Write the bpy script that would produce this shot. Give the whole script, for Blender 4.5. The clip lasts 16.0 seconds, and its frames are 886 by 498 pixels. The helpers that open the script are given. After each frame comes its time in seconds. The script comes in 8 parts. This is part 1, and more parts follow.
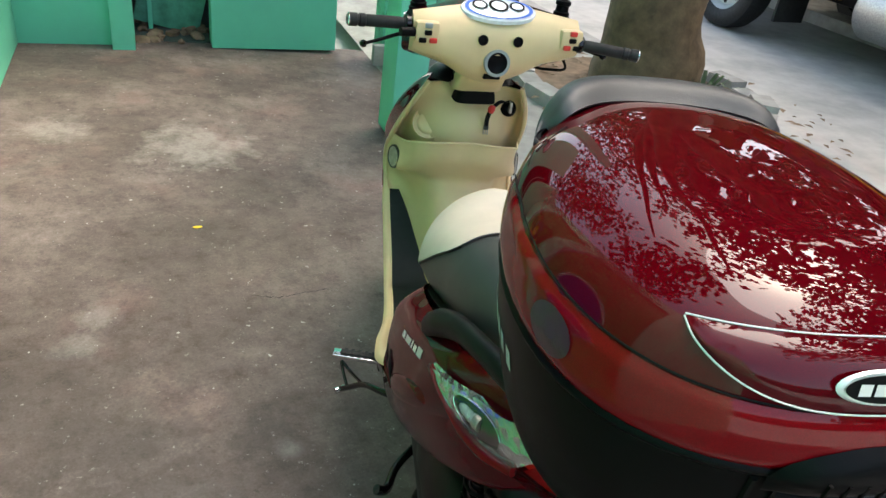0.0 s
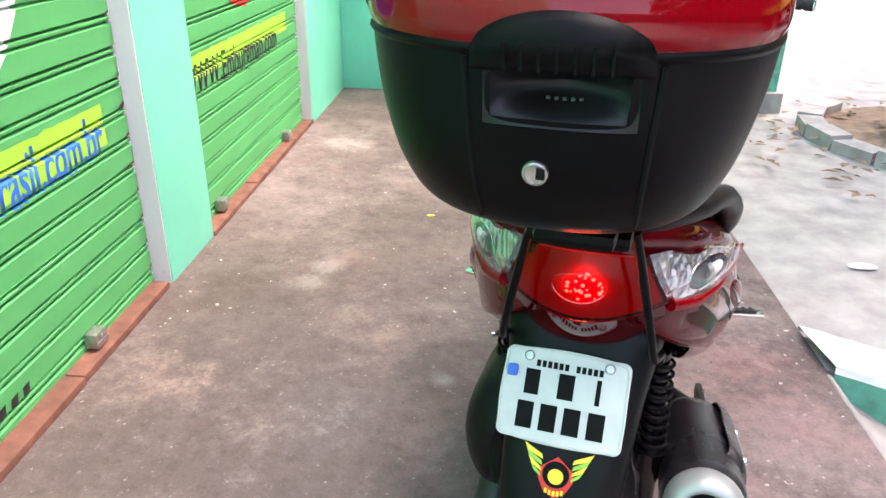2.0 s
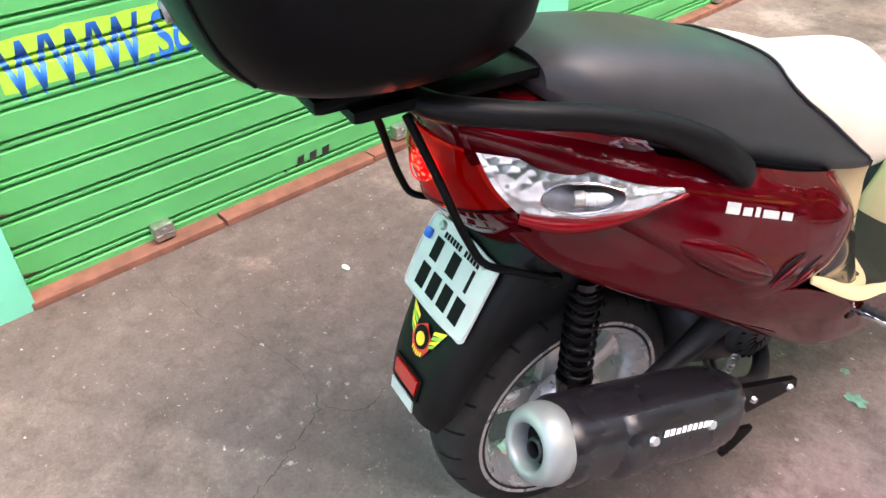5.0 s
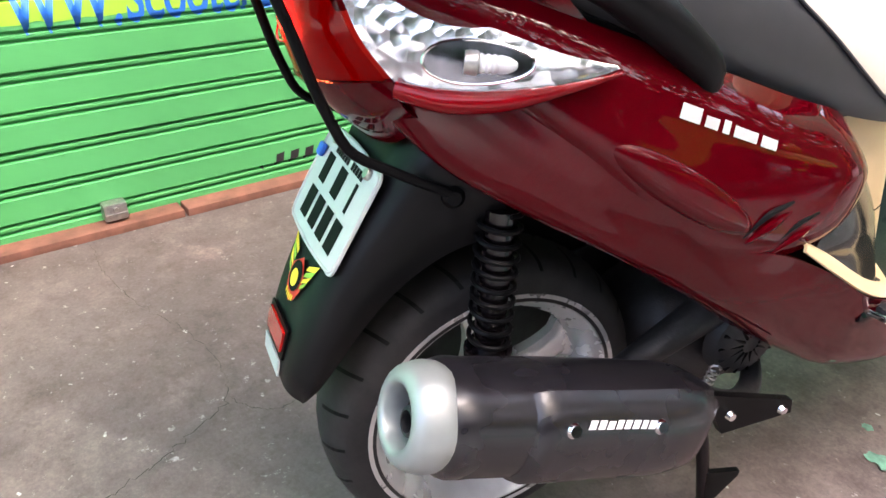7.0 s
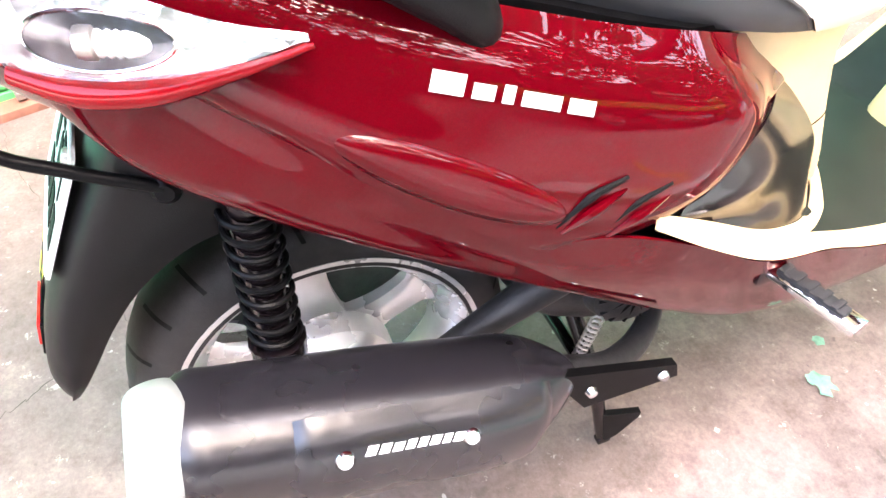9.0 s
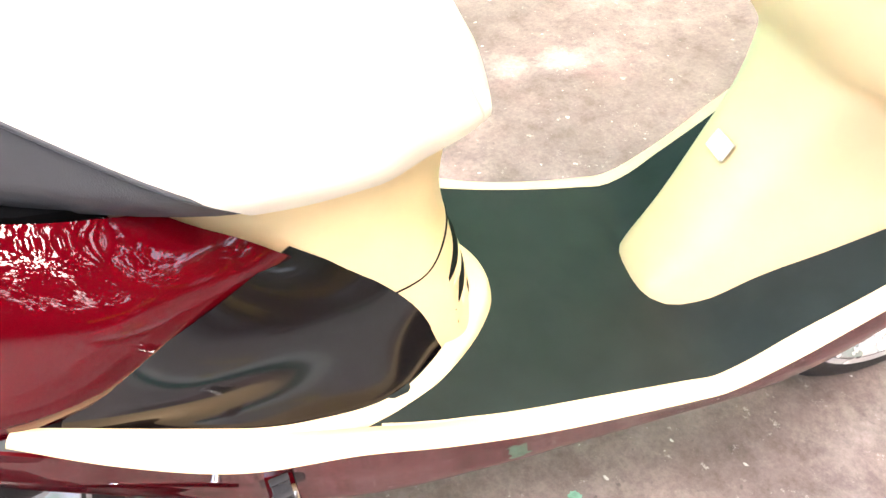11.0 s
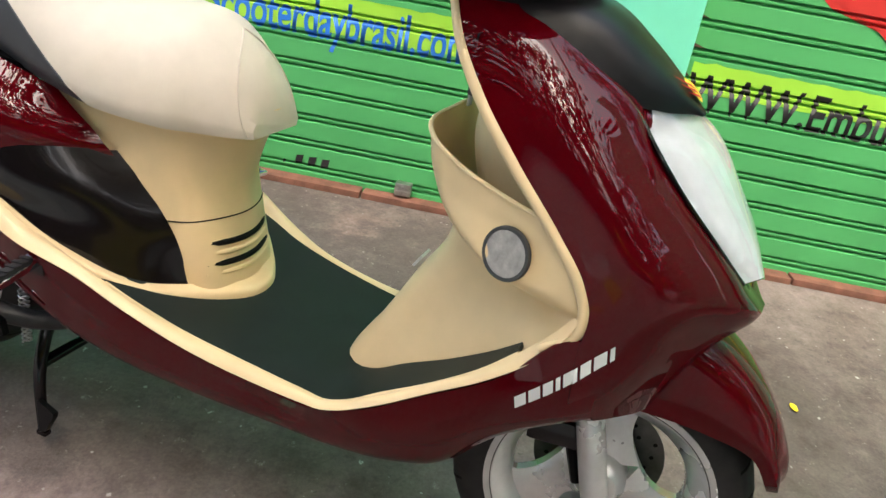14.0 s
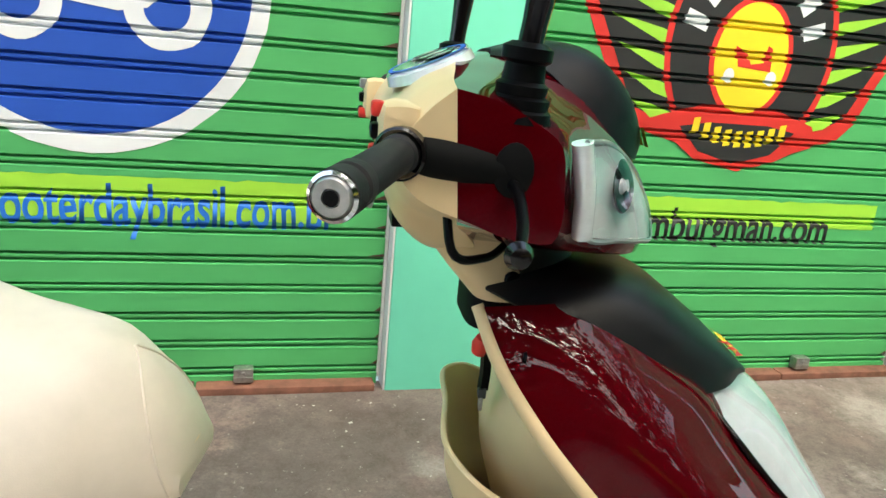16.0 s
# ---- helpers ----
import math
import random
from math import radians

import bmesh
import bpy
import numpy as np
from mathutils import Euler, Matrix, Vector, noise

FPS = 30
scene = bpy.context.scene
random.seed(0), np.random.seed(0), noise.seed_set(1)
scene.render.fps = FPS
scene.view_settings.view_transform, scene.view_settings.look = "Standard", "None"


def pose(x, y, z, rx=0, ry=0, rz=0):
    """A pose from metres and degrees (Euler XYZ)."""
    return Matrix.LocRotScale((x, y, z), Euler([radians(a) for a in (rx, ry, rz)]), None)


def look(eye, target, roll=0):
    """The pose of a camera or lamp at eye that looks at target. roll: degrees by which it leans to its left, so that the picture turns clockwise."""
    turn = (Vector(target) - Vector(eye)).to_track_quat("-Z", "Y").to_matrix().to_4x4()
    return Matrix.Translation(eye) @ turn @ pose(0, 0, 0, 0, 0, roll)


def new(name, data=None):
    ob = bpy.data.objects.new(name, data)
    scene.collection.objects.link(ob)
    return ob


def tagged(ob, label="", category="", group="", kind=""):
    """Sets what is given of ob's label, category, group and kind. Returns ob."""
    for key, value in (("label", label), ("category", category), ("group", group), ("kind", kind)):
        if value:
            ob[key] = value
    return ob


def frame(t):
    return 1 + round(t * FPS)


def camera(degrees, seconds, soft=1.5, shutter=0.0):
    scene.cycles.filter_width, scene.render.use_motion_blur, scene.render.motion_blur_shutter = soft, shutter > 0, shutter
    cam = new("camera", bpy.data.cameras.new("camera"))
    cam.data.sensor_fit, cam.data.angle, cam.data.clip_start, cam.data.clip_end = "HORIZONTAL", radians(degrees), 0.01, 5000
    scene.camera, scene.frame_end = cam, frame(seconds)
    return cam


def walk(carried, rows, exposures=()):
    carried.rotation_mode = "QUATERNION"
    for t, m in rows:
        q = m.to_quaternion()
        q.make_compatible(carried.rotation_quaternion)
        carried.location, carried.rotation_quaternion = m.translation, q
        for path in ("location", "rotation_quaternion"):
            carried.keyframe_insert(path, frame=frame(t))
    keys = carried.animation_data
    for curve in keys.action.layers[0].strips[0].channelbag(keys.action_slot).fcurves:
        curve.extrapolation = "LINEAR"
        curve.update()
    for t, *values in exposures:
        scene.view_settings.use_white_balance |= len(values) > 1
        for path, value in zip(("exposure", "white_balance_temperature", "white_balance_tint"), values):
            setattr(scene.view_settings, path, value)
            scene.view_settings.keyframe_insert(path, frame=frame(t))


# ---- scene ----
cam = camera(62.0, 16.0)
PATH = [
    (0, (-0.527, -0.62, 1.532), (0.176, 0.957, 0.523), 8.1),
    (0.5, (-0.523, -0.796, 1.486), (0.034, 0.852, 0.499), 7.6),
    (0.6, (-0.509, -0.816, 1.489), (0.008, 0.846, 0.504), 6.2),
    (1, (-0.465, -0.882, 1.43), (-0.064, 0.848, 0.511), 4.1),
    (1.5, (-0.292, -0.93, 1.342), (-0.081, 0.86, 0.476), 1.2),
    (2, (-0.13, -0.985, 1.278), (-0.255, 0.821, 0.428), 0.9),
    (2.2, (-0.082, -0.976, 1.244), (-0.327, 0.813, 0.384), 0.5),
    (2.5, (-0.015, -0.993, 1.258), (-0.386, 0.742, 0.335), -0.8),
    (2.8, (0.051, -0.959, 1.315), (-0.428, 0.725, 0.348), -0.5),
    (3, (0.101, -0.989, 1.32), (-0.444, 0.675, 0.354), -1.0),
    (3.5, (0.314, -0.996, 1.324), (-0.468, 0.513, 0.27), 1.8),
    (4, (0.479, -0.936, 1.318), (-0.546, 0.38, 0.216), -0.0),
    (4.2, (0.532, -0.884, 1.317), (-0.567, 0.359, 0.2), -1.1),
    (6.3, (0.737, -0.466, 1.083), (-0.691, 0.425, 0.002), -6.3),
    (6.5, (0.748, -0.472, 1.02), (-0.756, 0.49, 0.12), -5.3),
    (7, (0.716, -0.452, 0.994), (-0.675, 0.598, 0.013), 1.2),
    (7.5, (0.639, -0.371, 1.015), (-0.551, 0.683, -0.199), 1.2),
    (8, (0.658, -0.261, 1.053), (-0.621, 0.647, -0.188), -0.8),
    (8.5, (0.658, -0.172, 1.024), (-0.559, 0.63, -0.346), -4.0),
    (9, (0.674, -0.061, 1.035), (-0.547, 0.679, -0.366), -3.8),
    (9.5, (0.688, 0.086, 1.053), (-0.527, 0.725, -0.401), -4.3),
    (10, (0.703, 0.256, 1.087), (-0.481, 0.827, -0.42), -6.8),
    (10.2, (0.709, 0.329, 1.088), (-0.473, 0.903, -0.42), -6.4),
    (12.3, (1.099, 0.877, 0.898), (-0.665, 1.15, -0.003), 6.7),
    (12.5, (1.161, 0.932, 0.893), (-0.619, 1.202, 0.022), 10.6),
    (13, (1.213, 1.045, 0.874), (-0.587, 1.215, 0.02), 9.3),
    (13.5, (1.262, 1.12, 0.906), (-0.508, 1.172, -0.023), 10.3),
    (14, (1.331, 1.179, 0.999), (-0.501, 1.094, 0.2), 10.4),
    (14.5, (1.354, 1.186, 1.074), (-0.507, 0.938, 0.385), 5.1),
    (15, (1.295, 1.116, 1.139), (-0.621, 0.891, 0.611), 2.7),
    (15.5, (1.159, 0.995, 1.147), (-0.775, 1.123, 0.652), 1.6),
    (16, (1.027, 0.89, 1.151), (-0.84, 1.387, 0.636), 5.1),
]
from mathutils.bvhtree import BVHTree

EXPOSURES = [(t, e + 2.47, 6500, tint) for t, e, tint in (
    (0.0, 0.08, 10), (0.5, 0.53, 10), (1.0, 0.8, 13), (1.5, 0.9, 20), (2.5, 0.92, 26), (3.5, 0.92, 25), (4.2, 0.86, 22),
    (6.5, 0.88, 21), (7.0, 0.98, 20), (8.0, 1.75, 20), (9.0, 2.35, 20), (9.5, 2.4, 20), (10.2, 2.4, 20),
    (12.3, 0.6, 12), (13.0, 0.4, 10), (14.5, 0.3, 8), (16.0, 0.25, 4))]
walk(cam, [(t, look(eye, target, roll)) for t, eye, target, roll in PATH], EXPOSURES)

# ---- world, sun ----
world = bpy.data.worlds.new("overcast_sky")
scene.world = world
world.use_nodes = True
wn = world.node_tree
wn.nodes.clear()
w_out = wn.nodes.new("ShaderNodeOutputWorld")
w_bg = wn.nodes.new("ShaderNodeBackground")
w_sky = wn.nodes.new("ShaderNodeTexSky")
w_sky.sky_type = 'NISHITA'
w_sky.sun_disc = False
w_sky.sun_elevation = radians(58)
w_sky.sun_rotation = radians(75)
w_sky.dust_density = 4.0
w_sky.air_density = 1.0
w_bg.inputs["Strength"].default_value = 0.15
w_mul = wn.nodes.new("ShaderNodeMix")
w_mul.data_type = 'RGBA'
w_mul.blend_type = 'MULTIPLY'
w_mul.inputs[0].default_value = 1.0
w_mul.inputs[7].default_value = (1.0, 0.95, 0.85, 1.0)
wn.links.new(w_sky.outputs[0], w_mul.inputs[6])
wn.links.new(w_mul.outputs[2], w_bg.inputs[0])
wn.links.new(w_bg.outputs[0], w_out.inputs[0])
sun = new("sun", bpy.data.lights.new("sun", 'SUN'))
sun.data.energy = 0.9
sun.data.angle = radians(45)
sun.data.color = (1.0, 0.96, 0.9)
sun.matrix_world = look((4.0, 1.2, 7.0), (0, 0.6, 0))


# ---- materials ----
def mat_new(name):
    m = bpy.data.materials.new(name)
    m.use_nodes = True
    nt = m.node_tree
    return m, nt, nt.nodes["Principled BSDF"]


def tex_noise(nt, scale, detail=4, rough=0.6, kind="Object"):
    co = nt.nodes.new("ShaderNodeTexCoord")
    n = nt.nodes.new("ShaderNodeTexNoise")
    n.inputs["Scale"].default_value = scale
    n.inputs["Detail"].default_value = detail
    n.inputs["Roughness"].default_value = rough
    nt.links.new(co.outputs[kind], n.inputs["Vector"])
    return n


def ramp(nt, src, stops):
    r = nt.nodes.new("ShaderNodeValToRGB")
    while len(r.color_ramp.elements) < len(stops):
        r.color_ramp.elements.new(0.5)
    for e, (p, c) in zip(r.color_ramp.elements, stops):
        e.position = p
        e.color = (*c, 1) if len(c) == 3 else c
    nt.links.new(src, r.inputs[0])
    return r


def mix(nt, a, b, fac, mode='MIX'):
    m = nt.nodes.new("ShaderNodeMix")
    m.data_type = 'RGBA'
    m.blend_type = mode
    for sock, v in ((m.inputs[6], a), (m.inputs[7], b)):
        if isinstance(v, tuple):
            sock.default_value = (*v, 1)
        else:
            nt.links.new(v, sock)
    if isinstance(fac, (int, float)):
        m.inputs[0].default_value = fac
    else:
        nt.links.new(fac, m.inputs[0])
    return m.outputs[2]


def bump(nt, bsdf, src, strength, dist):
    b = nt.nodes.new("ShaderNodeBump")
    b.inputs["Strength"].default_value = strength
    b.inputs["Distance"].default_value = dist
    nt.links.new(src, b.inputs["Height"])
    nt.links.new(b.outputs[0], bsdf.inputs["Normal"])


def simple(name, color, rough=0.5, metal=0.0, coat=0.0, vary=0.12, scale=40.0, bumpy=0.0, bscale=300.0, spec=0.5):
    m, nt, b = mat_new(name)
    n = tex_noise(nt, scale)
    d = tuple(c * (1 - vary) for c in color)
    l = tuple(min(1, c * (1 + vary)) for c in color)
    r = ramp(nt, n.outputs[0], [(0.3, d), (0.7, l)])
    nt.links.new(r.outputs[0], b.inputs["Base Color"])
    n2 = tex_noise(nt, scale * 0.3)
    rr = nt.nodes.new("ShaderNodeMapRange")
    rr.inputs[3].default_value = max(0.02, rough - 0.08)
    rr.inputs[4].default_value = min(1, rough + 0.08)
    nt.links.new(n2.outputs[0], rr.inputs[0])
    nt.links.new(rr.outputs[0], b.inputs["Roughness"])
    b.inputs["Metallic"].default_value = metal
    b.inputs["Coat Weight"].default_value = coat
    b.inputs["Coat Roughness"].default_value = 0.03
    b.inputs["Specular IOR Level"].default_value = spec
    if bumpy:
        bump(nt, b, tex_noise(nt, bscale, 2).outputs[0], bumpy, 0.002)
    return m


def paint(name, color, deep, metal=0.0, rough=0.45):
    m, nt, b = mat_new(name)
    n = tex_noise(nt, 900, 1)
    r = ramp(nt, n.outputs[0], [(0.3, deep), (0.75, color)])
    nt.links.new(r.outputs[0], b.inputs["Base Color"])
    b.inputs["Metallic"].default_value = metal
    b.inputs["Specular IOR Level"].default_value = 0.0
    b.inputs["Roughness"].default_value = rough
    b.inputs["Coat Weight"].default_value = 1.0
    b.inputs["Coat IOR"].default_value = 1.34
    n2 = tex_noise(nt, 9, 4)
    cr = ramp(nt, n2.outputs[0], [(0.4, (0.004, 0.004, 0.004)), (0.75, (0.022, 0.022, 0.022))])
    nt.links.new(cr.outputs[0], b.inputs["Coat Roughness"])
    return m


M = {}
M["red"] = paint("burgundy_metallic_paint", (0.074, 0.0004, 0.0028), (0.060, 0.0003, 0.0022))
M["band"] = paint("bright_red_plastic", (0.20, 0.0012, 0.004), (0.14, 0.0008, 0.003))
M["beige"] = simple("beige_plastic", (0.72, 0.54, 0.30), 0.42, vary=0.05, scale=12, bumpy=0.06, bscale=900)
M["seat_beige"] = simple("cream_vinyl", (0.60, 0.53, 0.44), 0.5, vary=0.06, scale=14, bumpy=0.12, bscale=700)
M["seat_black"] = simple("black_vinyl", (0.032, 0.033, 0.036), 0.42, vary=0.15, scale=20, bumpy=0.2, bscale=800)
M["black"] = simple("black_plastic", (0.003, 0.003, 0.0033), 0.34, vary=0.2, scale=25, spec=0.07, bumpy=0.1, bscale=900)
M["gloss_black"] = simple("gloss_black_plastic", (0.005, 0.0035, 0.004), 0.16, vary=0.2, scale=20, coat=0.15, spec=0.3)
M["matte_black"] = simple("matte_black_plastic", (0.004, 0.004, 0.0043), 0.42, spec=0.15, vary=0.2, scale=30, bumpy=0.15, bscale=700)
M["satin_black"] = simple("satin_black_plastic", (0.008, 0.008, 0.009), 0.36, vary=0.2, scale=25, spec=0.22, bumpy=0.08, bscale=900)
M["mat"] = simple("rubber_floor_mat", (0.009, 0.0135, 0.012), 0.5, spec=0.22, vary=0.25, scale=18, bumpy=0.25, bscale=1200)
M["rubber"] = simple("tyre_rubber", (0.020, 0.019, 0.019), 0.6, spec=0.25, vary=0.3, scale=30, bumpy=0.2, bscale=500)
M["alloy"] = simple("painted_alloy", (0.62, 0.62, 0.62), 0.28, metal=0.6, vary=0.08, scale=30)
M["mirror_silver"] = simple("bright_reflector", (0.86, 0.88, 0.89), 0.2, metal=0.45, vary=0.06, scale=60)
M["disc_steel"] = simple("dark_disc_steel", (0.10, 0.095, 0.09), 0.4, metal=0.8, vary=0.2, scale=50)
M["dark_grey"] = simple("dark_grey_plastic", (0.035, 0.036, 0.036), 0.45, vary=0.1, scale=40)
M["silver"] = simple("silver_paint", (0.31, 0.335, 0.325), 0.38, metal=0.4, vary=0.06, scale=25)
M["chrome"] = simple("chrome", (0.8, 0.8, 0.8), 0.1, metal=1.0, vary=0.05)
M["dark_chrome"] = simple("dark_chrome", (0.16, 0.165, 0.19), 0.14, metal=1.0, vary=0.35, scale=60)
M["steel"] = simple("worn_steel", (0.42, 0.41, 0.39), 0.4, metal=0.9, vary=0.25, scale=60)
M["heat_black"] = simple("black_heatshield", (0.011, 0.010, 0.0125), 0.28, spec=0.55, vary=0.15, scale=15, coat=0.15, bumpy=0.1, bscale=900)
M["engine"] = simple("dark_engine_metal", (0.02, 0.02, 0.021), 0.5, metal=0.2, vary=0.4, scale=40, bumpy=0.3, bscale=150)
M["white"] = simple("white_plate", (0.50, 0.52, 0.50), 0.35, vary=0.05, scale=30)
M["white_mark"] = simple("white_lettering", (0.8, 0.8, 0.78), 0.4, vary=0.03)
M["ink"] = simple("black_ink", (0.004, 0.004, 0.004), 0.6, spec=0.1)
M["redlens"] = simple("red_reflector", (0.42, 0.006, 0.004), 0.12, coat=1.0, bumpy=0.3, bscale=900)
M["yellow"] = simple("yellow_print", (0.85, 0.6, 0.03), 0.5)
M["green_print"] = simple("green_print", (0.25, 0.5, 0.05), 0.5)
M["red_print"] = simple("red_print", (0.65, 0.03, 0.02), 0.5)
M["blue_print"] = simple("blue_print", (0.02, 0.12, 0.55), 0.5)
M["gauge"] = simple("gauge_face", (0.75, 0.78, 0.8), 0.15, coat=0.8, vary=0.1, scale=60)
M["decal_silver"] = simple("silver_decal", (0.7, 0.7, 0.68), 0.3, metal=0.3, vary=0.03)


def glass_mat(name, color, rough=0.03, ior=1.45):
    m, nt, b = mat_new(name)
    b.inputs["Base Color"].default_value = (*color, 1)
    b.inputs["Transmission Weight"].default_value = 1.0
    b.inputs["Roughness"].default_value = rough
    b.inputs["IOR"].default_value = ior
    return m


M["clear"] = glass_mat("clear_lens", (0.985, 0.99, 1.0))
m, nt, b = mat_new("facetted_reflector")
vo = nt.nodes.new("ShaderNodeTexVoronoi")
vo.inputs["Scale"].default_value = 60
nt.links.new(nt.nodes.new("ShaderNodeTexCoord").outputs["Object"], vo.inputs["Vector"])
fc = ramp(nt, tex_noise(nt, 30, 3).outputs[0], [(0.3, (0.55, 0.57, 0.62)), (0.7, (0.86, 0.88, 0.90))])
nt.links.new(fc.outputs[0], b.inputs["Base Color"])
b.inputs["Metallic"].default_value = 0.85
b.inputs["Roughness"].default_value = 0.11
bump(nt, b, vo.outputs["Distance"], 0.38, 0.006)
M["bowl"] = m
M["amber"] = glass_mat("amber_bulb", (0.9, 0.35, 0.03))
M["red_glass"] = glass_mat("red_lens", (0.36, 0.001, 0.001), 0.04, 1.22)
m, nt, b = mat_new("lit_lamp")
b.inputs["Base Color"].default_value = (0.8, 0.03, 0.01, 1)
b.inputs["Emission Color"].default_value = (1.0, 0.16, 0.05, 1)
b.inputs["Emission Strength"].default_value = 9
M["lit"] = m
m, nt, b = mat_new("lit_reflector")
b.inputs["Base Color"].default_value = (0.24, 0.004, 0.002, 1)
b.inputs["Emission Color"].default_value = (1.0, 0.03, 0.012, 1)
b.inputs["Emission Strength"].default_value = 0.014
M["lit_soft"] = m
M["crack"] = simple("dusty_crack", (0.045, 0.037, 0.031), 0.9, vary=0.3, scale=50)

# concrete
m, nt, b = mat_new("stained_shaded_concrete")
n1 = tex_noise(nt, 1.1, 6, 0.65)
n2 = tex_noise(nt, 7, 10, 0.78)
n3 = tex_noise(nt, 110, 4, 0.7)
n4 = tex_noise(nt, 2.3, 3, 0.5)
c1 = ramp(nt, n1.outputs[0], [(0.34, (0.092, 0.068, 0.059)), (0.5, (0.168, 0.129, 0.115)), (0.66, (0.268, 0.217, 0.196))])
c2 = ramp(nt, n2.outputs[0], [(0.33, (0.42, 0.38, 0.34)), (0.48, (0.9, 0.88, 0.86)), (0.58, (1.05, 1.05, 1.05)), (0.70, (1.5, 1.47, 1.43))])
c = mix(nt, c1.outputs[0], c2.outputs[0], 0.75, 'MULTIPLY')
c3 = ramp(nt, n3.outputs[0], [(0.3, (0.8, 0.8, 0.8)), (0.7, (1.12, 1.12, 1.12))])
c = mix(nt, c, c3.outputs[0], 0.6, 'MULTIPLY')
wm = ramp(nt, n4.outputs[0], [(0.56, (0, 0, 0)), (0.70, (0.34, 0.34, 0.34))])
c = mix(nt, c, (0.30, 0.17, 0.15), wm.outputs[0], 'MIX')
wd_ = ramp(nt, tex_noise(nt, 3.4, 6, 0.8).outputs[0], [(0.28, (0.75, 0.75, 0.75)), (0.42, (0, 0, 0))])
c = mix(nt, c, (0.085, 0.075, 0.065), wd_.outputs[0], 'MIX')
ws_ = ramp(nt, tex_noise(nt, 38, 2, 0.5).outputs[0], [(0.72, (0, 0, 0)), (0.75, (0.8, 0.8, 0.8))])
c = mix(nt, c, (0.62, 0.6, 0.56), ws_.outputs[0], 'MIX')
wk_ = ramp(nt, tex_noise(nt, 47, 2, 0.5).outputs[0], [(0.25, (0.7, 0.7, 0.7)), (0.29, (0, 0, 0))])
c = mix(nt, c, (0.07, 0.06, 0.05), wk_.outputs[0], 'MIX')
wp = ramp(nt, tex_noise(nt, 5.5, 5, 0.75).outputs[0], [(0.68, (0, 0, 0)), (0.75, (0.6, 0.6, 0.6))])
c = mix(nt, c, (0.5, 0.48, 0.44), wp.outputs[0], 'MIX')
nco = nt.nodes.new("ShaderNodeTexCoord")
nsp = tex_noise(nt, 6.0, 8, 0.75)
# stains, plus broad patches painting shade by the wall and light streetwards
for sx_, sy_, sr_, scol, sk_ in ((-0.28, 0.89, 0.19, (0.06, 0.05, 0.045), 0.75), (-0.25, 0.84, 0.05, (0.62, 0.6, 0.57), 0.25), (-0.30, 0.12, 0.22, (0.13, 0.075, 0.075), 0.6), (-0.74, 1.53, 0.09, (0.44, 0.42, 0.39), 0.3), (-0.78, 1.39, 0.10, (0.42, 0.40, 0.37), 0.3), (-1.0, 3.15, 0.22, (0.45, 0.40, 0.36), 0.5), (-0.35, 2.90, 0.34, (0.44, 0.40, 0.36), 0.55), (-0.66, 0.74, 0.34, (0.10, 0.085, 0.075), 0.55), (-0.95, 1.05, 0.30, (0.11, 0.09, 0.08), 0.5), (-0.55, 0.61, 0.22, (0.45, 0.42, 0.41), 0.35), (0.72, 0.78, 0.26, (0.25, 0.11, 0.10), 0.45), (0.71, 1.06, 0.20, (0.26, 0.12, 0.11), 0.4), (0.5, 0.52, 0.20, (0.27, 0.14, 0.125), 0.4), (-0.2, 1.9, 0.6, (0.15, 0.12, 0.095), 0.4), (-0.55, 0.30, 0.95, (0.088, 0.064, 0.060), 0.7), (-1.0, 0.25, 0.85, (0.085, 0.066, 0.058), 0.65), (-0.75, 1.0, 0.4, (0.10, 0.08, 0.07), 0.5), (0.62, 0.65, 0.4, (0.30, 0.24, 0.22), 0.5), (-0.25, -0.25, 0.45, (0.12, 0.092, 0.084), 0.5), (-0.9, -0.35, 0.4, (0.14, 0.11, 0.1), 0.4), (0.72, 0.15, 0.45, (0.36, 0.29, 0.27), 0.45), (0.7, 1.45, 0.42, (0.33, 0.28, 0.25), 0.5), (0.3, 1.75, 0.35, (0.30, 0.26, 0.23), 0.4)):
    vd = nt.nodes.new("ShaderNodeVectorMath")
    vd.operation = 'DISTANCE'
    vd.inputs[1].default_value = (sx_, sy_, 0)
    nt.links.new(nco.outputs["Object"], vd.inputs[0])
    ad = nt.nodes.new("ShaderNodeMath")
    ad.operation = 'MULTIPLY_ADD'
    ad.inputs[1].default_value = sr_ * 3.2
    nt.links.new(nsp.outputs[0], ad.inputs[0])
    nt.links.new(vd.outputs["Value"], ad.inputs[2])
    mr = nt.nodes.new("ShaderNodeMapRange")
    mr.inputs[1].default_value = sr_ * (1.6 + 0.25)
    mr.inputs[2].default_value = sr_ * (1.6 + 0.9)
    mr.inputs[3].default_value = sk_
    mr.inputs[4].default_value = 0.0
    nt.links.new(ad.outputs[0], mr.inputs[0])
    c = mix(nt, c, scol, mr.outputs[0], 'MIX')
ng = ramp(nt, tex_noise(nt, 120, 3, 0.7).outputs[0], [(0.3, (0.72, 0.71, 0.70)), (0.7, (1.0, 1.0, 1.0))])
c = mix(nt, c, ng.outputs[0], 0.9, 'MULTIPLY')
nw = ramp(nt, tex_noise(nt, 21, 6, 0.75).outputs[0], [(0.36, (0.62, 0.60, 0.58)), (0.52, (1.0, 1.0, 1.0))])
c = mix(nt, c, nw.outputs[0], 0.6, 'MULTIPLY')
nl = ramp(nt, tex_noise(nt, 33, 5, 0.8).outputs[0], [(0.62, (0, 0, 0)), (0.72, (0.55, 0.55, 0.55))])
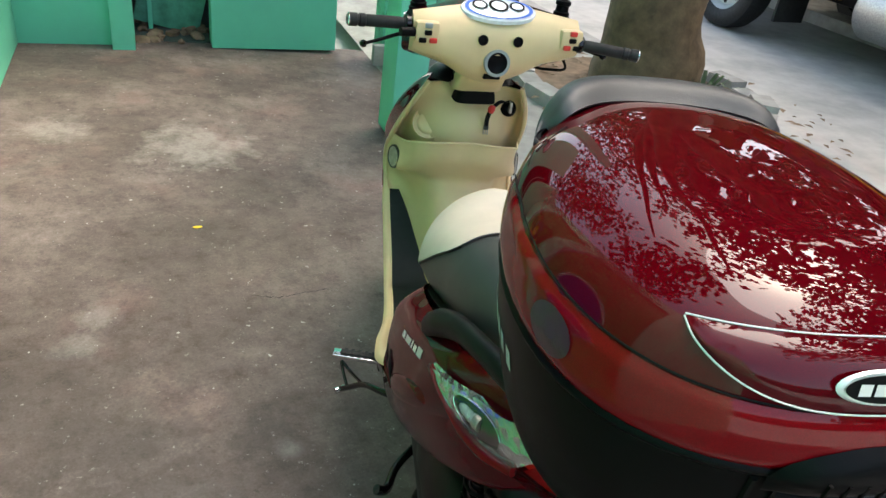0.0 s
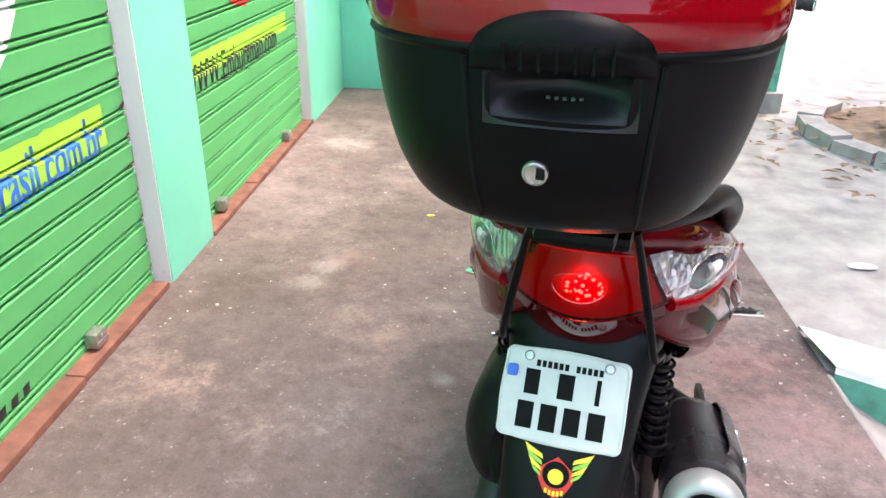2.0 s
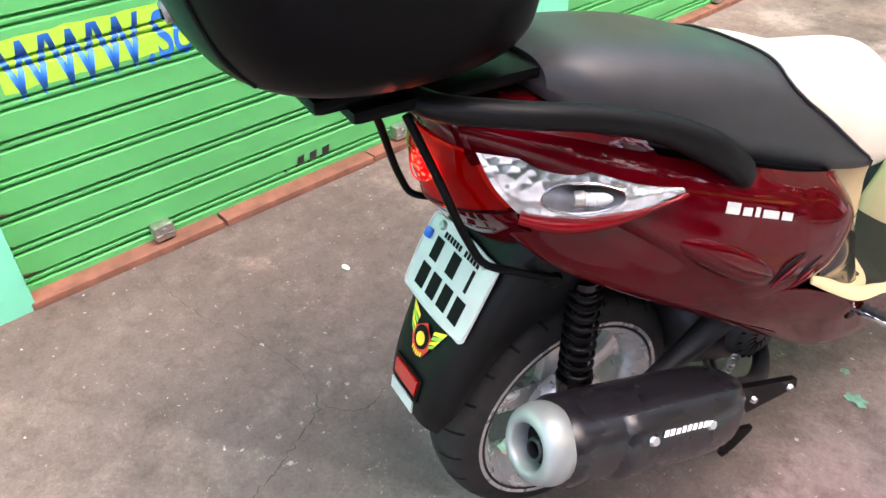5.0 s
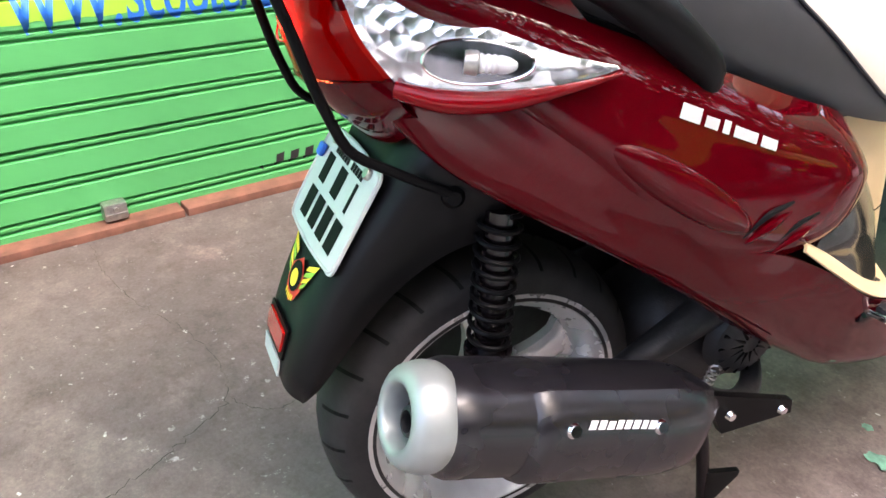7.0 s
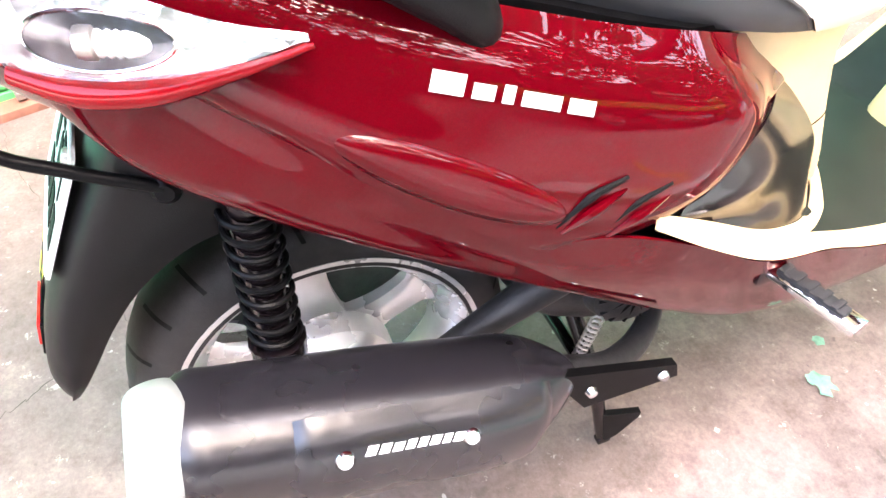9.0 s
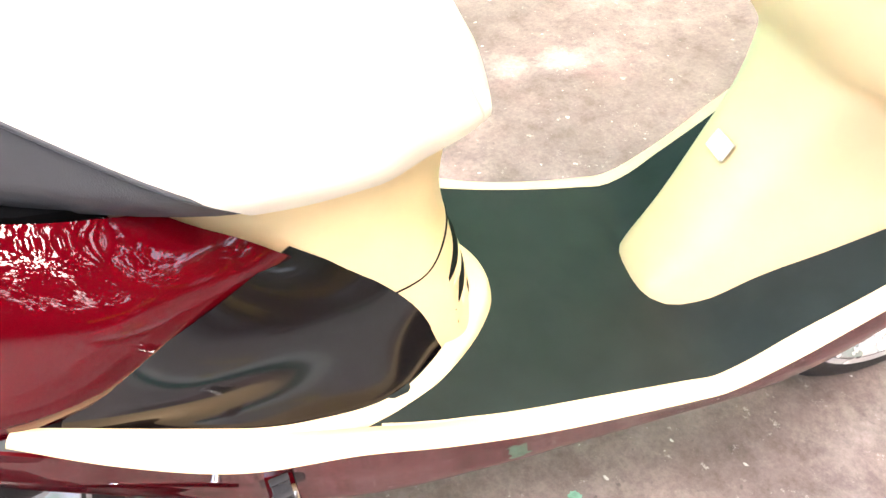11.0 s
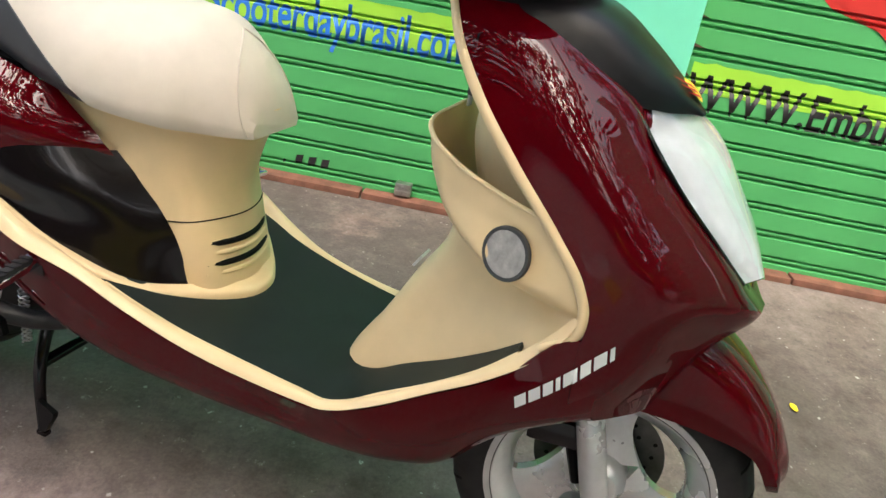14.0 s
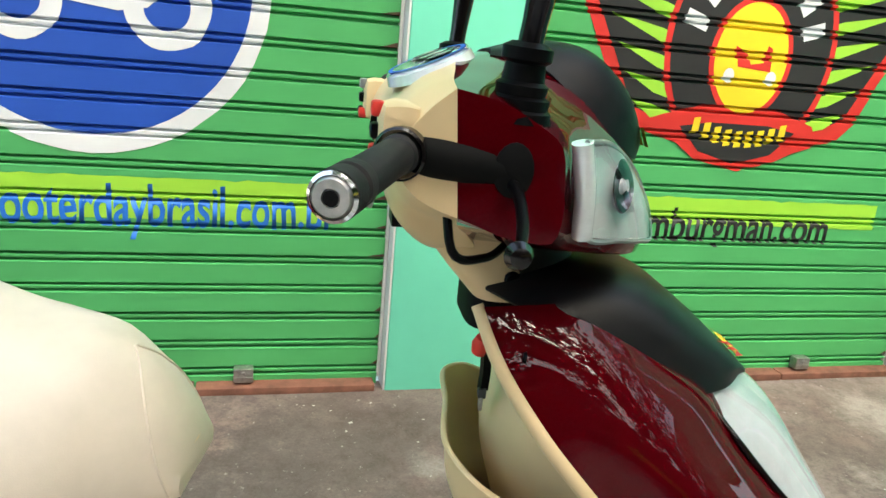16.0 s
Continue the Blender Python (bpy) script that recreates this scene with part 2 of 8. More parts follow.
c = mix(nt, c, (0.48, 0.45, 0.42), nl.outputs[0])
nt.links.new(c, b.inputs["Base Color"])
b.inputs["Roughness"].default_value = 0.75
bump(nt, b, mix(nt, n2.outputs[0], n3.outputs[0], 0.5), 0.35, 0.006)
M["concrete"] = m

# asphalt and pale pavement
M["asphalt"] = simple("worn_asphalt", (0.45, 0.43, 0.40), 0.85, vary=0.2, scale=3, bumpy=0.6, bscale=120)
M["paving"] = simple("pale_paving", (0.34, 0.325, 0.30), 0.85, vary=0.28, scale=5, bumpy=0.5, bscale=60)
M["ramp"] = simple("pale_cement", (0.34, 0.305, 0.28), 0.85, vary=0.25, scale=7, bumpy=0.5, bscale=90)
M["earth"] = simple("dry_earth", (0.22, 0.15, 0.095), 0.95, vary=0.4, scale=9, bumpy=0.8, bscale=50)
M["kerb_white"] = simple("worn_white_paint", (0.62, 0.64, 0.6), 0.8, vary=0.2, scale=12, bumpy=0.4, bscale=80)
M["kerb_green"] = simple("worn_green_paint", (0.1, 0.36, 0.24), 0.8, vary=0.3, scale=12, bumpy=0.4, bscale=80)
M["green_spill"] = simple("faded_green_spill", (0.13, 0.30, 0.21), 0.8, vary=0.35, scale=60, bumpy=0.3, bscale=80)
M["red_sill"] = simple("worn_red_cement", (0.16, 0.066, 0.042), 0.8, vary=0.35, scale=14, bumpy=0.4, bscale=90)
M["rust"] = simple("rust_stain", (0.07, 0.035, 0.02), 0.85, vary=0.5, scale=60, bumpy=0.3, bscale=150)
M["truck_yellow"] = simple("yellow_truck_paint", (0.72, 0.46, 0.01), 0.35, vary=0.08, scale=4, coat=0.4)
M["yellow_line"] = simple("yellow_road_paint", (0.7, 0.5, 0.08), 0.8, vary=0.2, scale=20)


def wall_paint(name, col, dirt, at=0.64):
    m, nt, b = mat_new(name)
    n1 = tex_noise(nt, 1.6, 5, 0.6)
    n2 = tex_noise(nt, 14, 5, 0.7)
    c1 = ramp(nt, n1.outputs[0], [(0.3, tuple(x * 0.86 for x in col)), (0.65, col)])
    w = ramp(nt, n2.outputs[0], [(at, (0, 0, 0)), (at + 0.16, (0.5, 0.5, 0.5))])
    nt.links.new(mix(nt, c1.outputs[0], dirt, w.outputs[0]), b.inputs["Base Color"])
    b.inputs["Roughness"].default_value = 0.6
    bump(nt, b, n2.outputs[0], 0.15, 0.004)
    return m


M["mint"] = wall_paint("mint_wall_paint", (0.19, 0.74, 0.52), (0.24, 0.5, 0.38))
M["mossy"] = wall_paint("mossy_mint_paint", (0.14, 0.56, 0.38), (0.07, 0.10, 0.05), 0.46)
M["white_wall"] = wall_paint("white_wall_paint", (0.78, 0.77, 0.76), (0.4, 0.38, 0.36))
M["shutter"] = wall_paint("green_shutter_paint", (0.075, 0.38, 0.12), (0.08, 0.30, 0.11))
M["s_blue"] = wall_paint("sign_blue", (0.012, 0.075, 0.44), (0.02, 0.1, 0.4))
M["s_url"] = wall_paint("sign_url_blue", (0.015, 0.16, 0.62), (0.05, 0.3, 0.5))
M["s_white"] = wall_paint("sign_white", (0.72, 0.75, 0.78), (0.5, 0.6, 0.6))
M["s_lime"] = wall_paint("sign_lime", (0.33, 0.66, 0.05), (0.25, 0.6, 0.04))
M["s_black"] = wall_paint("sign_black", (0.015, 0.015, 0.017), (0.03, 0.05, 0.03))
M["s_red"] = wall_paint("sign_red", (0.6, 0.025, 0.02), (0.4, 0.03, 0.02))
M["s_yellow"] = wall_paint("sign_yellow", (0.8, 0.62, 0.02), (0.6, 0.5, 0.02))
M["bark"] = simple("tree_bark", (0.13, 0.085, 0.045), 0.9, vary=0.4, scale=10, bumpy=1.0, bscale=35)
M["leaf"] = simple("leaf_green", (0.035, 0.075, 0.018), 0.55, vary=0.4, scale=6)
# the facades' shade is put into this dark base colour
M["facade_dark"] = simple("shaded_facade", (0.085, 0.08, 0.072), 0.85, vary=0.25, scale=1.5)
# the unlit room's shade is put into this base colour
M["dark_room"] = simple("shaded_interior", (0.05, 0.07, 0.06), 0.9, vary=0.3, scale=4)


# ---- mesh helpers ----
def part(name, bm, material, parent=None, label="", smooth=True, recalc=True):
    if recalc:
        bmesh.ops.recalc_face_normals(bm, faces=bm.faces)
    me = bpy.data.meshes.new(name)
    bm.to_mesh(me)
    bm.free()
    mats = material if isinstance(material, (list, tuple)) else [material]
    for mm in mats:
        me.materials.append(M[mm])
    if smooth:
        for p in me.polygons:
            p.use_smooth = True
        me.set_sharp_from_angle(angle=radians(38))
    ob = new(name, me)
    if parent is not None:
        ob.parent = parent
    if label:
        tagged(ob, label)
    if mats[0] in ("clear", "red_glass", "amber"):
        ob.visible_shadow = False
    return ob


def thing(name, m, label, category, kind="", group=""):
    ob = new(name)
    ob.empty_display_size = 0.05
    ob.matrix_world = m
    return tagged(ob, label, category, group, kind)


def box(bm, a, b, bev=0.0, mat_i=0):
    r = bmesh.ops.create_cube(bm, size=1)
    vs = r["verts"]
    for v in vs:
        v.co = Vector([(a[i] + b[i]) / 2 + v.co[i] * (b[i] - a[i]) for i in range(3)])
    fs = list({f for v in vs for f in v.link_faces})
    for f in fs:
        f.material_index = mat_i
    if bev:
        es = list({e for v in vs for e in v.link_edges})
        bmesh.ops.bevel(bm, geom=es, offset=bev, segments=2, affect='EDGES', profile=0.6)
    return bm


def B(a, b, bev=0.0):
    return box(bmesh.new(), a, b, bev)


def catmull(pts, n):
    """n points at even steps on a smooth curve through pts."""
    p = [Vector(q) for q in pts]
    if len(p) == 2:
        return [p[0].lerp(p[1], i / (n - 1)) for i in range(n)]
    d = [0.0]
    for a, b in zip(p, p[1:]):
        d.append(d[-1] + max((b - a).length, 1e-5))
    out = []
    m = []
    for i in range(len(p)):
        if i == 0:
            m.append((p[1] - p[0]) / (d[1] - d[0]))
        elif i == len(p) - 1:
            m.append((p[-1] - p[-2]) / (d[-1] - d[-2]))
        else:
            h0, h1 = d[i] - d[i - 1], d[i + 1] - d[i]
            m.append(((p[i] - p[i - 1]) / h0 * h1 + (p[i + 1] - p[i]) / h1 * h0) / (h0 + h1))
    for k in range(n):
        s = d[-1] * k / (n - 1)
        i = min(max(j for j in range(len(d)) if d[j] <= s + 1e-9), len(p) - 2)
        h = d[i + 1] - d[i]
        t = (s - d[i]) / h
        t2, t3 = t * t, t * t * t
        out.append(p[i] * (2 * t3 - 3 * t2 + 1) + m[i] * (h * (t3 - 2 * t2 + t)) + p[i + 1] * (-2 * t3 + 3 * t2) + m[i + 1] * (h * (t3 - t2)))
    return out


def skin(bm, curves, nu=24, nv=None, closed_u=False, thick=0.0, cap=False):
    """A smooth surface through curves (each a list of points)."""
    rows = [catmull(list(c) + ([c[0]] if closed_u else []), nu + (1 if closed_u else 0)) for c in curves]
    if closed_u:
        rows = [r[:-1] for r in rows]
    nv = nv or (len(curves) - 1) * 5 + 1
    cols = [catmull([r[i] for r in rows], nv) for i in range(nu)]
    vs = [[bm.verts.new(cols[i][j]) for i in range(nu)] for j in range(nv)]
    fs = []
    for j in range(nv - 1):
        for i in range(nu if closed_u else nu - 1):
            q = (vs[j][i], vs[j][(i + 1) % nu], vs[j + 1][(i + 1) % nu], vs[j + 1][i])
            try:
                fs.append(bm.faces.new(q))
            except ValueError:
                pass
    if cap:
        for r in (vs[0], vs[-1]):
            try:
                fs.append(bm.faces.new(r))
            except ValueError:
                pass
    if thick:
        bmesh.ops.recalc_face_normals(bm, faces=fs)
        bmesh.ops.solidify(bm, geom=fs, thickness=thick)
    return bm


def sym(c):
    """A curve from the right side to x = 0, carried on to the left."""
    return list(c) + [(-x, y, z) for x, y, z in reversed(c) if abs(x) > 1e-6]


def flip(bm):
    bmesh.ops.scale(bm, verts=bm.verts, vec=(-1, 1, 1))
    bmesh.ops.reverse_faces(bm, faces=bm.faces)
    return bm


def weld(bm, d=0.0005):
    bmesh.ops.remove_doubles(bm, verts=bm.verts, dist=d)
    return bm


def tube(bm, pts, rad, n=10, steps=None, cap=True):
    steps = steps or max(2, (len(pts) - 1) * 6 + 1)
    p = catmull(pts, steps)
    rads = rad if isinstance(rad, (list, tuple)) else [rad, rad]
    up = Vector((0, 0, 1))
    t0 = (p[1] - p[0]).normalized()
    a = t0.orthogonal().normalized()
    rings = []
    for i, q in enumerate(p):
        t = (p[min(i + 1, len(p) - 1)] - p[max(i - 1, 0)]).normalized()
        a = (a - t * a.dot(t)).normalized()
        b2 = t.cross(a)
        x = i / (len(p) - 1) * (len(rads) - 1)
        k = min(int(x), len(rads) - 2)
        rr = rads[k] + (rads[k + 1] - rads[k]) * (x - k)
        rings.append([bm.verts.new(q + a * (rr * math.cos(2 * math.pi * j / n)) + b2 * (rr * math.sin(2 * math.pi * j / n))) for j in range(n)])
    for r0, r1 in zip(rings, rings[1:]):
        for j in range(n):
            bm.faces.new((r0[j], r0[(j + 1) % n], r1[(j + 1) % n], r1[j]))
    if cap:
        bm.faces.new(rings[0])
        bm.faces.new(rings[-1])
    return bm


def T(pts, rad, n=10, steps=None):
    return tube(bmesh.new(), pts, rad, n, steps)


def lathe(bm, prof, m=Matrix(), n=32, closed=False):
    """Spins prof, of (radius, height) pairs, round the z axis of m."""
    rings = []
    for r, h in prof:
        rings.append([bm.verts.new(m @ Vector((r * math.cos(2 * math.pi * j / n), r * math.sin(2 * math.pi * j / n), h))) for j in range(n)] if r > 1e-6 else [bm.verts.new(m @ Vector((0, 0, h)))])
    pairs = list(zip(rings, rings[1:])) + ([(rings[-1], rings[0])] if closed else [])
    for r0, r1 in pairs:
        for j in range(n):
            q = [r0[j % len(r0)], r0[(j + 1) % len(r0)], r1[(j + 1) % len(r1)], r1[j % len(r1)]]
            q = [v for k, v in enumerate(q) if v not in q[:k]]
            if len(q) > 2:
                bm.faces.new(q)
    return bm


def L(prof, m=Matrix(), n=32, closed=False):
    return lathe(bmesh.new(), prof, m, n, closed)


def axis(p, d):
    """A pose at p whose z axis points along d."""
    return Matrix.Translation(p) @ Vector(d).to_track_quat("Z", "Y").to_matrix().to_4x4()


def poly(bm, pts, mat_i=0):
    f = bm.faces.new([bm.verts.new(p) for p in pts])
    f.material_index = mat_i
    return f


def letters(text, size, width=None):
    """A flat bmesh of lettering in the xy plane, its lower left corner at the origin."""
    cu = bpy.data.curves.new("lettering", 'FONT')
    cu.body = text
    cu.size = size
    cu.offset = 0.019 * size
    ob = bpy.data.objects.new("lettering", cu)
    scene.collection.objects.link(ob)
    bpy.context.view_layer.update()
    me = bpy.data.meshes.new_from_object(ob)
    bpy.data.objects.remove(ob)
    bpy.data.curves.remove(cu)
    bm = bmesh.new()
    bm.from_mesh(me)
    bpy.data.meshes.remove(me)
    bmesh.ops.remove_doubles(bm, verts=bm.verts, dist=0.0002 * size)
    bmesh.ops.triangulate(bm, faces=bm.faces[:])
    xs = [v.co.x for v in bm.verts]
    k = width / (max(xs) - min(xs)) if width else 1
    x0 = min(xs)
    for v in bm.verts:
        v.co.x = (v.co.x - x0) * k
    return bm


def stick(bm, target, way, lift=0.0012):
    """Lays a shape onto the target parts, along the way given."""
    co, fa = [], []
    for tg in (target if isinstance(target, (list, tuple)) else [target]):
        k = len(co)
        co += [v.co.copy() for v in tg.data.vertices]
        fa += [tuple(i + k for i in p.vertices) for p in tg.data.polygons]
    tree_ = BVHTree.FromPolygons(co, fa)
    way = Vector(way).normalized()
    for v in bm.verts:
        hit, nrm, _, _ = tree_.ray_cast(v.co - way * 0.2, way)
        if hit is not None:
            if nrm.dot(way) > 0:
                nrm = -nrm
            v.co = hit + nrm * lift
    return bm


def grid_quad(bm, c, nu=4, nv=3):
    """A patch of small faces between four corners."""
    c = [Vector(q) for q in c]
    vs = [[bm.verts.new(c[0].lerp(c[1], i / nu).lerp(c[3].lerp(c[2], i / nu), j / nv)) for i in range(nu + 1)] for j in range(nv + 1)]
    for j in range(nv):
        for i in range(nu):
            bm.faces.new((vs[j][i], vs[j][i + 1], vs[j + 1][i + 1], vs[j + 1][i]))
    return bm

# ---- ground ----
WALL_X = -1.355          # plane of the shutters
FRONT_X = -1.284        # face of the pillars

bm = bmesh.new()
poly(bm, [(-60, -60, -0.17), (60, -60, -0.17), (60, 60, -0.17), (-60, 60, -0.17)])
tagged(part("ground", bm, "asphalt", smooth=False), "worn pale grey asphalt road surface", "road", kind="structure")

bm = bmesh.new()
nx, ny = 26, 90
gv = [[bm.verts.new((-1.36 + 2.31 * i / nx, -3.5 + 8.15 * j / ny, 0.003 * noise.noise(Vector((i * 0.23, j * 0.19, 3))) - 0.002 - 0.025 * max(0, -0.76 + 2.31 * i / nx))) for i in range(nx + 1)] for j in range(ny + 1)]
for j in range(ny):
    for i in range(nx):
        bm.faces.new((gv[j][i], gv[j][i + 1], gv[j + 1][i + 1], gv[j + 1][i]))
ret = bmesh.ops.extrude_face_region(bm, geom=bm.faces[:])
for g in ret["geom"]:
    if isinstance(g, bmesh.types.BMVert):
        g.co.z = -0.17
tagged(part("porch_floor", bm, "concrete"), "stained grey concrete porch floor with cracks, partly painted shade and light", "floor", kind="structure")

# pavement beyond the porch, and the ramp down beside it
bm = bmesh.new()
low = [bm.verts.new(p) for p in ((0.953, 1.05, -0.043), (0.953, 9.0, -0.043))]
mid_v = [bm.verts.new(p) for p in ((1.2, 0.905, -0.012), (1.2, 9.0, -0.012))]
far = [bm.verts.new(p) for p in ((2.2, 0.315, -0.010), (3.2, 0.26, -0.010), (3.2, 9.0, -0.010))]
bm.faces.new((low[0], mid_v[0], mid_v[1], low[1]))
bm.faces.new((mid_v[0], far[0], far[1], far[2], mid_v[1]))
foot = [bm.verts.new((v.co.x, v.co.y, -0.168)) for v in (low[0], mid_v[0], far[0], far[1], far[2])]
for k, (a, c) in enumerate(zip((low[0], mid_v[0], far[0], far[1]), (mid_v[0], far[0], far[1], far[2]))):
    bm.faces.new((a, foot[k], foot[k + 1], c))
tagged(part("pavement", bm, "paving", smooth=False), "pale worn cement pavement beside the road", "pavement", kind="structure")
bm = bmesh.new()
pts = [(0.953, -3.5, -0.09), (0.953, 1.04, -0.09), (1.10, 0.95, -0.145), (1.7, 0.60, -0.155), (1.8, -3.5, -0.155)]
top = [bm.verts.new(p) for p in pts]
bot = [bm.verts.new((p[0], p[1], -0.169)) for p in pts]
bm.faces.new(top)
for i in range(len(pts)):
    bm.faces.new((top[i], bot[i], bot[(i + 1) % len(pts)], top[(i + 1) % len(pts)]))
tagged(part("driveway_ramp", bm, "ramp", smooth=False), "grey cement ramp sloping from porch to road", "ramp", kind="structure")

# pale worn edge along the porch floor
bm = bmesh.new()
rows = []
for i in range(49):
    y = -0.6 + 1.62 * i / 48
    j = 0.003 * noise.noise(Vector((y * 14, 3, 1)))
    rows.append([bm.verts.new(p) for p in ((0.938 + j, y, -0.0405), (0.941 + j, y, -0.0375), (0.952, y, -0.0385), (0.957, y, -0.052), (0.956, y, -0.092))])
for a, c in zip(rows, rows[1:]):
    for k in range(4):
        bm.faces.new((a[k], a[k + 1], c[k + 1], c[k]))
tagged(part("trim", bm, "ramp"), "pale worn cement edge of the porch floor", "floor edge", kind="structure")

# painted kerb along the ramp
kerb = thing("painted_kerb", pose(0.958, 1.012, -0.006, 0, 0, -30.5), "kerb painted white on top and green on its face", "kerb", "structure")
bm = bmesh.new()
rows = []
for i in range(19):
    u = i / 18
    j = 0.008 * noise.noise(Vector((u * 11, 0, 5)))
    q = 0.007 * noise.noise(Vector((u * 13, 4, 5)))
    rows.append([bm.verts.new(p) for p in ((1.3 * u, -0.006 + j, -0.020), (1.3 * u - 0.002, 0.006 + j, -0.001), (1.3 * u - 0.15 * (1 - u), 0.198 + q, 0.002), (1.3 * u - 0.15 * (1 - u), 0.205 + q, -0.02))])
for a, c in zip(rows, rows[1:]):
    for k in range(3):
        bm.faces.new((a[k], a[k + 1], c[k + 1], c[k]))
part("white_top", bm, "kerb_white", kerb)
for x0, x1 in ((0.0, 0.268), (0.274, 0.66), (0.666, 1.3)):
    bm = bmesh.new()
    rows = []
    for i in range(9):
        x = x0 + (x1 - x0) * i / 8
        j = 0.008 * noise.noise(Vector((x * 9, 2, 5)))
        rows.append([bm.verts.new((x, -0.014 + j, -0.165)), bm.verts.new((x, -0.004 + j, -0.019)), bm.verts.new((x, 0.03, -0.019))])
    for a, c in zip(rows, rows[1:]):
        for k in range(2):
            bm.faces.new((a[k], a[k + 1], c[k + 1], c[k]))
    part("green_face", bm, "kerb_green", kerb)
for k, (x0, y0, x1, y1) in enumerate([(1.46, 1.16, 1.60, 0.86), (1.62, 1.20, 2.4, 1.18), (1.52, 0.84, 1.63, 0.80)]):
    d = Vector((x1 - x0, y1 - y0, 0)).normalized() * 0.03
    n_ = Vector((-d.y, d.x, 0))
    bm = bmesh.new()
    poly(bm, [Vector((x0, y0, -0.002)) - n_, Vector((x1, y1, -0.002)) - n_, Vector((x1, y1, -0.002)) + n_, Vector((x0, y0, -0.002)) + n_])
    tagged(part("yellow_marking", bm, "yellow_line", smooth=False), "worn yellow painted line on the pavement", "road marking", kind="structure")

# the street's other side, which the paint mirrors; both facades are unseen additions
tagged(part("facade_across", B((12.5, -26, -0.17), (14, 36, 5.5), 0.05), "facade_dark"), "plain unseen facade across the road, coloured as shaded", "building", kind="structure")
tagged(part("facade_behind", B((-8, -13, -0.17), (6, -12, 3.4), 0.05), "facade_dark"), "plain unseen facade behind the porch, coloured as shaded", "building", kind="structure")
rnd0 = random.Random(11)
bm = bmesh.new()
for c in range(520):
    ctr = Vector((rnd0.uniform(7.6, 11.5), rnd0.uniform(-22, 26), rnd0.uniform(1.6, 9.5)))
    if noise.noise(ctr * 0.35) < -0.2:
        continue
    for q in range(12):
        o = ctr + Vector((rnd0.gauss(0, 0.65), rnd0.gauss(0, 0.65), rnd0.gauss(0, 0.5)))
        d = Vector((rnd0.gauss(0, 1), rnd0.gauss(0, 1), rnd0.gauss(-0.2, 0.6))).normalized()
        e = d.cross(Vector((rnd0.gauss(0, 1), rnd0.gauss(0, 1), rnd0.gauss(0, 1)))).normalized()
        ln, wd = rnd0.uniform(0.6, 1.1), rnd0.uniform(0.22, 0.4)
        bm.faces.new([bm.verts.new(p) for p in (o, o + d * ln * 0.5 + e * wd, o + d * ln, o + d * ln * 0.5 - e * wd)])
tagged(part("far_foliage", bm, "leaf", smooth=False, recalc=False), "green foliage of the trees across the road", "foliage", kind="stuff")

# yellow truck on the road
def truck():
    tk = thing("truck", pose(5.62, 6.34, -0.17), "yellow lorry with grey steel wheels on the road", "truck")
    part("chassis", box(bmesh.new(), (0.35, -5.2, 0.55), (1.9, 1.6, 0.85), 0.02), "black", tk)
    part("load_bed", box(bmesh.new(), (0.0, -5.3, 1.12), (2.3, 0.9, 1.5), 0.03), "truck_yellow", tk, "yellow load bed side")
    part("cab", skin(bmesh.new(), [[(0.02, y, z), (1.15, y + 0.02, z), (2.28, y, z)] for y, z in ((1.2, 0.75), (1.2, 2.3), (1.5, 2.45), (2.6, 2.4), (2.9, 1.5), (2.95, 0.6))], 12, 24, thick=0.04), "truck_yellow", tk, "yellow driver's cab")
    part("fender", skin(bmesh.new(), [[(x, 0.64 * math.cos(radians(a)), 0.5 + 0.66 * math.sin(radians(a))) for x in (-0.05, 0.12, 0.4)] for a in (12, 40, 70, 100, 130, 158)], 6, 24, thick=0.02), "truck_yellow", tk)
    part("mud_flap", box(bmesh.new(), (0.0, -0.78, 0.25), (0.4, -0.75, 0.95), 0.005), "rubber", tk)
    part("step", box(bmesh.new(), (-0.06, -1.35, 0.62), (0.2, -0.85, 0.70), 0.01), "truck_yellow", tk, "yellow step plate")
    part("fuel_tank", L([(0, -0.55), (0.27, -0.55), (0.29, -0.52), (0.29, 0.52), (0.27, 0.55), (0, 0.55)], axis((0.32, -2.2, 0.62), (0, 1, 0)), 28), "steel", tk, "silver fuel tank")
    for y in (0.0, -3.9):
        for x, d in ((0.0, -1), (2.3, 1)):
            wm = axis((x, y, 0.5), (d, 0, 0))
            w = part("wheel", L([(0.30, 0.06), (0.34, 0.09), (0.44, 0.10), (0.49, 0.07), (0.50, 0.0), (0.50, -0.14), (0.47, -0.2), (0.32, -0.2)], wm, 40), "rubber", tk, "large black lorry tyre")
            part("rim", L([(0, 0.045), (0.10, 0.05), (0.12, 0.03), (0.17, 0.0), (0.25, 0.01), (0.28, 0.05), (0.305, 0.07), (0.31, 0.06), (0.30, -0.1)], wm, 36), "silver", w, "grey steel rim")
            for k in range(8):
                a = 2 * math.pi * k / 8
                part("hand_hole", L([(0, 0.006), (0.026, 0.006), (0.03, 0.0)], wm @ Matrix.Translation((0.215 * math.cos(a), 0.215 * math.sin(a), 0.004)), 10), "ink", w)
                part("wheel_nut", L([(0, 0.03), (0.012, 0.03), (0.014, 0.0)], wm @ Matrix.Translation((0.145 * math.cos(a + 0.2), 0.145 * math.sin(a + 0.2), 0.012)), 6), "steel", w)


truck()

# far kerb across the road
bm = B((7.3, -20, -0.169), (12, 40, -0.02), 0.02)
tagged(part("far_pavement", bm, "paving"), "pale pavement across the road", "pavement", kind="structure")

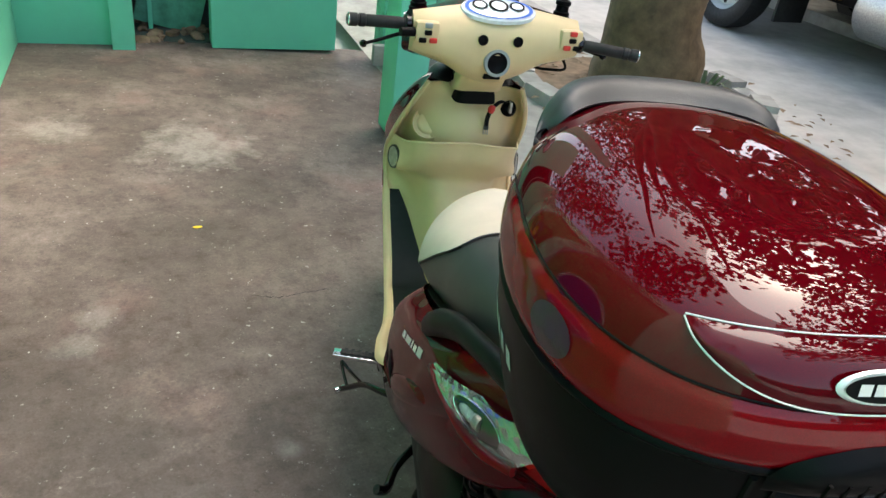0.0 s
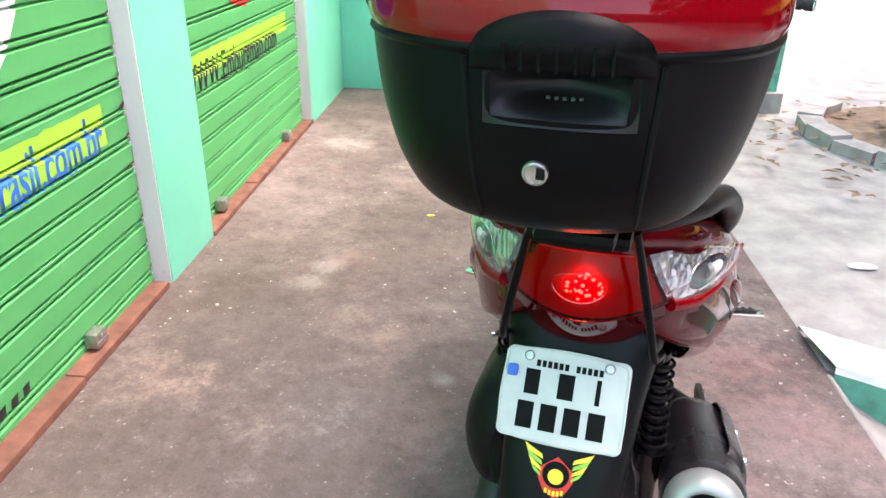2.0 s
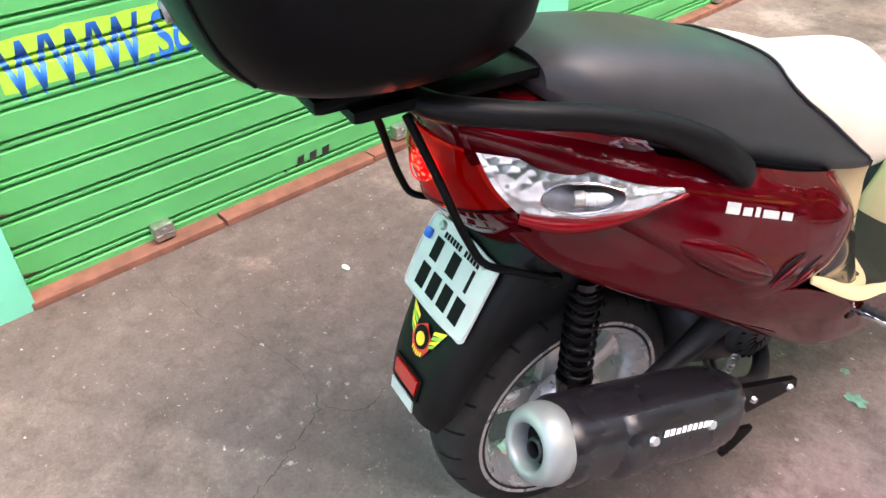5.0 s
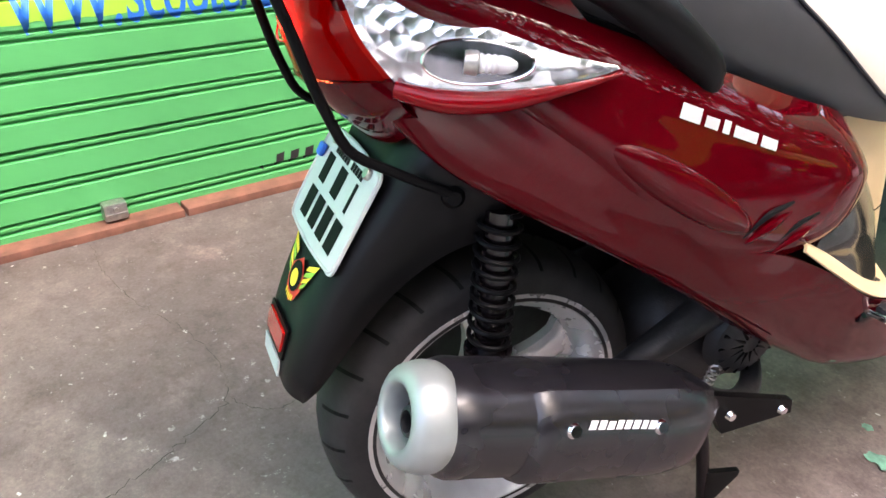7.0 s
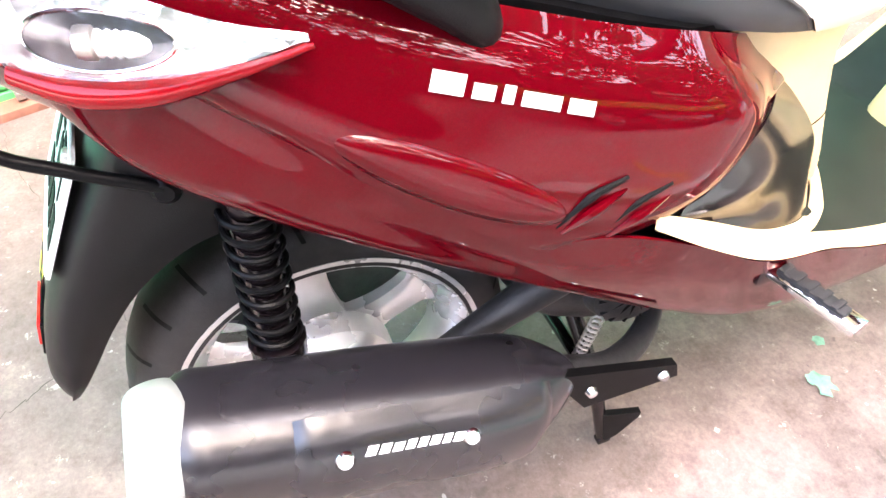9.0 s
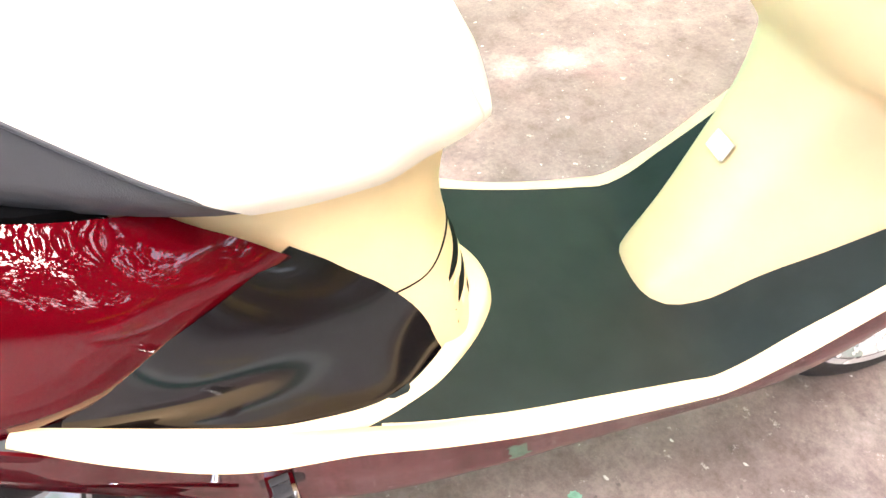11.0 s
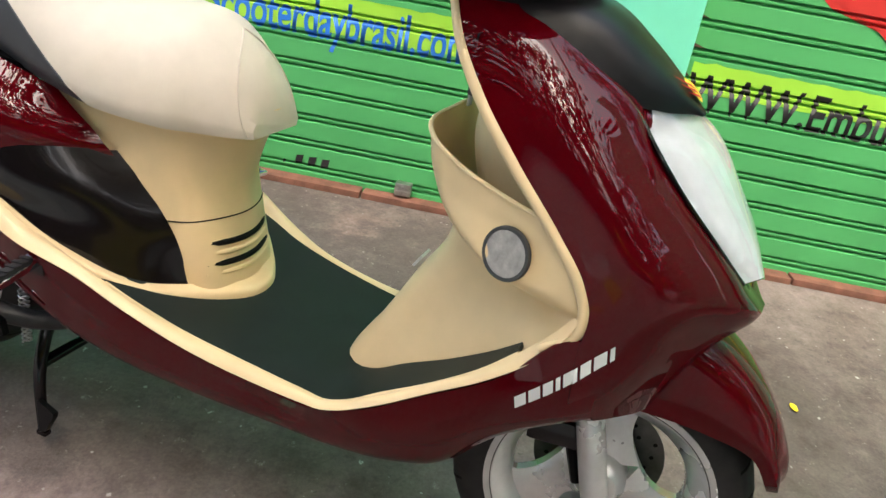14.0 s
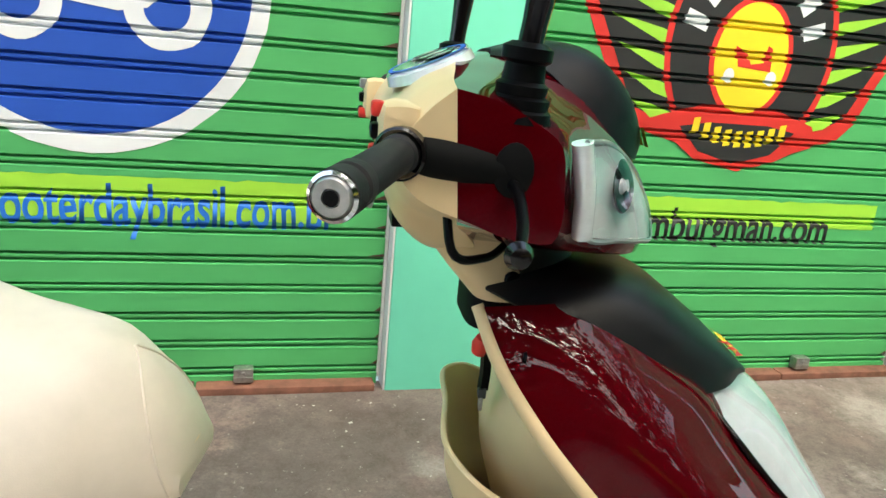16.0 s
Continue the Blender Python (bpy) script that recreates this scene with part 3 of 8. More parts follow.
# red cement sill along the shutters
sill = thing("red_sill", pose(0, 0, 0), "worn red cement sill under the roller shutters", "sill", "structure")
bm0 = B((WALL_X - 0.03, 0.004, -0.01), (FRONT_X + 0.004, 0.596, 0.022), 0.006)
first = part("sill_tile", bm0, "red_sill", sill)
first.location.y = -0.49
for y0, n_ in ((-0.49, 3), (1.755, 3)):
    for i in range(n_):
        if y0 < 0 and i == 0:
            continue
        o = first.copy()
        scene.collection.objects.link(o)
        o.location = (random.uniform(-0.004, 0.004), y0 + 0.599 * i, random.uniform(-0.003, 0.002))
        o.rotation_euler.z = random.uniform(-0.004, 0.004)


# ---- walls ----
def wall(name, a, b, mat, label, bev=0.004):
    return tagged(part(name, B(a, b, bev), mat, smooth=True), label, "wall", kind="structure")


def pillar(name, y0, y1, left_white, label):
    p = thing(name, pose(0, 0, 0), label, "pillar", "structure")
    part("pillar_body", B((WALL_X - 0.2, y0 + (0.006 if left_white else 0), -0.01), (FRONT_X, y1, 3.2), 0.006), "mint", p)
    if left_white:
        part("white_side", B((WALL_X - 0.05, y0 - 0.002, -0.005), (FRONT_X - 0.003, y0 + 0.005, 3.2), 0.001), "white_wall", p)
        part("guide_rail", B((WALL_X - 0.02, y0 - 0.016, 0.02), (WALL_X + 0.006, y0 - 0.003, 3.0), 0.003), "white_wall", p)
    return p


pillar("pillar_1", -1.3, -0.475, False, "mint green painted masonry pillar beside shutter")
pillar("pillar_2", 1.335, 1.762, True, "mint green pillar with white painted side")
pillar("pillar_3", 3.52, 4.7, True, "mint green wall with white painted side")
wall("wall_west_upper", (WALL_X - 0.2, -3.5, 3.0), (FRONT_X - 0.01, 4.7, 3.6), "mint", "mint green wall above the shutters")
wall("wall_west_rear", (WALL_X - 0.2, -3.5, -0.01), (FRONT_X - 0.002, -1.301, 3.2), "mint", "mint green painted side wall")
wall("end_wall_west", (WALL_X, 4.53, -0.01), (-0.745, 4.7, 3.2), "mint", "mint green end wall with chipped paint")
wall("end_post", (-0.743, 4.42, -0.01), (-0.608, 4.72, 3.2), "mint", "narrow mint green post beside dark opening")
wall("end_wall_east", (-0.13, 4.53, -0.01), (0.712, 4.72, 3.2), "mint", "mint green end wall with dirty base")
wall("porch_column", (0.650, 2.93, -0.01), (0.83, 3.165, 3.2), "mint", "mint green square porch column", 0.006)
wall("mossy_wall", (0.97, 4.25, -0.01), (1.80, 4.45, 2.2), "mossy", "mossy mint green boundary wall")
bm = B((0.90, 4.19, -0.01), (1.83, 4.248, 0.13), 0.01)
tagged(part("wall_footing", bm, "paving"), "grey cement footing of the boundary wall", "footing", kind="structure")
wall("wall_return", (0.55, 4.722, -0.01), (0.712, 6.5, 2.6), "mint", "mint green wall behind the end wall")

# room behind the opening, its shade put into a dark colour
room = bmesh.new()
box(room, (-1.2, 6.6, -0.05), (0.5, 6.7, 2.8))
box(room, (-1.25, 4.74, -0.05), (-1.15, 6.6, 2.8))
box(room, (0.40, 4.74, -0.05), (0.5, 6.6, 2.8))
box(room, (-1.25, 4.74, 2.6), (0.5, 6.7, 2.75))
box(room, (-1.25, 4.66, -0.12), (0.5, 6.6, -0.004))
tagged(part("back_room", room, "dark_room", smooth=False), "neglected room behind the opening, its shade painted dark", "room", kind="structure")
bm = bmesh.new()
for i in range(60):
    x, y = random.uniform(-0.6, -0.15), random.uniform(4.6, 5.3)
    s_ = random.uniform(0.02, 0.06)
    r = bmesh.ops.create_icosphere(bm, subdivisions=1, radius=s_)
    for v in r["verts"]:
        v.co = Vector((x, y, 0.01)) + v.co * random.uniform(0.6, 1.2)
        v.co.z = max(v.co.z * 0.6, -0.01)
tagged(part("rubble", bm, "earth"), "loose rubble and dry leaves in the opening", "rubble", kind="stuff")
bm = B((-0.60, 4.95, 0.0), (-0.16, 5.02, 0.30), 0.01)
bmesh.ops.rotate(bm, verts=bm.verts, cent=(-0.38, 5, 0.1), matrix=Matrix.Rotation(radians(14), 3, 'Y'))
tagged(part("fallen_panel", bm, "kerb_green"), "green painted panel leaning among the rubble", "panel")
bm = B((-0.52, 4.9, 0.0), (-0.49, 4.93, 2.4), 0.003)
tagged(part("door_frame_post", bm, "mint"), "thin green post inside the dark opening", "post")


# ---- roller shutters ----
PITCH, BASE = 0.098, -0.0245
PROF = [(0.0, 0.010), (0.064, 0.012), (0.067, -0.004), (0.073, -0.005), (0.0775, 0.009), (0.085, 0.010), (0.0885, -0.004), (0.0945, -0.005), (0.098, 0.010)]


def slat_x(z):
    h = (z - BASE) % PITCH
    for (h0, x0), (h1, x1) in zip(PROF, PROF[1:]):
        if h <= h1:
            return WALL_X + x0 + (x1 - x0) * (h - h0) / (h1 - h0)
    return WALL_X


def shutter(name, y0, y1, label):
    sh = thing(name, pose(0, 0, 0), label, "roller shutter", "structure")
    bm = bmesh.new()
    nseg = 12
    prof = [(x, h) for h, x in PROF]
    back = [(-0.012, PITCH), (-0.012, 0.0)]
    ring = prof + back
    cols = [[bm.verts.new((x, y0 + (y1 - y0) * j / nseg, h)) for x, h in ring] for j in range(nseg + 1)]
    for a, c in zip(cols, cols[1:]):
        for k in range(len(ring)):
            bm.faces.new((a[k], a[(k + 1) % len(ring)], c[(k + 1) % len(ring)], c[k]))
    bm.faces.new(cols[0])
    bm.faces.new(cols[-1])
    ob = part("slat", bm, "shutter", sh, smooth=False)
    ob.location = (WALL_X, 0, BASE)
    for i in range(1, 31):
        o = ob.copy()
        scene.collection.objects.link(o)
        o.location = (WALL_X + random.uniform(-0.0012, 0.0012), 0, BASE + PITCH * i)
    return sh


shutter_a = shutter("shutter_1", -0.475, 1.318, "green painted steel roller shutter with painted blue sign")
shutter_b = shutter("shutter_2", 1.766, 3.505, "green painted steel roller shutter with painted emblem")


def drape(bm, lift):
    """Lays a flat shape, drawn in y and z, over the slats."""
    zs = [v.co.z for v in bm.verts]
    k0, k1 = int((min(zs) - BASE) / PITCH) - 1, int((max(zs) - BASE) / PITCH) + 1
    for k in range(k0, k1 + 1):
        for h, _ in PROF[:-1]:
            z = BASE + k * PITCH + h
            if min(zs) < z < max(zs):
                bmesh.ops.bisect_plane(bm, geom=bm.verts[:] + bm.edges[:] + bm.faces[:], plane_co=(0, 0, z), plane_no=(0, 0, 1), dist=1e-5)
    for v in bm.verts:
        v.co.x = slat_x(v.co.z) + lift
    return bm


def ring_pts(cy, cz, ry, rz, n=56, a0=0.0, a1=2 * math.pi):
    return [(0, cy + ry * math.cos(a0 + (a1 - a0) * i / n), cz + rz * math.sin(a0 + (a1 - a0) * i / n)) for i in range(n)]


def flat_ring(bm, cy, cz, r0, r1, n=56, squash=1.0):
    o, i_ = ring_pts(cy, cz, r1, r1 * squash, n), ring_pts(cy, cz, r0, r0 * squash, n)
    ov, iv = [bm.verts.new(p) for p in o], [bm.verts.new(p) for p in i_]
    for k in range(n):
        bm.faces.new((ov[k], ov[(k + 1) % n], iv[(k + 1) % n], iv[k]))
    return bm


def sprayed(bm, amount, seed):
    for v in bm.verts:
        v.co.y += amount * noise.noise(Vector((v.co.y * 14, v.co.z * 14, seed)))
        v.co.z += amount * noise.noise(Vector((v.co.y * 14 + 7, v.co.z * 14, seed + 3)))
    return bm


def decal(name, bm, mat, parent, lift, label=""):
    return part(name, drape(bm, lift), mat, parent, label, smooth=False, recalc=False)


def disc(cy, cz, ry, rz, n=64):
    bm = bmesh.new()
    poly(bm, ring_pts(cy, cz, ry, rz, n))
    return bm


def strip(y0, y1, z0, z1, n=40, rough=0.008, seed=1):
    up = [(0, y0 + (y1 - y0) * i / n, z1 + rough * noise.noise(Vector((i * 0.7, seed, 1)))) for i in range(n + 1)]
    dn = [(0, y0 + (y1 - y0) * i / n, z0 + rough * noise.noise(Vector((i * 0.7, seed, 9)))) for i in range(n, -1, -1)]
    bm = bmesh.new()
    poly(bm, up + dn)
    return bm


CY, CZ = 0.42, 1.28
decal("sign_ring", sprayed(flat_ring(bmesh.new(), CY, CZ, 0.448, 0.508), 0.006, 1), "s_white", shutter_a, 0.0012)
decal("sign_disc", disc(CY, CZ, 0.452, 0.452), "s_blue", shutter_a, 0.0016)
decal("wheel_mark", sprayed(flat_ring(bmesh.new(), 0.235, 1.205, 0.065, 0.122, 32), 0.006, 2), "s_white", shutter_a, 0.0024)
decal("wheel_mark", sprayed(flat_ring(bmesh.new(), 0.635, 1.205, 0.065, 0.122, 32), 0.006, 3), "s_white", shutter_a, 0.0024)
bm = bmesh.new()
poly(bm, [(0, 0.06, 1.24), (0, 0.5, 1.185), (0, 0.58, 1.20), (0, 0.70, 1.31), (0, 0.62, 1.33), (0, 0.5, 1.235), (0, 0.3, 1.30), (0, 0.06, 1.31)])
decal("frame_mark", bm, "s_white", shutter_a, 0.0030)
decal("lime_band", strip(-0.34, 1.17, 0.575, 0.705), "s_lime", shutter_a, 0.0012)
bm = letters("WWW.", 0.205, 0.385)
bmesh.ops.transform(bm, matrix=Matrix(((0, 0, 1, 0), (1, 0, 0, -0.335), (0, 1.0, 0, 0.553), (0, 0, 0, 1))), verts=bm.verts)
decal("lettering", sprayed(bm, 0.004, 4), "s_url", shutter_a, 0.0022)
bm = letters("Scooterdaybrasil.com.br", 0.185, 1.09)
bmesh.ops.transform(bm, matrix=Matrix(((0, 0, 1, 0), (1, 0, 0, 0.062), (0, 1.0, 0, 0.555), (0, 0, 0, 1))), verts=bm.verts)
decal("lettering", sprayed(bm, 0.004, 5), "s_url", shutter_a, 0.0022)
for y, w in ((0.428, 0.034), (0.478, 0.036), (0.53, 0.036)):   # number, as plain bars
    bm = bmesh.new()
    poly(bm, [(0, y, 0.062), (0, y + w * 0.8, 0.066), (0, y + w, 0.104), (0, y + 0.006, 0.10)])
    decal("number_bar", bm, "s_black", shutter_a, 0.0015)
decal("paint_dot", disc(0.385, 0.066, 0.006, 0.006, 12), "s_black", shutter_a, 0.0015)

# emblem on the second shutter
EY, EZ = 2.585, 1.20
bm = bmesh.new()
for sgn in (-1, 1):
    poly(bm, [(0, EY + sgn * y, z) for y, z in ((0.15, 1.75), (0.45, 1.85), (0.80, 1.80), (0.70, 1.55), (0.66, 1.36), (0.56, 1.17), (0.50, 1.02), (0.42, 0.95), (0.2, 0.90))])
decal("wing_outline", sprayed(bm, 0.01, 6), "s_red", shutter_b, 0.0012)
bm = bmesh.new()
for sgn in (-1, 1):
    poly(bm, [(0, EY + sgn * y, z) for y, z in ((0.15, 1.72), (0.44, 1.80), (0.74, 1.77), (0.65, 1.54), (0.61, 1.36), (0.51, 1.17), (0.44, 1.03), (0.2, 0.94))])
decal("wing", bm, "s_black", shutter_b, 0.0018)
bm = bmesh.new()
for sgn in (-1, 1):
    for k in range(9):
        z0 = 0.98 + 0.085 * k
        y1 = 0.44 + 0.04 * k
        poly(bm, [(0, EY + sgn * y, z) for y, z in ((0.27, z0 - 0.01), (0.36, z0 + 0.012), (y1, z0 + 0.07 + 0.008 * k), (0.36, z0 + 0.058), (0.27, z0 + 0.03))])
decal("feather", bm, "s_lime", shutter_b, 0.0024)
decal("emblem_edge", sprayed(disc(EY, EZ + 0.06, 0.345, 0.42), 0.006, 8), "s_red", shutter_b, 0.0030)
decal("emblem_field", disc(EY, EZ + 0.06, 0.322, 0.395), "s_black", shutter_b, 0.0036)
bm = bmesh.new()
poly(bm, [(0, EY + y, z) for y, z in ((-0.31, 1.01), (-0.15, 1.05), (0.15, 1.05), (0.31, 1.00), (0.35, 0.93), (0.25, 0.90), (0.16, 0.852), (0.02, 0.819), (-0.16, 0.855), (-0.25, 0.91), (-0.40, 0.975))])
decal("emblem_banner", sprayed(bm, 0.006, 9), "s_red", shutter_b, 0.0042)
bm = bmesh.new()
poly(bm, [(0, EY + y, z) for y, z in ((-0.24, 0.97), (-0.12, 0.99), (0.12, 0.99), (0.24, 0.97), (0.15, 0.885), (0, 0.845), (-0.15, 0.885))])
decal("banner_field", bm, "s_black", shutter_b, 0.0048)
bm = bmesh.new()
for k in range(9):
    y = -0.19 + 0.045 * k
    z = 0.905 + 1.1 * y * y
    poly(bm, [(0, EY + y, z), (0, EY + y + 0.028, z + 0.004), (0, EY + y + 0.03, z + 0.062), (0, EY + y + 0.004, z + 0.058)])
decal("banner_bar", bm, "s_yellow", shutter_b, 0.0056)
decal("emblem_inner_edge", disc(EY, EZ + 0.02, 0.167, 0.212), "s_red", shutter_b, 0.0046)
decal("emblem_centre", disc(EY, EZ + 0.02, 0.147, 0.192), "s_yellow", shutter_b, 0.0052)
bm = bmesh.new()
for k in range(9):      # arc of white bars
    a = radians(165 - 150 * k / 8)
    c_, s_ = math.cos(a), math.sin(a)
    cy, cz = EY + 0.245 * c_, EZ + 0.05 + 0.315 * s_
    ty, tz = -s_ * 0.024, c_ * 0.024
    ry, rz = c_ * 0.045, s_ * 0.052
    poly(bm, [(0, cy - ty - ry, cz - tz - rz), (0, cy + ty - ry, cz + tz - rz), (0, cy + ty + ry, cz + tz + rz), (0, cy - ty + ry, cz - tz + rz)])
decal("emblem_bar", bm, "s_white", shutter_b, 0.0044)
bm = bmesh.new()
poly(bm, [(0, EY + y, z) for y, z in ((-0.07, 1.26), (-0.02, 1.24), (0.0, 1.20), (0.05, 1.21), (0.06, 1.27), (0.08, 1.26), (0.085, 1.18), (-0.05, 1.19))])
decal("emblem_scooter", bm, "s_red", shutter_b, 0.0060)
bm = bmesh.new()
for y in (-0.08, 0.092):
    poly(bm, ring_pts(EY + y, 1.157, 0.022, 0.026, 16))
decal("emblem_wheel", bm, "s_white", shutter_b, 0.0066)
decal("lime_band", strip(1.79, 3.28, 0.612, 0.712, seed=4), "s_lime", shutter_b, 0.0012)
bm = letters("WWW.Emburgman.com", 0.175, 1.28)
bmesh.ops.transform(bm, matrix=Matrix(((0, 0, 1, 0), (1, 0, 0, 1.79), (0, 1.0, 0, 0.552), (0, 0, 0, 1))), verts=bm.verts)
decal("lettering", sprayed(bm, 0.004, 12), "s_black", shutter_b, 0.0022)

# rust at the slats' ends
for sh_, ends in ((shutter_a, (1.318, -0.475)), (shutter_b, (3.505, 1.766))):
    rr = random.Random(int(ends[0] * 10))
    for k in range(22):
        for e_, sg in ((ends[0], -1), (ends[1], 1)):
            ln = rr.uniform(0.01, 0.07)
            z = BASE + PITCH * (k + 1)
            bm = bmesh.new()
            poly(bm, [(0, e_ + sg * 0.001, z - 0.004), (0, e_ + sg * ln, z - rr.uniform(0.001, 0.003)), (0, e_ + sg * ln * 0.6, z + 0.004), (0, e_ + sg * 0.001, z + rr.uniform(0.006, 0.02))])
            decal("rust_streak", bm, "rust", sh_, 0.0009)

# padlock boxes on the shutters' foot
for y in (-0.075, 0.865, 1.98, 3.06):
    lk = thing("shutter_lock", pose(WALL_X + 0.012, y, 0.028), "grey metal lock box at the foot of a shutter", "lock", group="shutter locks")
    part("lock_body", B((0, -0.032, 0.002), (0.042, 0.032, 0.052), 0.006), "steel", lk)
    part("lock_seam", B((0.0415, -0.030, 0.020), (0.0445, 0.030, 0.024), 0.001), "steel", lk)
    part("keyhole", L([(0, 0.004), (0.007, 0.004), (0.008, 0), (0, 0)], axis((0.0425, 0, 0.036), (1, 0, 0)), 12), "steel", lk)

# cracks, spots and litter on the floor
def crack(pts, w, seed):
    c = catmull([(x, y, 0) for x, y in pts], len(pts) * 9)
    bm = bmesh.new()
    prev = None
    for i, p in enumerate(c):
        q = p + Vector((0.014 * noise.noise(Vector((i * 0.55, seed, 0))), 0.014 * noise.noise(Vector((i * 0.55, seed, 8))), 0.0035))
        t = (c[min(i + 1, len(c) - 1)] - c[max(i - 1, 0)]).normalized()
        nn = Vector((-t.y, t.x, 0)) * w * (0.35 + abs(noise.noise(Vector((i * 0.8, seed, 4))))) * min(1, (i + 1) / 5, (len(c) - i) / 5)
        cur = (bm.verts.new(q - nn), bm.verts.new(q + nn))
        if prev:
            bm.faces.new((prev[0], prev[1], cur[1], cur[0]))
        prev = cur
    return tagged(part("floor_crack", bm, "crack", smooth=False), "thin dark crack in the concrete floor", "crack", kind="structure")


crack([(-1.28, -0.167), (-1.06, -0.174), (-0.88, -0.147), (-0.73, -0.10), (-0.59, -0.078), (-0.49, -0.087)], 0.0013, 1)
crack([(-0.49, -0.087), (-0.432, -0.12), (-0.40, -0.181), (-0.37, -0.238), (-0.35, -0.283), (-0.30, -0.45)], 0.0024, 2)
crack([(-0.448, -0.104), (-0.396, -0.081), (-0.363, -0.049), (-0.376, 0.051)], 0.0019, 4)
crack([(-0.26, 1.572), (-0.18, 1.542), (-0.075, 1.553), (0.03, 1.565)], 0.0036, 3)

# ---- the scooter: x right, y forward, z up in its own frame ----
scooter = thing("motor_scooter", pose(0.005, -0.06, 0, 0, 0, -13), "burgundy and beige motor scooter with black top case on its stand", "scooter")


def both(name, make, mat, parent=None, label=""):
    a = part(name, make(), mat, parent or scooter, label)
    b_ = part(name, flip(make()), mat, parent or scooter, label)
    return a, b_


STEER = Matrix.Translation((0, 1.27, 0)) @ Matrix.Rotation(radians(7), 4, 'Z') @ Matrix.Translation((0, -1.27, 0))


def steered(bm):
    bmesh.ops.transform(bm, matrix=STEER, verts=bm.verts)
    return bm


# -- wheels --
def wheel(name, c, R, W, rim_r, label, turn, spokes, tread, wide=1.0, start=0.3):
    wm = turn @ axis(c, (1, 0, 0))
    prof = []
    for i in range(25):
        a = math.pi * (i / 24)
        hh = -math.cos(a) * W / 2
        rr = rim_r - 0.004 + (R - rim_r + 0.004) * (math.sin(a) ** 0.55)
        prof.append((rr, hh))
    bm = L(prof, wm, 72)
    wl = part(name, bm, "rubber", scooter, label)
    # tread grooves as dark raised blocks' gaps
    bm = bmesh.new()
    for k in range(tread):
        for sg in (-1, 1):
            a0 = 2 * math.pi * (k + (0.25 if sg > 0 else 0.75)) / tread
            pts = []
            for q in range(6):
                h = sg * W * (0.08 + 0.36 * q / 5)
                cosv = min(1, abs(h) / (W / 2))
                rr = rim_r - 0.004 + (R - rim_r + 0.004) * (max(0.0, 1 - cosv * cosv) ** 0.275) + 0.0012
                a = a0 + sg * 0.07 * q / 5 - 0.13 * (q / 5)
                pts.append((rr, a, h))
            prev = None
            for rr, a, h in pts:
                da = 0.012
                cur = [bm.verts.new(wm @ Vector((rr * math.cos(a + s_ * da), rr * math.sin(a + s_ * da), h))) for s_ in (-1, 1)]
                if prev:
                    bm.faces.new((prev[0], prev[1], cur[1], cur[0]))
                prev = cur
    tagged(part("tread_groove", bm, "ink", wl, smooth=False), "tread grooves", kind="stuff")
    w2 = W * 0.46
    rp = [(rim_r + 0.008, -w2 - 0.006), (rim_r + 0.008, -w2), (rim_r - 0.004, -w2 + 0.008), (rim_r - 0.022, -w2 * 0.5), (rim_r - 0.026, 0), (rim_r - 0.022, w2 * 0.5), (rim_r - 0.004, w2 - 0.008), (rim_r + 0.008, w2), (rim_r + 0.008, w2 + 0.006), (rim_r - 0.006, w2 + 0.004), (rim_r - 0.014, w2 - 0.006), (rim_r - 0.032, w2 * 0.5), (rim_r - 0.036, 0), (rim_r - 0.032, -w2 * 0.5), (rim_r - 0.014, -w2 + 0.006), (rim_r - 0.006, -w2 - 0.004)]
    part("rim", L(rp, wm, 64, True), "alloy", wl, "cast alloy rim")
    bm = L([(0, -0.045), (0.03, -0.045), (0.045, -0.03), (0.05, 0), (0.045, 0.03), (0.03, 0.045), (0, 0.045)], wm, 32)
    part("hub", bm, "alloy", wl)
    for k in range(spokes):
        a = 2 * math.pi * k / spokes + start
        bm = bmesh.new()
        for sgn in (1,):
            rows = []
            for q in range(9):
                f = q / 8
                rad = 0.035 + (rim_r - 0.055) * f
                wd = wide * (0.036 - 0.012 * math.sin(math.pi * f) + (0.022 * max(0, f - 0.75) * 4))
                aa = a + 0.10 * f
                thick = (0.016 - 0.004 * f) * (1 + 0.05 * k)
                cx, cy = rad * math.cos(aa), rad * math.sin(aa)
                tx, ty = -math.sin(aa), math.cos(aa)
                rows.append([bm.verts.new(wm @ Vector((cx + tx * u * wd, cy + ty * u * wd, h * thick))) for u, h in ((-1, -0.6), (-0.6, -1), (0.6, -1), (1, -0.6), (1, 0.6), (0.6, 1), (-0.6, 1), (-1, 0.6))])
            for r0, r1 in zip(rows, rows[1:]):
                for j in range(8):
                    bm.faces.new((r0[j], r0[(j + 1) % 8], r1[(j + 1) % 8], r1[j]))
            bm.faces.new(rows[0])
            bm.faces.new(rows[-1])
        part("spoke", bm, "alloy", wl)
    return wl


FW = (0, 1.545, 0.220)
RW = (0, 0.19, 0.262)
front_wheel = wheel("front_wheel", FW, 0.243, 0.114, 0.175, "black tyre on a cast alloy wheel", STEER, 3, 26, 1.7, 1.6)
rear_wheel = wheel("rear_wheel", RW, 0.248, 0.130, 0.190, "black tyre on a cast alloy wheel", Matrix(), 5, 24)
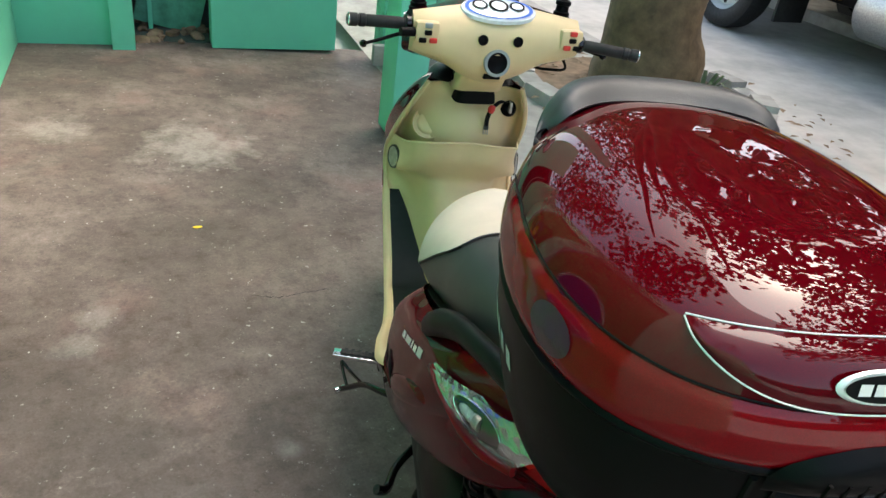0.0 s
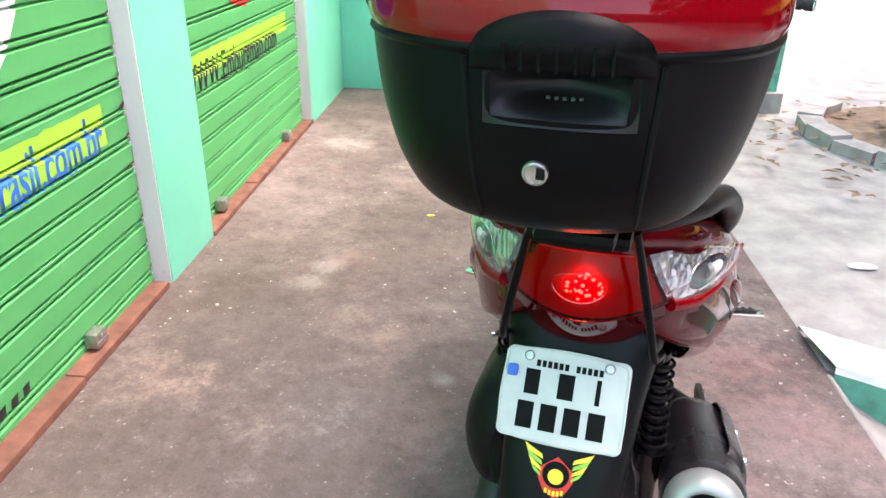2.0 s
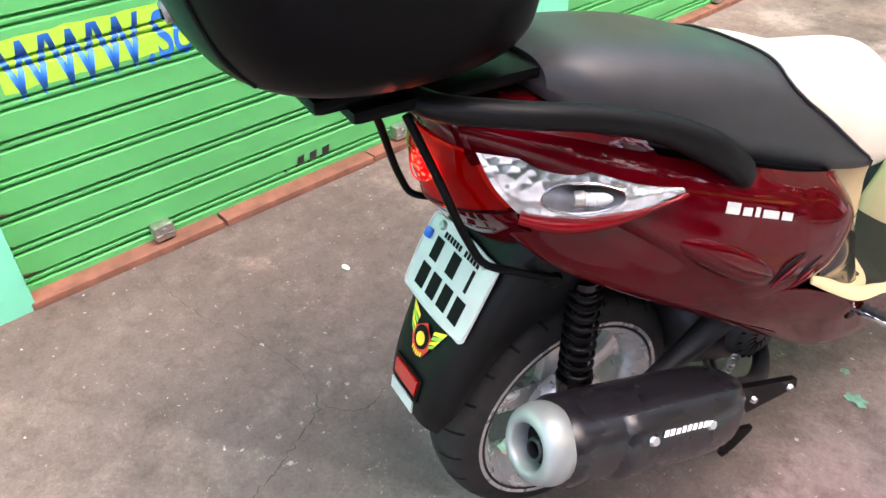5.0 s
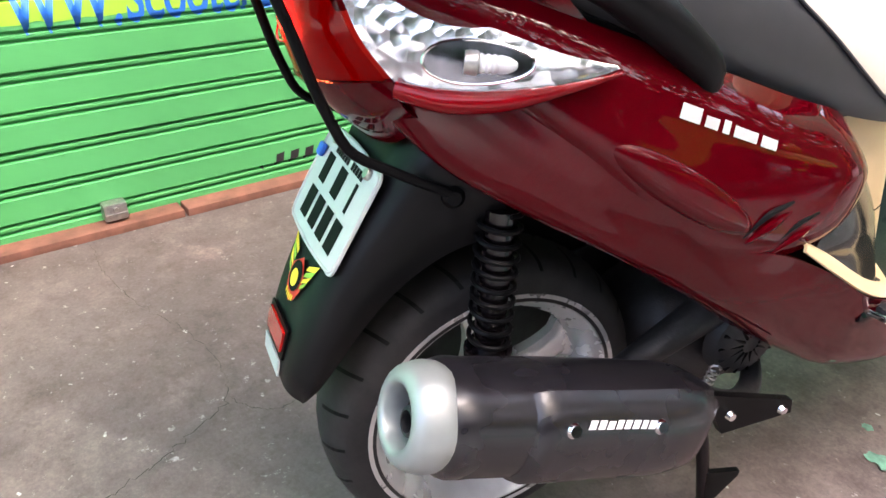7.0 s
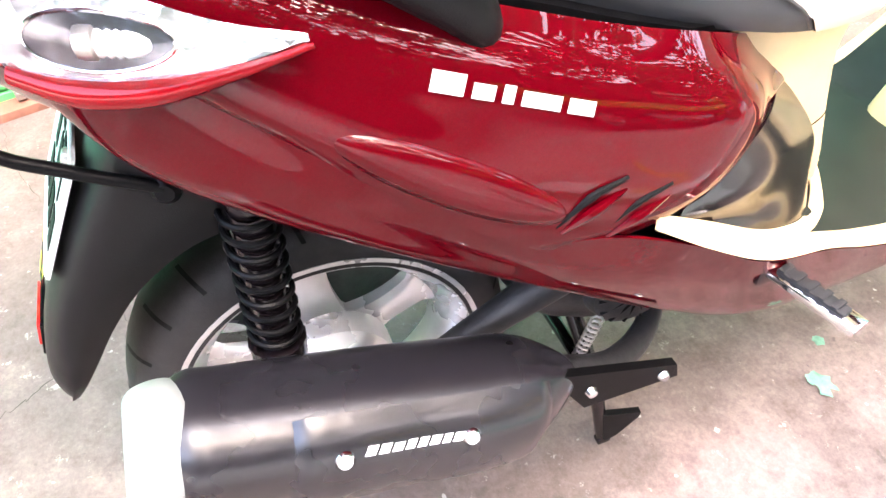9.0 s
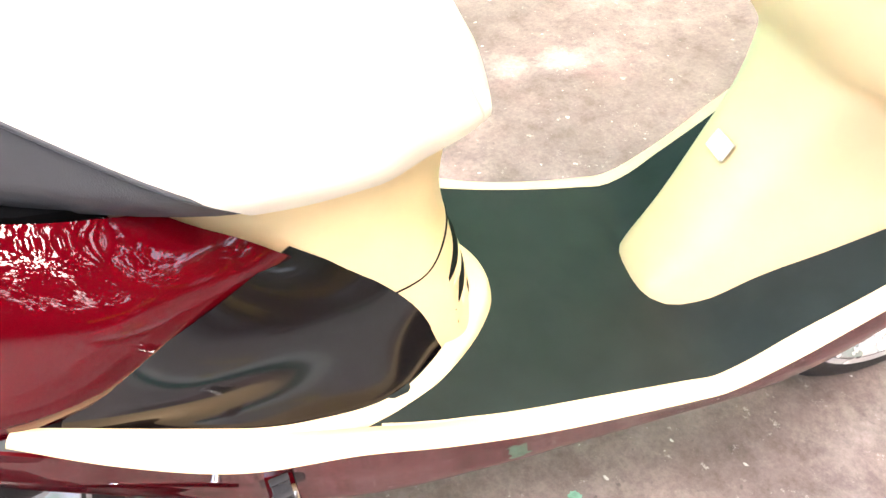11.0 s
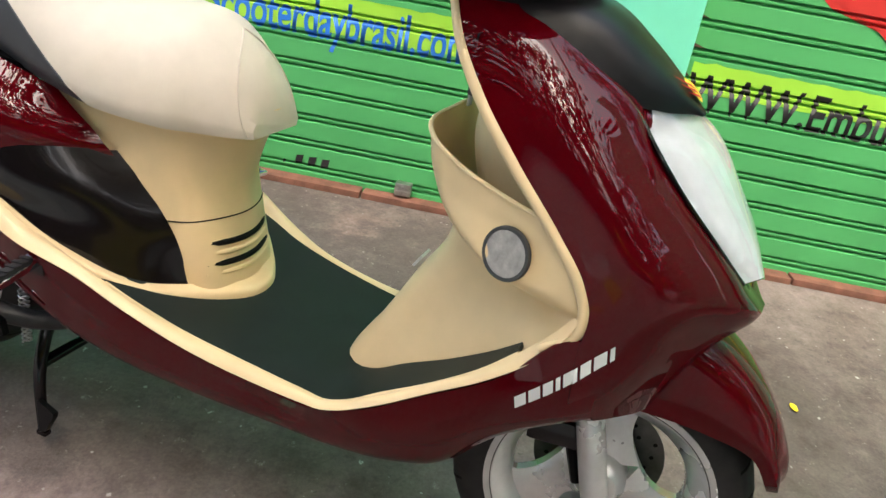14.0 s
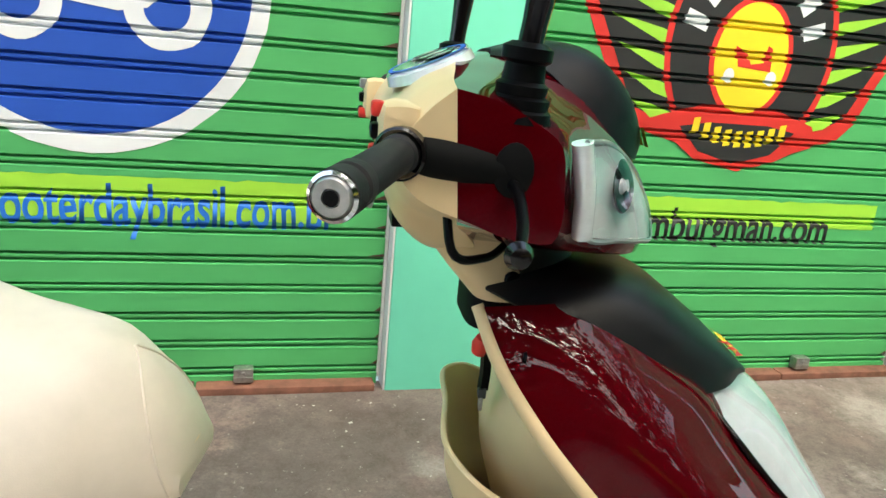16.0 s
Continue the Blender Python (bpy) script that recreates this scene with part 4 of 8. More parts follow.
# front disc, fork, caliper
dm = STEER @ axis((-0.045, FW[1], FW[2]), (1, 0, 0))
bm = L([(0.062, -0.002), (0.110, -0.002), (0.110, 0.002), (0.062, 0.002)], dm, 48, True)
disc_ob = part("brake_disc", bm, "disc_steel", front_wheel, "drilled steel brake disc")
bm = bmesh.new()
for k in range(24):
    a = 2 * math.pi * k / 24
    rr = 0.078 + 0.02 * ((k % 3) / 2)
    lathe(bm, [(0, 0.0028), (0.004, 0.0028)], dm @ Matrix.Translation((rr * math.cos(a), rr * math.sin(a), 0)), 8)
    lathe(bm, [(0, -0.0028), (0.004, -0.0028)], dm @ Matrix.Translation((rr * math.cos(a), rr * math.sin(a), 0)), 8)
tagged(part("disc_holes", bm, "ink", disc_ob, smooth=False), "drilled holes", kind="stuff")
for sx in (1, -1):
    bm = T([(sx * 0.088, 1.558, 0.168), (sx * 0.088, 1.520, 0.30), (sx * 0.088, 1.485, 0.42), (sx * 0.08, 1.45, 0.52)], [0.019, 0.022, 0.022, 0.02, 0.02], 18)
    fk = part("fork_leg", steered(bm), "alloy", scooter, "silver painted fork leg")
    bm = L([(0, 0), (0.016, 0), (0.016, 0.012), (0.010, 0.016), (0.010, 0.03), (0, 0.03)], axis((sx * 0.078, FW[1], FW[2] - 0.03), (sx, 0, 0)), 6)
    part("axle_nut", steered(bm), "chrome", fk)
bm = box(bmesh.new(), (0.030, 1.412, 0.300), (0.078, 1.505, 0.346), 0.010)
part("brake_caliper", steered(bm), "gloss_black", scooter)
part("bracket_arm", steered(T([(0.05, 1.475, 0.345), (0.058, 1.492, 0.29), (0.062, 1.508, 0.235)], [0.010, 0.012, 0.008], 8)), "black", scooter)
part("axle_clamp", steered(L([(0, 0), (0.024, 0), (0.026, 0.006), (0.026, 0.022), (0.012, 0.024), (0.012, 0.040), (0.006, 0.042), (0, 0.042)], axis((0.062, 1.515, 0.192), (1, 0, 0)), 20)), "silver", scooter)
part("brake_hose", steered(T([(0.05, 1.40, 0.42), (0.060, 1.415, 0.37), (0.072, 1.44, 0.348)], 0.0055, 8)), "black", scooter)

# -- front fender --
def fender_bm():
    rows = []
    for a, r0, hw, drop in ((22, 0.287, 0.066, 0.036), (25, 0.291, 0.075, 0.042), (38, 0.300, 0.084, 0.055), (55, 0.314, 0.090, 0.10), (75, 0.332, 0.092, 0.14), (100, 0.335, 0.090, 0.15), (125, 0.31, 0.085, 0.14), (150, 0.285, 0.078, 0.08)):
        a = radians(a)
        c = Vector((0, FW[1], FW[2]))
        d = Vector((0, math.cos(a), math.sin(a)))
        P = lambda x, rr: tuple(c + d * rr + Vector((x, 0, 0)))
        rows.append(sym([P(hw * 0.96, r0 - drop), P(hw * 1.02, r0 - drop * 0.55), P(hw * 0.9, r0 - 0.022), P(hw * 0.5, r0 - 0.004), P(0, r0)]))
    return steered(skin(bmesh.new(), rows, 27, 36, thick=0.004))


part("front_fender", fender_bm(), "red", scooter, "glossy burgundy front fender")

# -- front apron --
EDGE = [(0.128, 1.214, 0.925), (0.148, 1.236, 0.88), (0.166, 1.275, 0.825), (0.183, 1.34, 0.755), (0.194, 1.41, 0.685), (0.2, 1.452, 0.635), (0.201, 1.466, 0.60), (0.2, 1.462, 0.57), (0.199, 1.45, 0.54)]
def apron_side():
    r0 = [(x + 0.004, y + 0.006, z) for x, y, z in EDGE[:-2]] + [(0.203, 1.47, 0.55), (0.197, 1.475, 0.49), (0.165, 1.475, 0.425)]
    r1 = [(0.110, 1.29, 0.926), (0.138, 1.325, 0.895), (0.166, 1.37, 0.845), (0.188, 1.43, 0.780), (0.2, 1.49, 0.712), (0.203, 1.525, 0.665), (0.196, 1.54, 0.62), (0.184, 1.538, 0.575), (0.174, 1.53, 0.525), (0.162, 1.52, 0.475), (0.14, 1.515, 0.425)]
    rm = [(0.100, 1.32, 0.927), (0.122, 1.36, 0.893), (0.142, 1.408, 0.848), (0.156, 1.465, 0.788), (0.162, 1.525, 0.728), (0.158, 1.575, 0.676), (0.142, 1.607, 0.628), (0.122, 1.605, 0.583), (0.125, 1.585, 0.535), (0.128, 1.56, 0.485), (0.120, 1.54, 0.428)]
    r2 = [(0.086, 1.345, 0.922), (0.098, 1.395, 0.884), (0.112, 1.445, 0.846), (0.123, 1.485, 0.800), (0.126, 1.537, 0.748), (0.117, 1.592, 0.698), (0.088, 1.645, 0.640), (0.060, 1.672, 0.602), (0.066, 1.640, 0.560), (0.086, 1.60, 0.50), (0.095, 1.565, 0.43)]
    r3 = [(0.0, 1.36, 0.915), (0.0, 1.41, 0.875), (0.0, 1.465, 0.835), (0.0, 1.505, 0.780), (0.0, 1.555, 0.73), (0.0, 1.605, 0.675), (0.0, 1.655, 0.625), (0.0, 1.687, 0.598), (0.0, 1.655, 0.562), (0.0, 1.62, 0.50), (0.0, 1.60, 0.43)]
    return skin(bmesh.new(), [r0, r1, rm, r2, r3], 44, 30, thick=0.003)


aprons = both("front_apron", apron_side, "red", label="glossy burgundy front apron panel")
both("shield_edge", lambda: T(EDGE[:-1] + [(0.1985, 1.447, 0.557), (0.197, 1.425, 0.537)], [0.006, 0.008, 0.008, 0.008, 0.007], 10, 60), "beige", label="beige edging strip")

# black nose cover and badge
def nose():
    rows = []
    for y, z, w, d in ((1.235, 0.934, 0.075, 0.008), (1.280, 0.947, 0.118, 0.030), (1.335, 0.952, 0.124, 0.052), (1.39, 0.942, 0.120, 0.068), (1.45, 0.905, 0.106, 0.064), (1.497, 0.868, 0.074, 0.033), (1.536, 0.834, 0.016, 0.006)):
        rows.append(sym([(w, y - 0.01, z - d), (w * 0.8, y, z - d * 0.35), (w * 0.4, y, z - d * 0.04), (0, y, z)]))
    return skin(bmesh.new(), rows, 21, 30, thick=0.003)


part("nose_cover", nose(), "satin_black", scooter, "satin black nose cover")
bm = L([(0, 0.004), (0.012, 0.004), (0.02, 0.001), (0, 0)], axis((0.0, 1.512, 0.857), (0.0, 0.6, 0.75)), 20)
part("badge", bm, "yellow", scooter, "small red and yellow winged badge")
for sg in (-1, 1):
    for k in range(3):
        bm = bmesh.new()
        poly(bm, [(sg * 0.015, 1.508 + 0.006 * k, 0.866 - 0.005 * k), (sg * 0.042, 1.483 + 0.012 * k, 0.876 - 0.008 * k), (sg * 0.018, 1.515 + 0.006 * k, 0.862 - 0.005 * k)])
        part("badge_wing", bm, "s_red", scooter, smooth=False)

# headlight
def hl(g):
    rows = [sym([(0.085, 1.452, 0.842), (0.05, 1.49 + g, 0.848 + g), (0, 1.515 + g, 0.848 + g)]),
            sym([(0.118, 1.485, 0.806), (0.078, 1.54 + g, 0.808 + g), (0, 1.565 + g, 0.812 + g)]),
            sym([(0.122, 1.535, 0.754), (0.082, 1.592 + g, 0.752 + g), (0, 1.611 + g, 0.752 + g)]),
            sym([(0.113, 1.588, 0.704), (0.070, 1.638 + g, 0.698 + g), (0, 1.651 + g, 0.692 + g)]),
            sym([(0.075, 1.640, 0.648), (0.03, 1.668 + g * 0.5, 0.645), (0, 1.675 + g * 0.5, 0.638)])]
    return skin(bmesh.new(), rows, 25, 25)


hlamp = part("headlight", hl(-0.016), "mirror_silver", scooter, "large clear headlight with silver reflector")
part("headlight_lens", hl(-0.003), "clear", hlamp, "clear curved lens")
both("headlight_trim", lambda: T([(0.086, 1.450, 0.842), (0.120, 1.485, 0.806), (0.124, 1.535, 0.754), (0.115, 1.588, 0.704), (0.077, 1.640, 0.648)], 0.003, 8), "gloss_black", hlamp)

# maker's mark on the right: plain bars
def side_bars(p0, p1, up, nrm, cells, h, slant=0.3, on=None):
    """Plain slanted bars in a row from p0 to p1; cells holds each bar's width and height."""
    out = []
    p0, p1, up, nrm = Vector(p0), Vector(p1), Vector(up).normalized(), Vector(nrm).normalized()
    d = p1 - p0
    total = sum(w for w, _ in cells) + 0.26 * (len(cells) - 1)
    x = 0.0
    for w, k in cells:
        a = p0 + d * (x / total) + nrm * 0.001
        e = d * (w / total)
        sl = d.normalized() * h * k * slant
        bm = grid_quad(bmesh.new(), [a, a + e, a + e + up * h * k + sl, a + up * h * k + sl])
        if on:
            stick(bm, on, -nrm)
        out.append(bm)
        x += w + 0.26
    return out


# -- inner shield: pocket, wedge --
def pocket():
    r0 = sym([(0.192, 1.398, 0.698), (0.174, 1.328, 0.710), (0.157, 1.268, 0.726), (0.143, 1.230, 0.744), (0.112, 1.207, 0.753), (0, 1.200, 0.761)])
    r1 = sym([(0.196, 1.424, 0.668), (0.176, 1.345, 0.672), (0.158, 1.278, 0.688), (0.140, 1.238, 0.70), (0.10, 1.214, 0.70), (0, 1.208, 0.70)])
    r2 = sym([(0.200, 1.458, 0.602), (0.190, 1.402, 0.602), (0.177, 1.345, 0.608), (0.157, 1.297, 0.628), (0.107, 1.25, 0.646), (0, 1.232, 0.652)])
    r2b = sym([(0.1995, 1.460, 0.597), (0.183, 1.408, 0.595), (0.163, 1.358, 0.600), (0.142, 1.310, 0.619), (0.095, 1.254, 0.638), (0, 1.237, 0.643)])
    r2c = sym([(0.197, 1.460, 0.590), (0.158, 1.415, 0.579), (0.134, 1.371, 0.584), (0.119, 1.326, 0.600), (0.082, 1.260, 0.624), (0, 1.241, 0.628)])
    r3 = sym([(0.196, 1.455, 0.576), (0.152, 1.412, 0.552), (0.124, 1.366, 0.554), (0.107, 1.318, 0.563), (0.069, 1.250, 0.592), (0, 1.238, 0.598)])
    r4 = sym([(0.195, 1.440, 0.548), (0.152, 1.392, 0.515), (0.114, 1.325, 0.488), (0.086, 1.262, 0.478), (0.052, 1.197, 0.490), (0, 1.187, 0.495)])
    r5 = sym([(0.19, 1.412, 0.522), (0.140, 1.365, 0.468), (0.105, 1.28, 0.425), (0.080, 1.21, 0.405), (0.048, 1.152, 0.407), (0, 1.144, 0.410)])
    r6 = sym([(0.186, 1.395, 0.505), (0.125, 1.325, 0.425), (0.096, 1.24, 0.376), (0.076, 1.163, 0.346), (0.046, 1.110, 0.338), (0, 1.102, 0.336)])
    r7 = sym([(0.186, 1.39, 0.49), (0.125, 1.322, 0.405), (0.098, 1.235, 0.352), (0.079, 1.155, 0.322), (0.048, 1.103, 0.314), (0, 1.094, 0.312)])
    return skin(bmesh.new(), [r0, r1, r2, r2b, r2c, r3, r4, r5, r6, r7], 49, 90, thick=0.003)


part("knee_panel", pocket(), "beige", scooter, "beige inner knee panel with storage pocket")
part("pocket_lip", T(sym([(0.192, 1.398, 0.699), (0.174, 1.328, 0.712), (0.157, 1.268, 0.728), (0.143, 1.230, 0.745), (0.112, 1.207, 0.754), (0, 1.200, 0.762)]), 0.0035, 8, 80), "beige", scooter)


def inner_shield():
    c0 = sym([(0.124, 1.214, 0.922), (0.112, 1.262, 0.912), (0.06, 1.285, 0.908), (0, 1.285, 0.906)])
    c1 = sym([(0.162, 1.275, 0.825), (0.156, 1.308, 0.84), (0.08, 1.285, 0.845), (0, 1.268, 0.845)])
    c2 = sym([(0.180, 1.34, 0.755), (0.172, 1.362, 0.76), (0.08, 1.268, 0.765), (0, 1.244, 0.765)])
    c3 = sym([(0.196, 1.46, 0.61), (0.17, 1.465, 0.60), (0.08, 1.33, 0.61), (0, 1.275, 0.62)])
    return skin(bmesh.new(), [c0, c1, c2, c3], 41, 24, thick=0.003)


part("inner_shield", inner_shield(), "beige", scooter, "beige inner leg shield")
# round vents / speakers low on each side, fuel cap, ignition
for sx in (1, -1):
    mm = axis((sx * 0.1845, 1.355, 0.643), (sx * 0.92, -0.36, 0.10)) @ Matrix.Diagonal((0.86, 0.86, 0.4, 1))
    sp = part("speaker_ring", L([(0.035, 0.004), (0.035, 0.013), (0.037, 0.0145), (0.040, 0.0135), (0.041, 0.009), (0.041, -0.002)], mm, 36), "dark_grey", scooter, "round grey speaker with dark rim")
    part("speaker_grille", L([(0, 0.010), (0.026, 0.0105), (0.036, 0.010)], mm, 36), "steel", sp)
mm = axis((-0.103, 1.300, 0.775), (-0.1, -0.8, 0.6))
part("tank_cap", L([(0, 0.012), (0.026, 0.012), (0.03, 0.009), (0.033, 0.0), (0.042, 0.0), (0.045, 0.008), (0.048, 0.0)], mm, 32), "beige", scooter, "round beige cap with raised ring")
mm = axis((0.118, 1.292, 0.84), (0.1, -0.8, 0.5))
ign = part("ignition_switch", L([(0, 0.016), (0.016, 0.016), (0.02, 0.012), (0.024, 0.0)], mm, 24), "black", scooter, "black ignition switch")
part("key", box(bmesh.new(), (0.114, 1.258, 0.836), (0.122, 1.278, 0.868), 0.003), "steel", ign)
strap = part("key_strap", T([(0.112, 1.270, 0.862), (0.080, 1.246, 0.872), (0.056, 1.236, 0.850), (0.050, 1.237, 0.825), (0.050, 1.236, 0.803)], [0.004, 0.0045, 0.0055, 0.0065, 0.0065], 4), "black", ign, "black key strap")
part("key_tag", L([(0, 0.012), (0.008, 0.010), (0.0105, 0.0), (0.008, -0.010), (0, -0.012)], axis((0.056, 1.229, 0.856), (0.3, 0.2, 1)), 14), "red_print", strap, "red key tag")
part("strap_clip", box(bmesh.new(), (0.043, 1.231, 0.794), (0.057, 1.240, 0.806), 0.002), "dark_grey", strap)
for x_ in (0.0445, 0.050, 0.0555):
    part("clip_prong", box(bmesh.new(), (x_ - 0.0014, 1.233, 0.780), (x_ + 0.0014, 1.237, 0.796), 0.0008), "steel", strap)
part("shield_hook", T([(0.02, 1.325, 0.80), (0.02, 1.295, 0.79), (0.02, 1.295, 0.815)], 0.005, 8), "black", scooter)
bm = box(bmesh.new(), (-0.012, 1.188, 0.507), (0.022, 1.192, 0.530), 0.0)
bmesh.ops.rotate(bm, verts=bm.verts, cent=(0, 1.190, 0.517), matrix=Matrix.Rotation(radians(-32), 3, 'X'))
part("warning_sticker", bm, "white", scooter, "small white and orange sticker", smooth=False)
for x_, z_, y_ in ((0.15, 0.885, 1.262), (-0.15, 0.885, 1.262), (0.187, 0.612, 1.448), (-0.187, 0.612, 1.448)):
    part("screw", L([(0, 0.003), (0.004, 0.003), (0.006, 0)], axis((x_, y_, z_), (0, -1, 0.1)), 10), "black", scooter)

# -- floor mat, trims, lower panels --
MATZ = [(0.66, 0.43), (0.76, 0.412), (0.88, 0.370), (1.0, 0.345), (1.10, 0.330), (1.135, 0.326), (1.16, 0.334), (1.22, 0.372), (1.30, 0.424), (1.363, 0.474), (1.40, 0.512)]
MATW = [(0.66, 0.225), (0.76, 0.207), (0.88, 0.197), (1.0, 0.187), (1.10, 0.182), (1.135, 0.181), (1.16, 0.180), (1.22, 0.180), (1.30, 0.183), (1.363, 0.186), (1.40, 0.188)]
part("floor_mat", skin(bmesh.new(), [[(w, y, z), (0.4 * w, y, z), (-0.4 * w, y, z), (-w, y, z)] for (y, z), (_, w) in zip(MATZ, MATW)], 16, 50, thick=0.005), "mat", scooter, "dark rubber floor mat")
both("mat_bead", lambda: T([(w, y, z + 0.003) for (y, z), (_, w) in zip(MATZ, MATW)][1:], 0.004, 8), "beige")


def trim():
    inn = [(0.243, 0.492, 0.572), (0.236, 0.56, 0.532), (0.222, 0.64, 0.478), (0.213, 0.73, 0.428), (0.206, 0.80, 0.400), (0.196, 0.905, 0.366), (0.187, 1.02, 0.344), (0.183, 1.10, 0.3325), (0.181, 1.135, 0.329), (0.180, 1.16, 0.337), (0.181, 1.20, 0.360), (0.184, 1.30, 0.427), (0.186, 1.363, 0.476), (0.189, 1.40, 0.515), (0.194, 1.44, 0.565), (0.197, 1.458, 0.592)]
    mid_ = [(0.250, 0.488, 0.571), (0.252, 0.555, 0.531), (0.246, 0.64, 0.480), (0.234, 0.74, 0.443), (0.224, 0.81, 0.407), (0.210, 0.91, 0.365), (0.198, 1.03, 0.342), (0.194, 1.105, 0.335), (0.193, 1.135, 0.334), (0.1925, 1.16, 0.341), (0.193, 1.20, 0.361), (0.194, 1.30, 0.430), (0.197, 1.365, 0.476), (0.199, 1.42, 0.526), (0.2, 1.449, 0.565), (0.2, 1.461, 0.593)]
    out = [(0.252, 0.486, 0.566), (0.258, 0.55, 0.522), (0.257, 0.635, 0.470), (0.246, 0.74, 0.436), (0.233, 0.815, 0.398), (0.216, 0.915, 0.357), (0.204, 1.03, 0.334), (0.200, 1.105, 0.3275), (0.1985, 1.135, 0.3265), (0.198, 1.16, 0.3335), (0.1985, 1.20, 0.354), (0.200, 1.305, 0.425), (0.202, 1.37, 0.471), (0.203, 1.425, 0.522), (0.204, 1.453, 0.562), (0.203, 1.466, 0.592)]
    return skin(bmesh.new(), [inn, mid_, out], 120, 8, thick=0.004)


both("side_trim", trim, "beige", label="beige floorboard trim")
for sx in (1, -1):
    part("trim_screw", L([(0, 0.003), (0.006, 0.003), (0.008, 0)], axis((sx * 0.243, 0.568, 0.519), (sx, 0, 0.6)), 12), "steel", scooter)


both("trim_joint", lambda: T([(0.182, 1.132, 0.3315), (0.193, 1.131, 0.3365), (0.2005, 1.130, 0.3275)], 0.0013, 6), "ink")


def lower_panel():
    up = [(0.069, -0.014, 0.834), (0.1355, 0.073, 0.796), (0.193, 0.173, 0.731), (0.235, 0.292, 0.651), (0.2455, 0.385, 0.583), (0.251, 0.44, 0.572), (0.257, 0.54, 0.527), (0.257, 0.635, 0.467), (0.245, 0.74, 0.433), (0.232, 0.815, 0.395), (0.215, 0.915, 0.354), (0.203, 1.03, 0.331), (0.1985, 1.125, 0.3235), (0.197, 1.18, 0.341), (0.199, 1.285, 0.409), (0.203, 1.385, 0.481), (0.206, 1.462, 0.566), (0.194, 1.50, 0.57)]
    md = [(0.076, 0.01, 0.78), (0.135, 0.07, 0.755), (0.185, 0.15, 0.70), (0.213, 0.25, 0.625), (0.228, 0.35, 0.55), (0.236, 0.45, 0.49), (0.238, 0.55, 0.445), (0.236, 0.65, 0.395), (0.228, 0.75, 0.362), (0.217, 0.84, 0.34), (0.204, 0.94, 0.32), (0.194, 1.04, 0.308), (0.188, 1.13, 0.303), (0.187, 1.20, 0.31), (0.19, 1.30, 0.36), (0.194, 1.40, 0.44), (0.196, 1.472, 0.497), (0.181, 1.505, 0.498)]
    lo = [(0.070, 0.015, 0.742), (0.122, 0.065, 0.690), (0.164, 0.15, 0.637), (0.195, 0.25, 0.580), (0.205, 0.35, 0.515), (0.207, 0.46, 0.438), (0.203, 0.57, 0.362), (0.196, 0.67, 0.303), (0.187, 0.77, 0.270), (0.177, 0.86, 0.254), (0.166, 0.96, 0.242), (0.155, 1.06, 0.233), (0.145, 1.14, 0.225), (0.135, 1.22, 0.226), (0.128, 1.292, 0.242), (0.145, 1.395, 0.352), (0.164, 1.475, 0.42), (0.15, 1.51, 0.43)]
    bt = [(0.055, 0.025, 0.745), (0.105, 0.075, 0.693), (0.150, 0.16, 0.640), (0.172, 0.26, 0.578), (0.18, 0.36, 0.505), (0.182, 0.465, 0.425), (0.176, 0.575, 0.35), (0.165, 0.675, 0.296), (0.150, 0.775, 0.266), (0.135, 0.865, 0.252), (0.12, 0.965, 0.24), (0.105, 1.065, 0.232), (0.085, 1.145, 0.226), (0.07, 1.225, 0.222), (0.06, 1.305, 0.225), (0.08, 1.41, 0.345), (0.12, 1.49, 0.412), (0.12, 1.52, 0.42)]
    return skin(bmesh.new(), [up, md, lo, bt], 80, 20, thick=0.003)


lowers = both("lower_panel", lower_panel, "red", label="glossy burgundy lower body panel")
part("belly_pan", skin(bmesh.new(), [[(0.10, y, z), (0, y, z - 0.01), (-0.10, y, z)] for y, z in ((0.62, 0.33), (0.8, 0.285), (1.0, 0.268), (1.15, 0.262), (1.28, 0.27))], 10, 20, thick=0.003), "black", scooter)
part("fork_shroud", skin(bmesh.new(), [[(0.09, y, z), (0, y + 0.01, z), (-0.09, y, z)] for y, z in ((1.27, 0.27), (1.31, 0.32), (1.35, 0.40), (1.40, 0.5), (1.41, 0.6))], 10, 16, thick=0.003), "black", scooter)


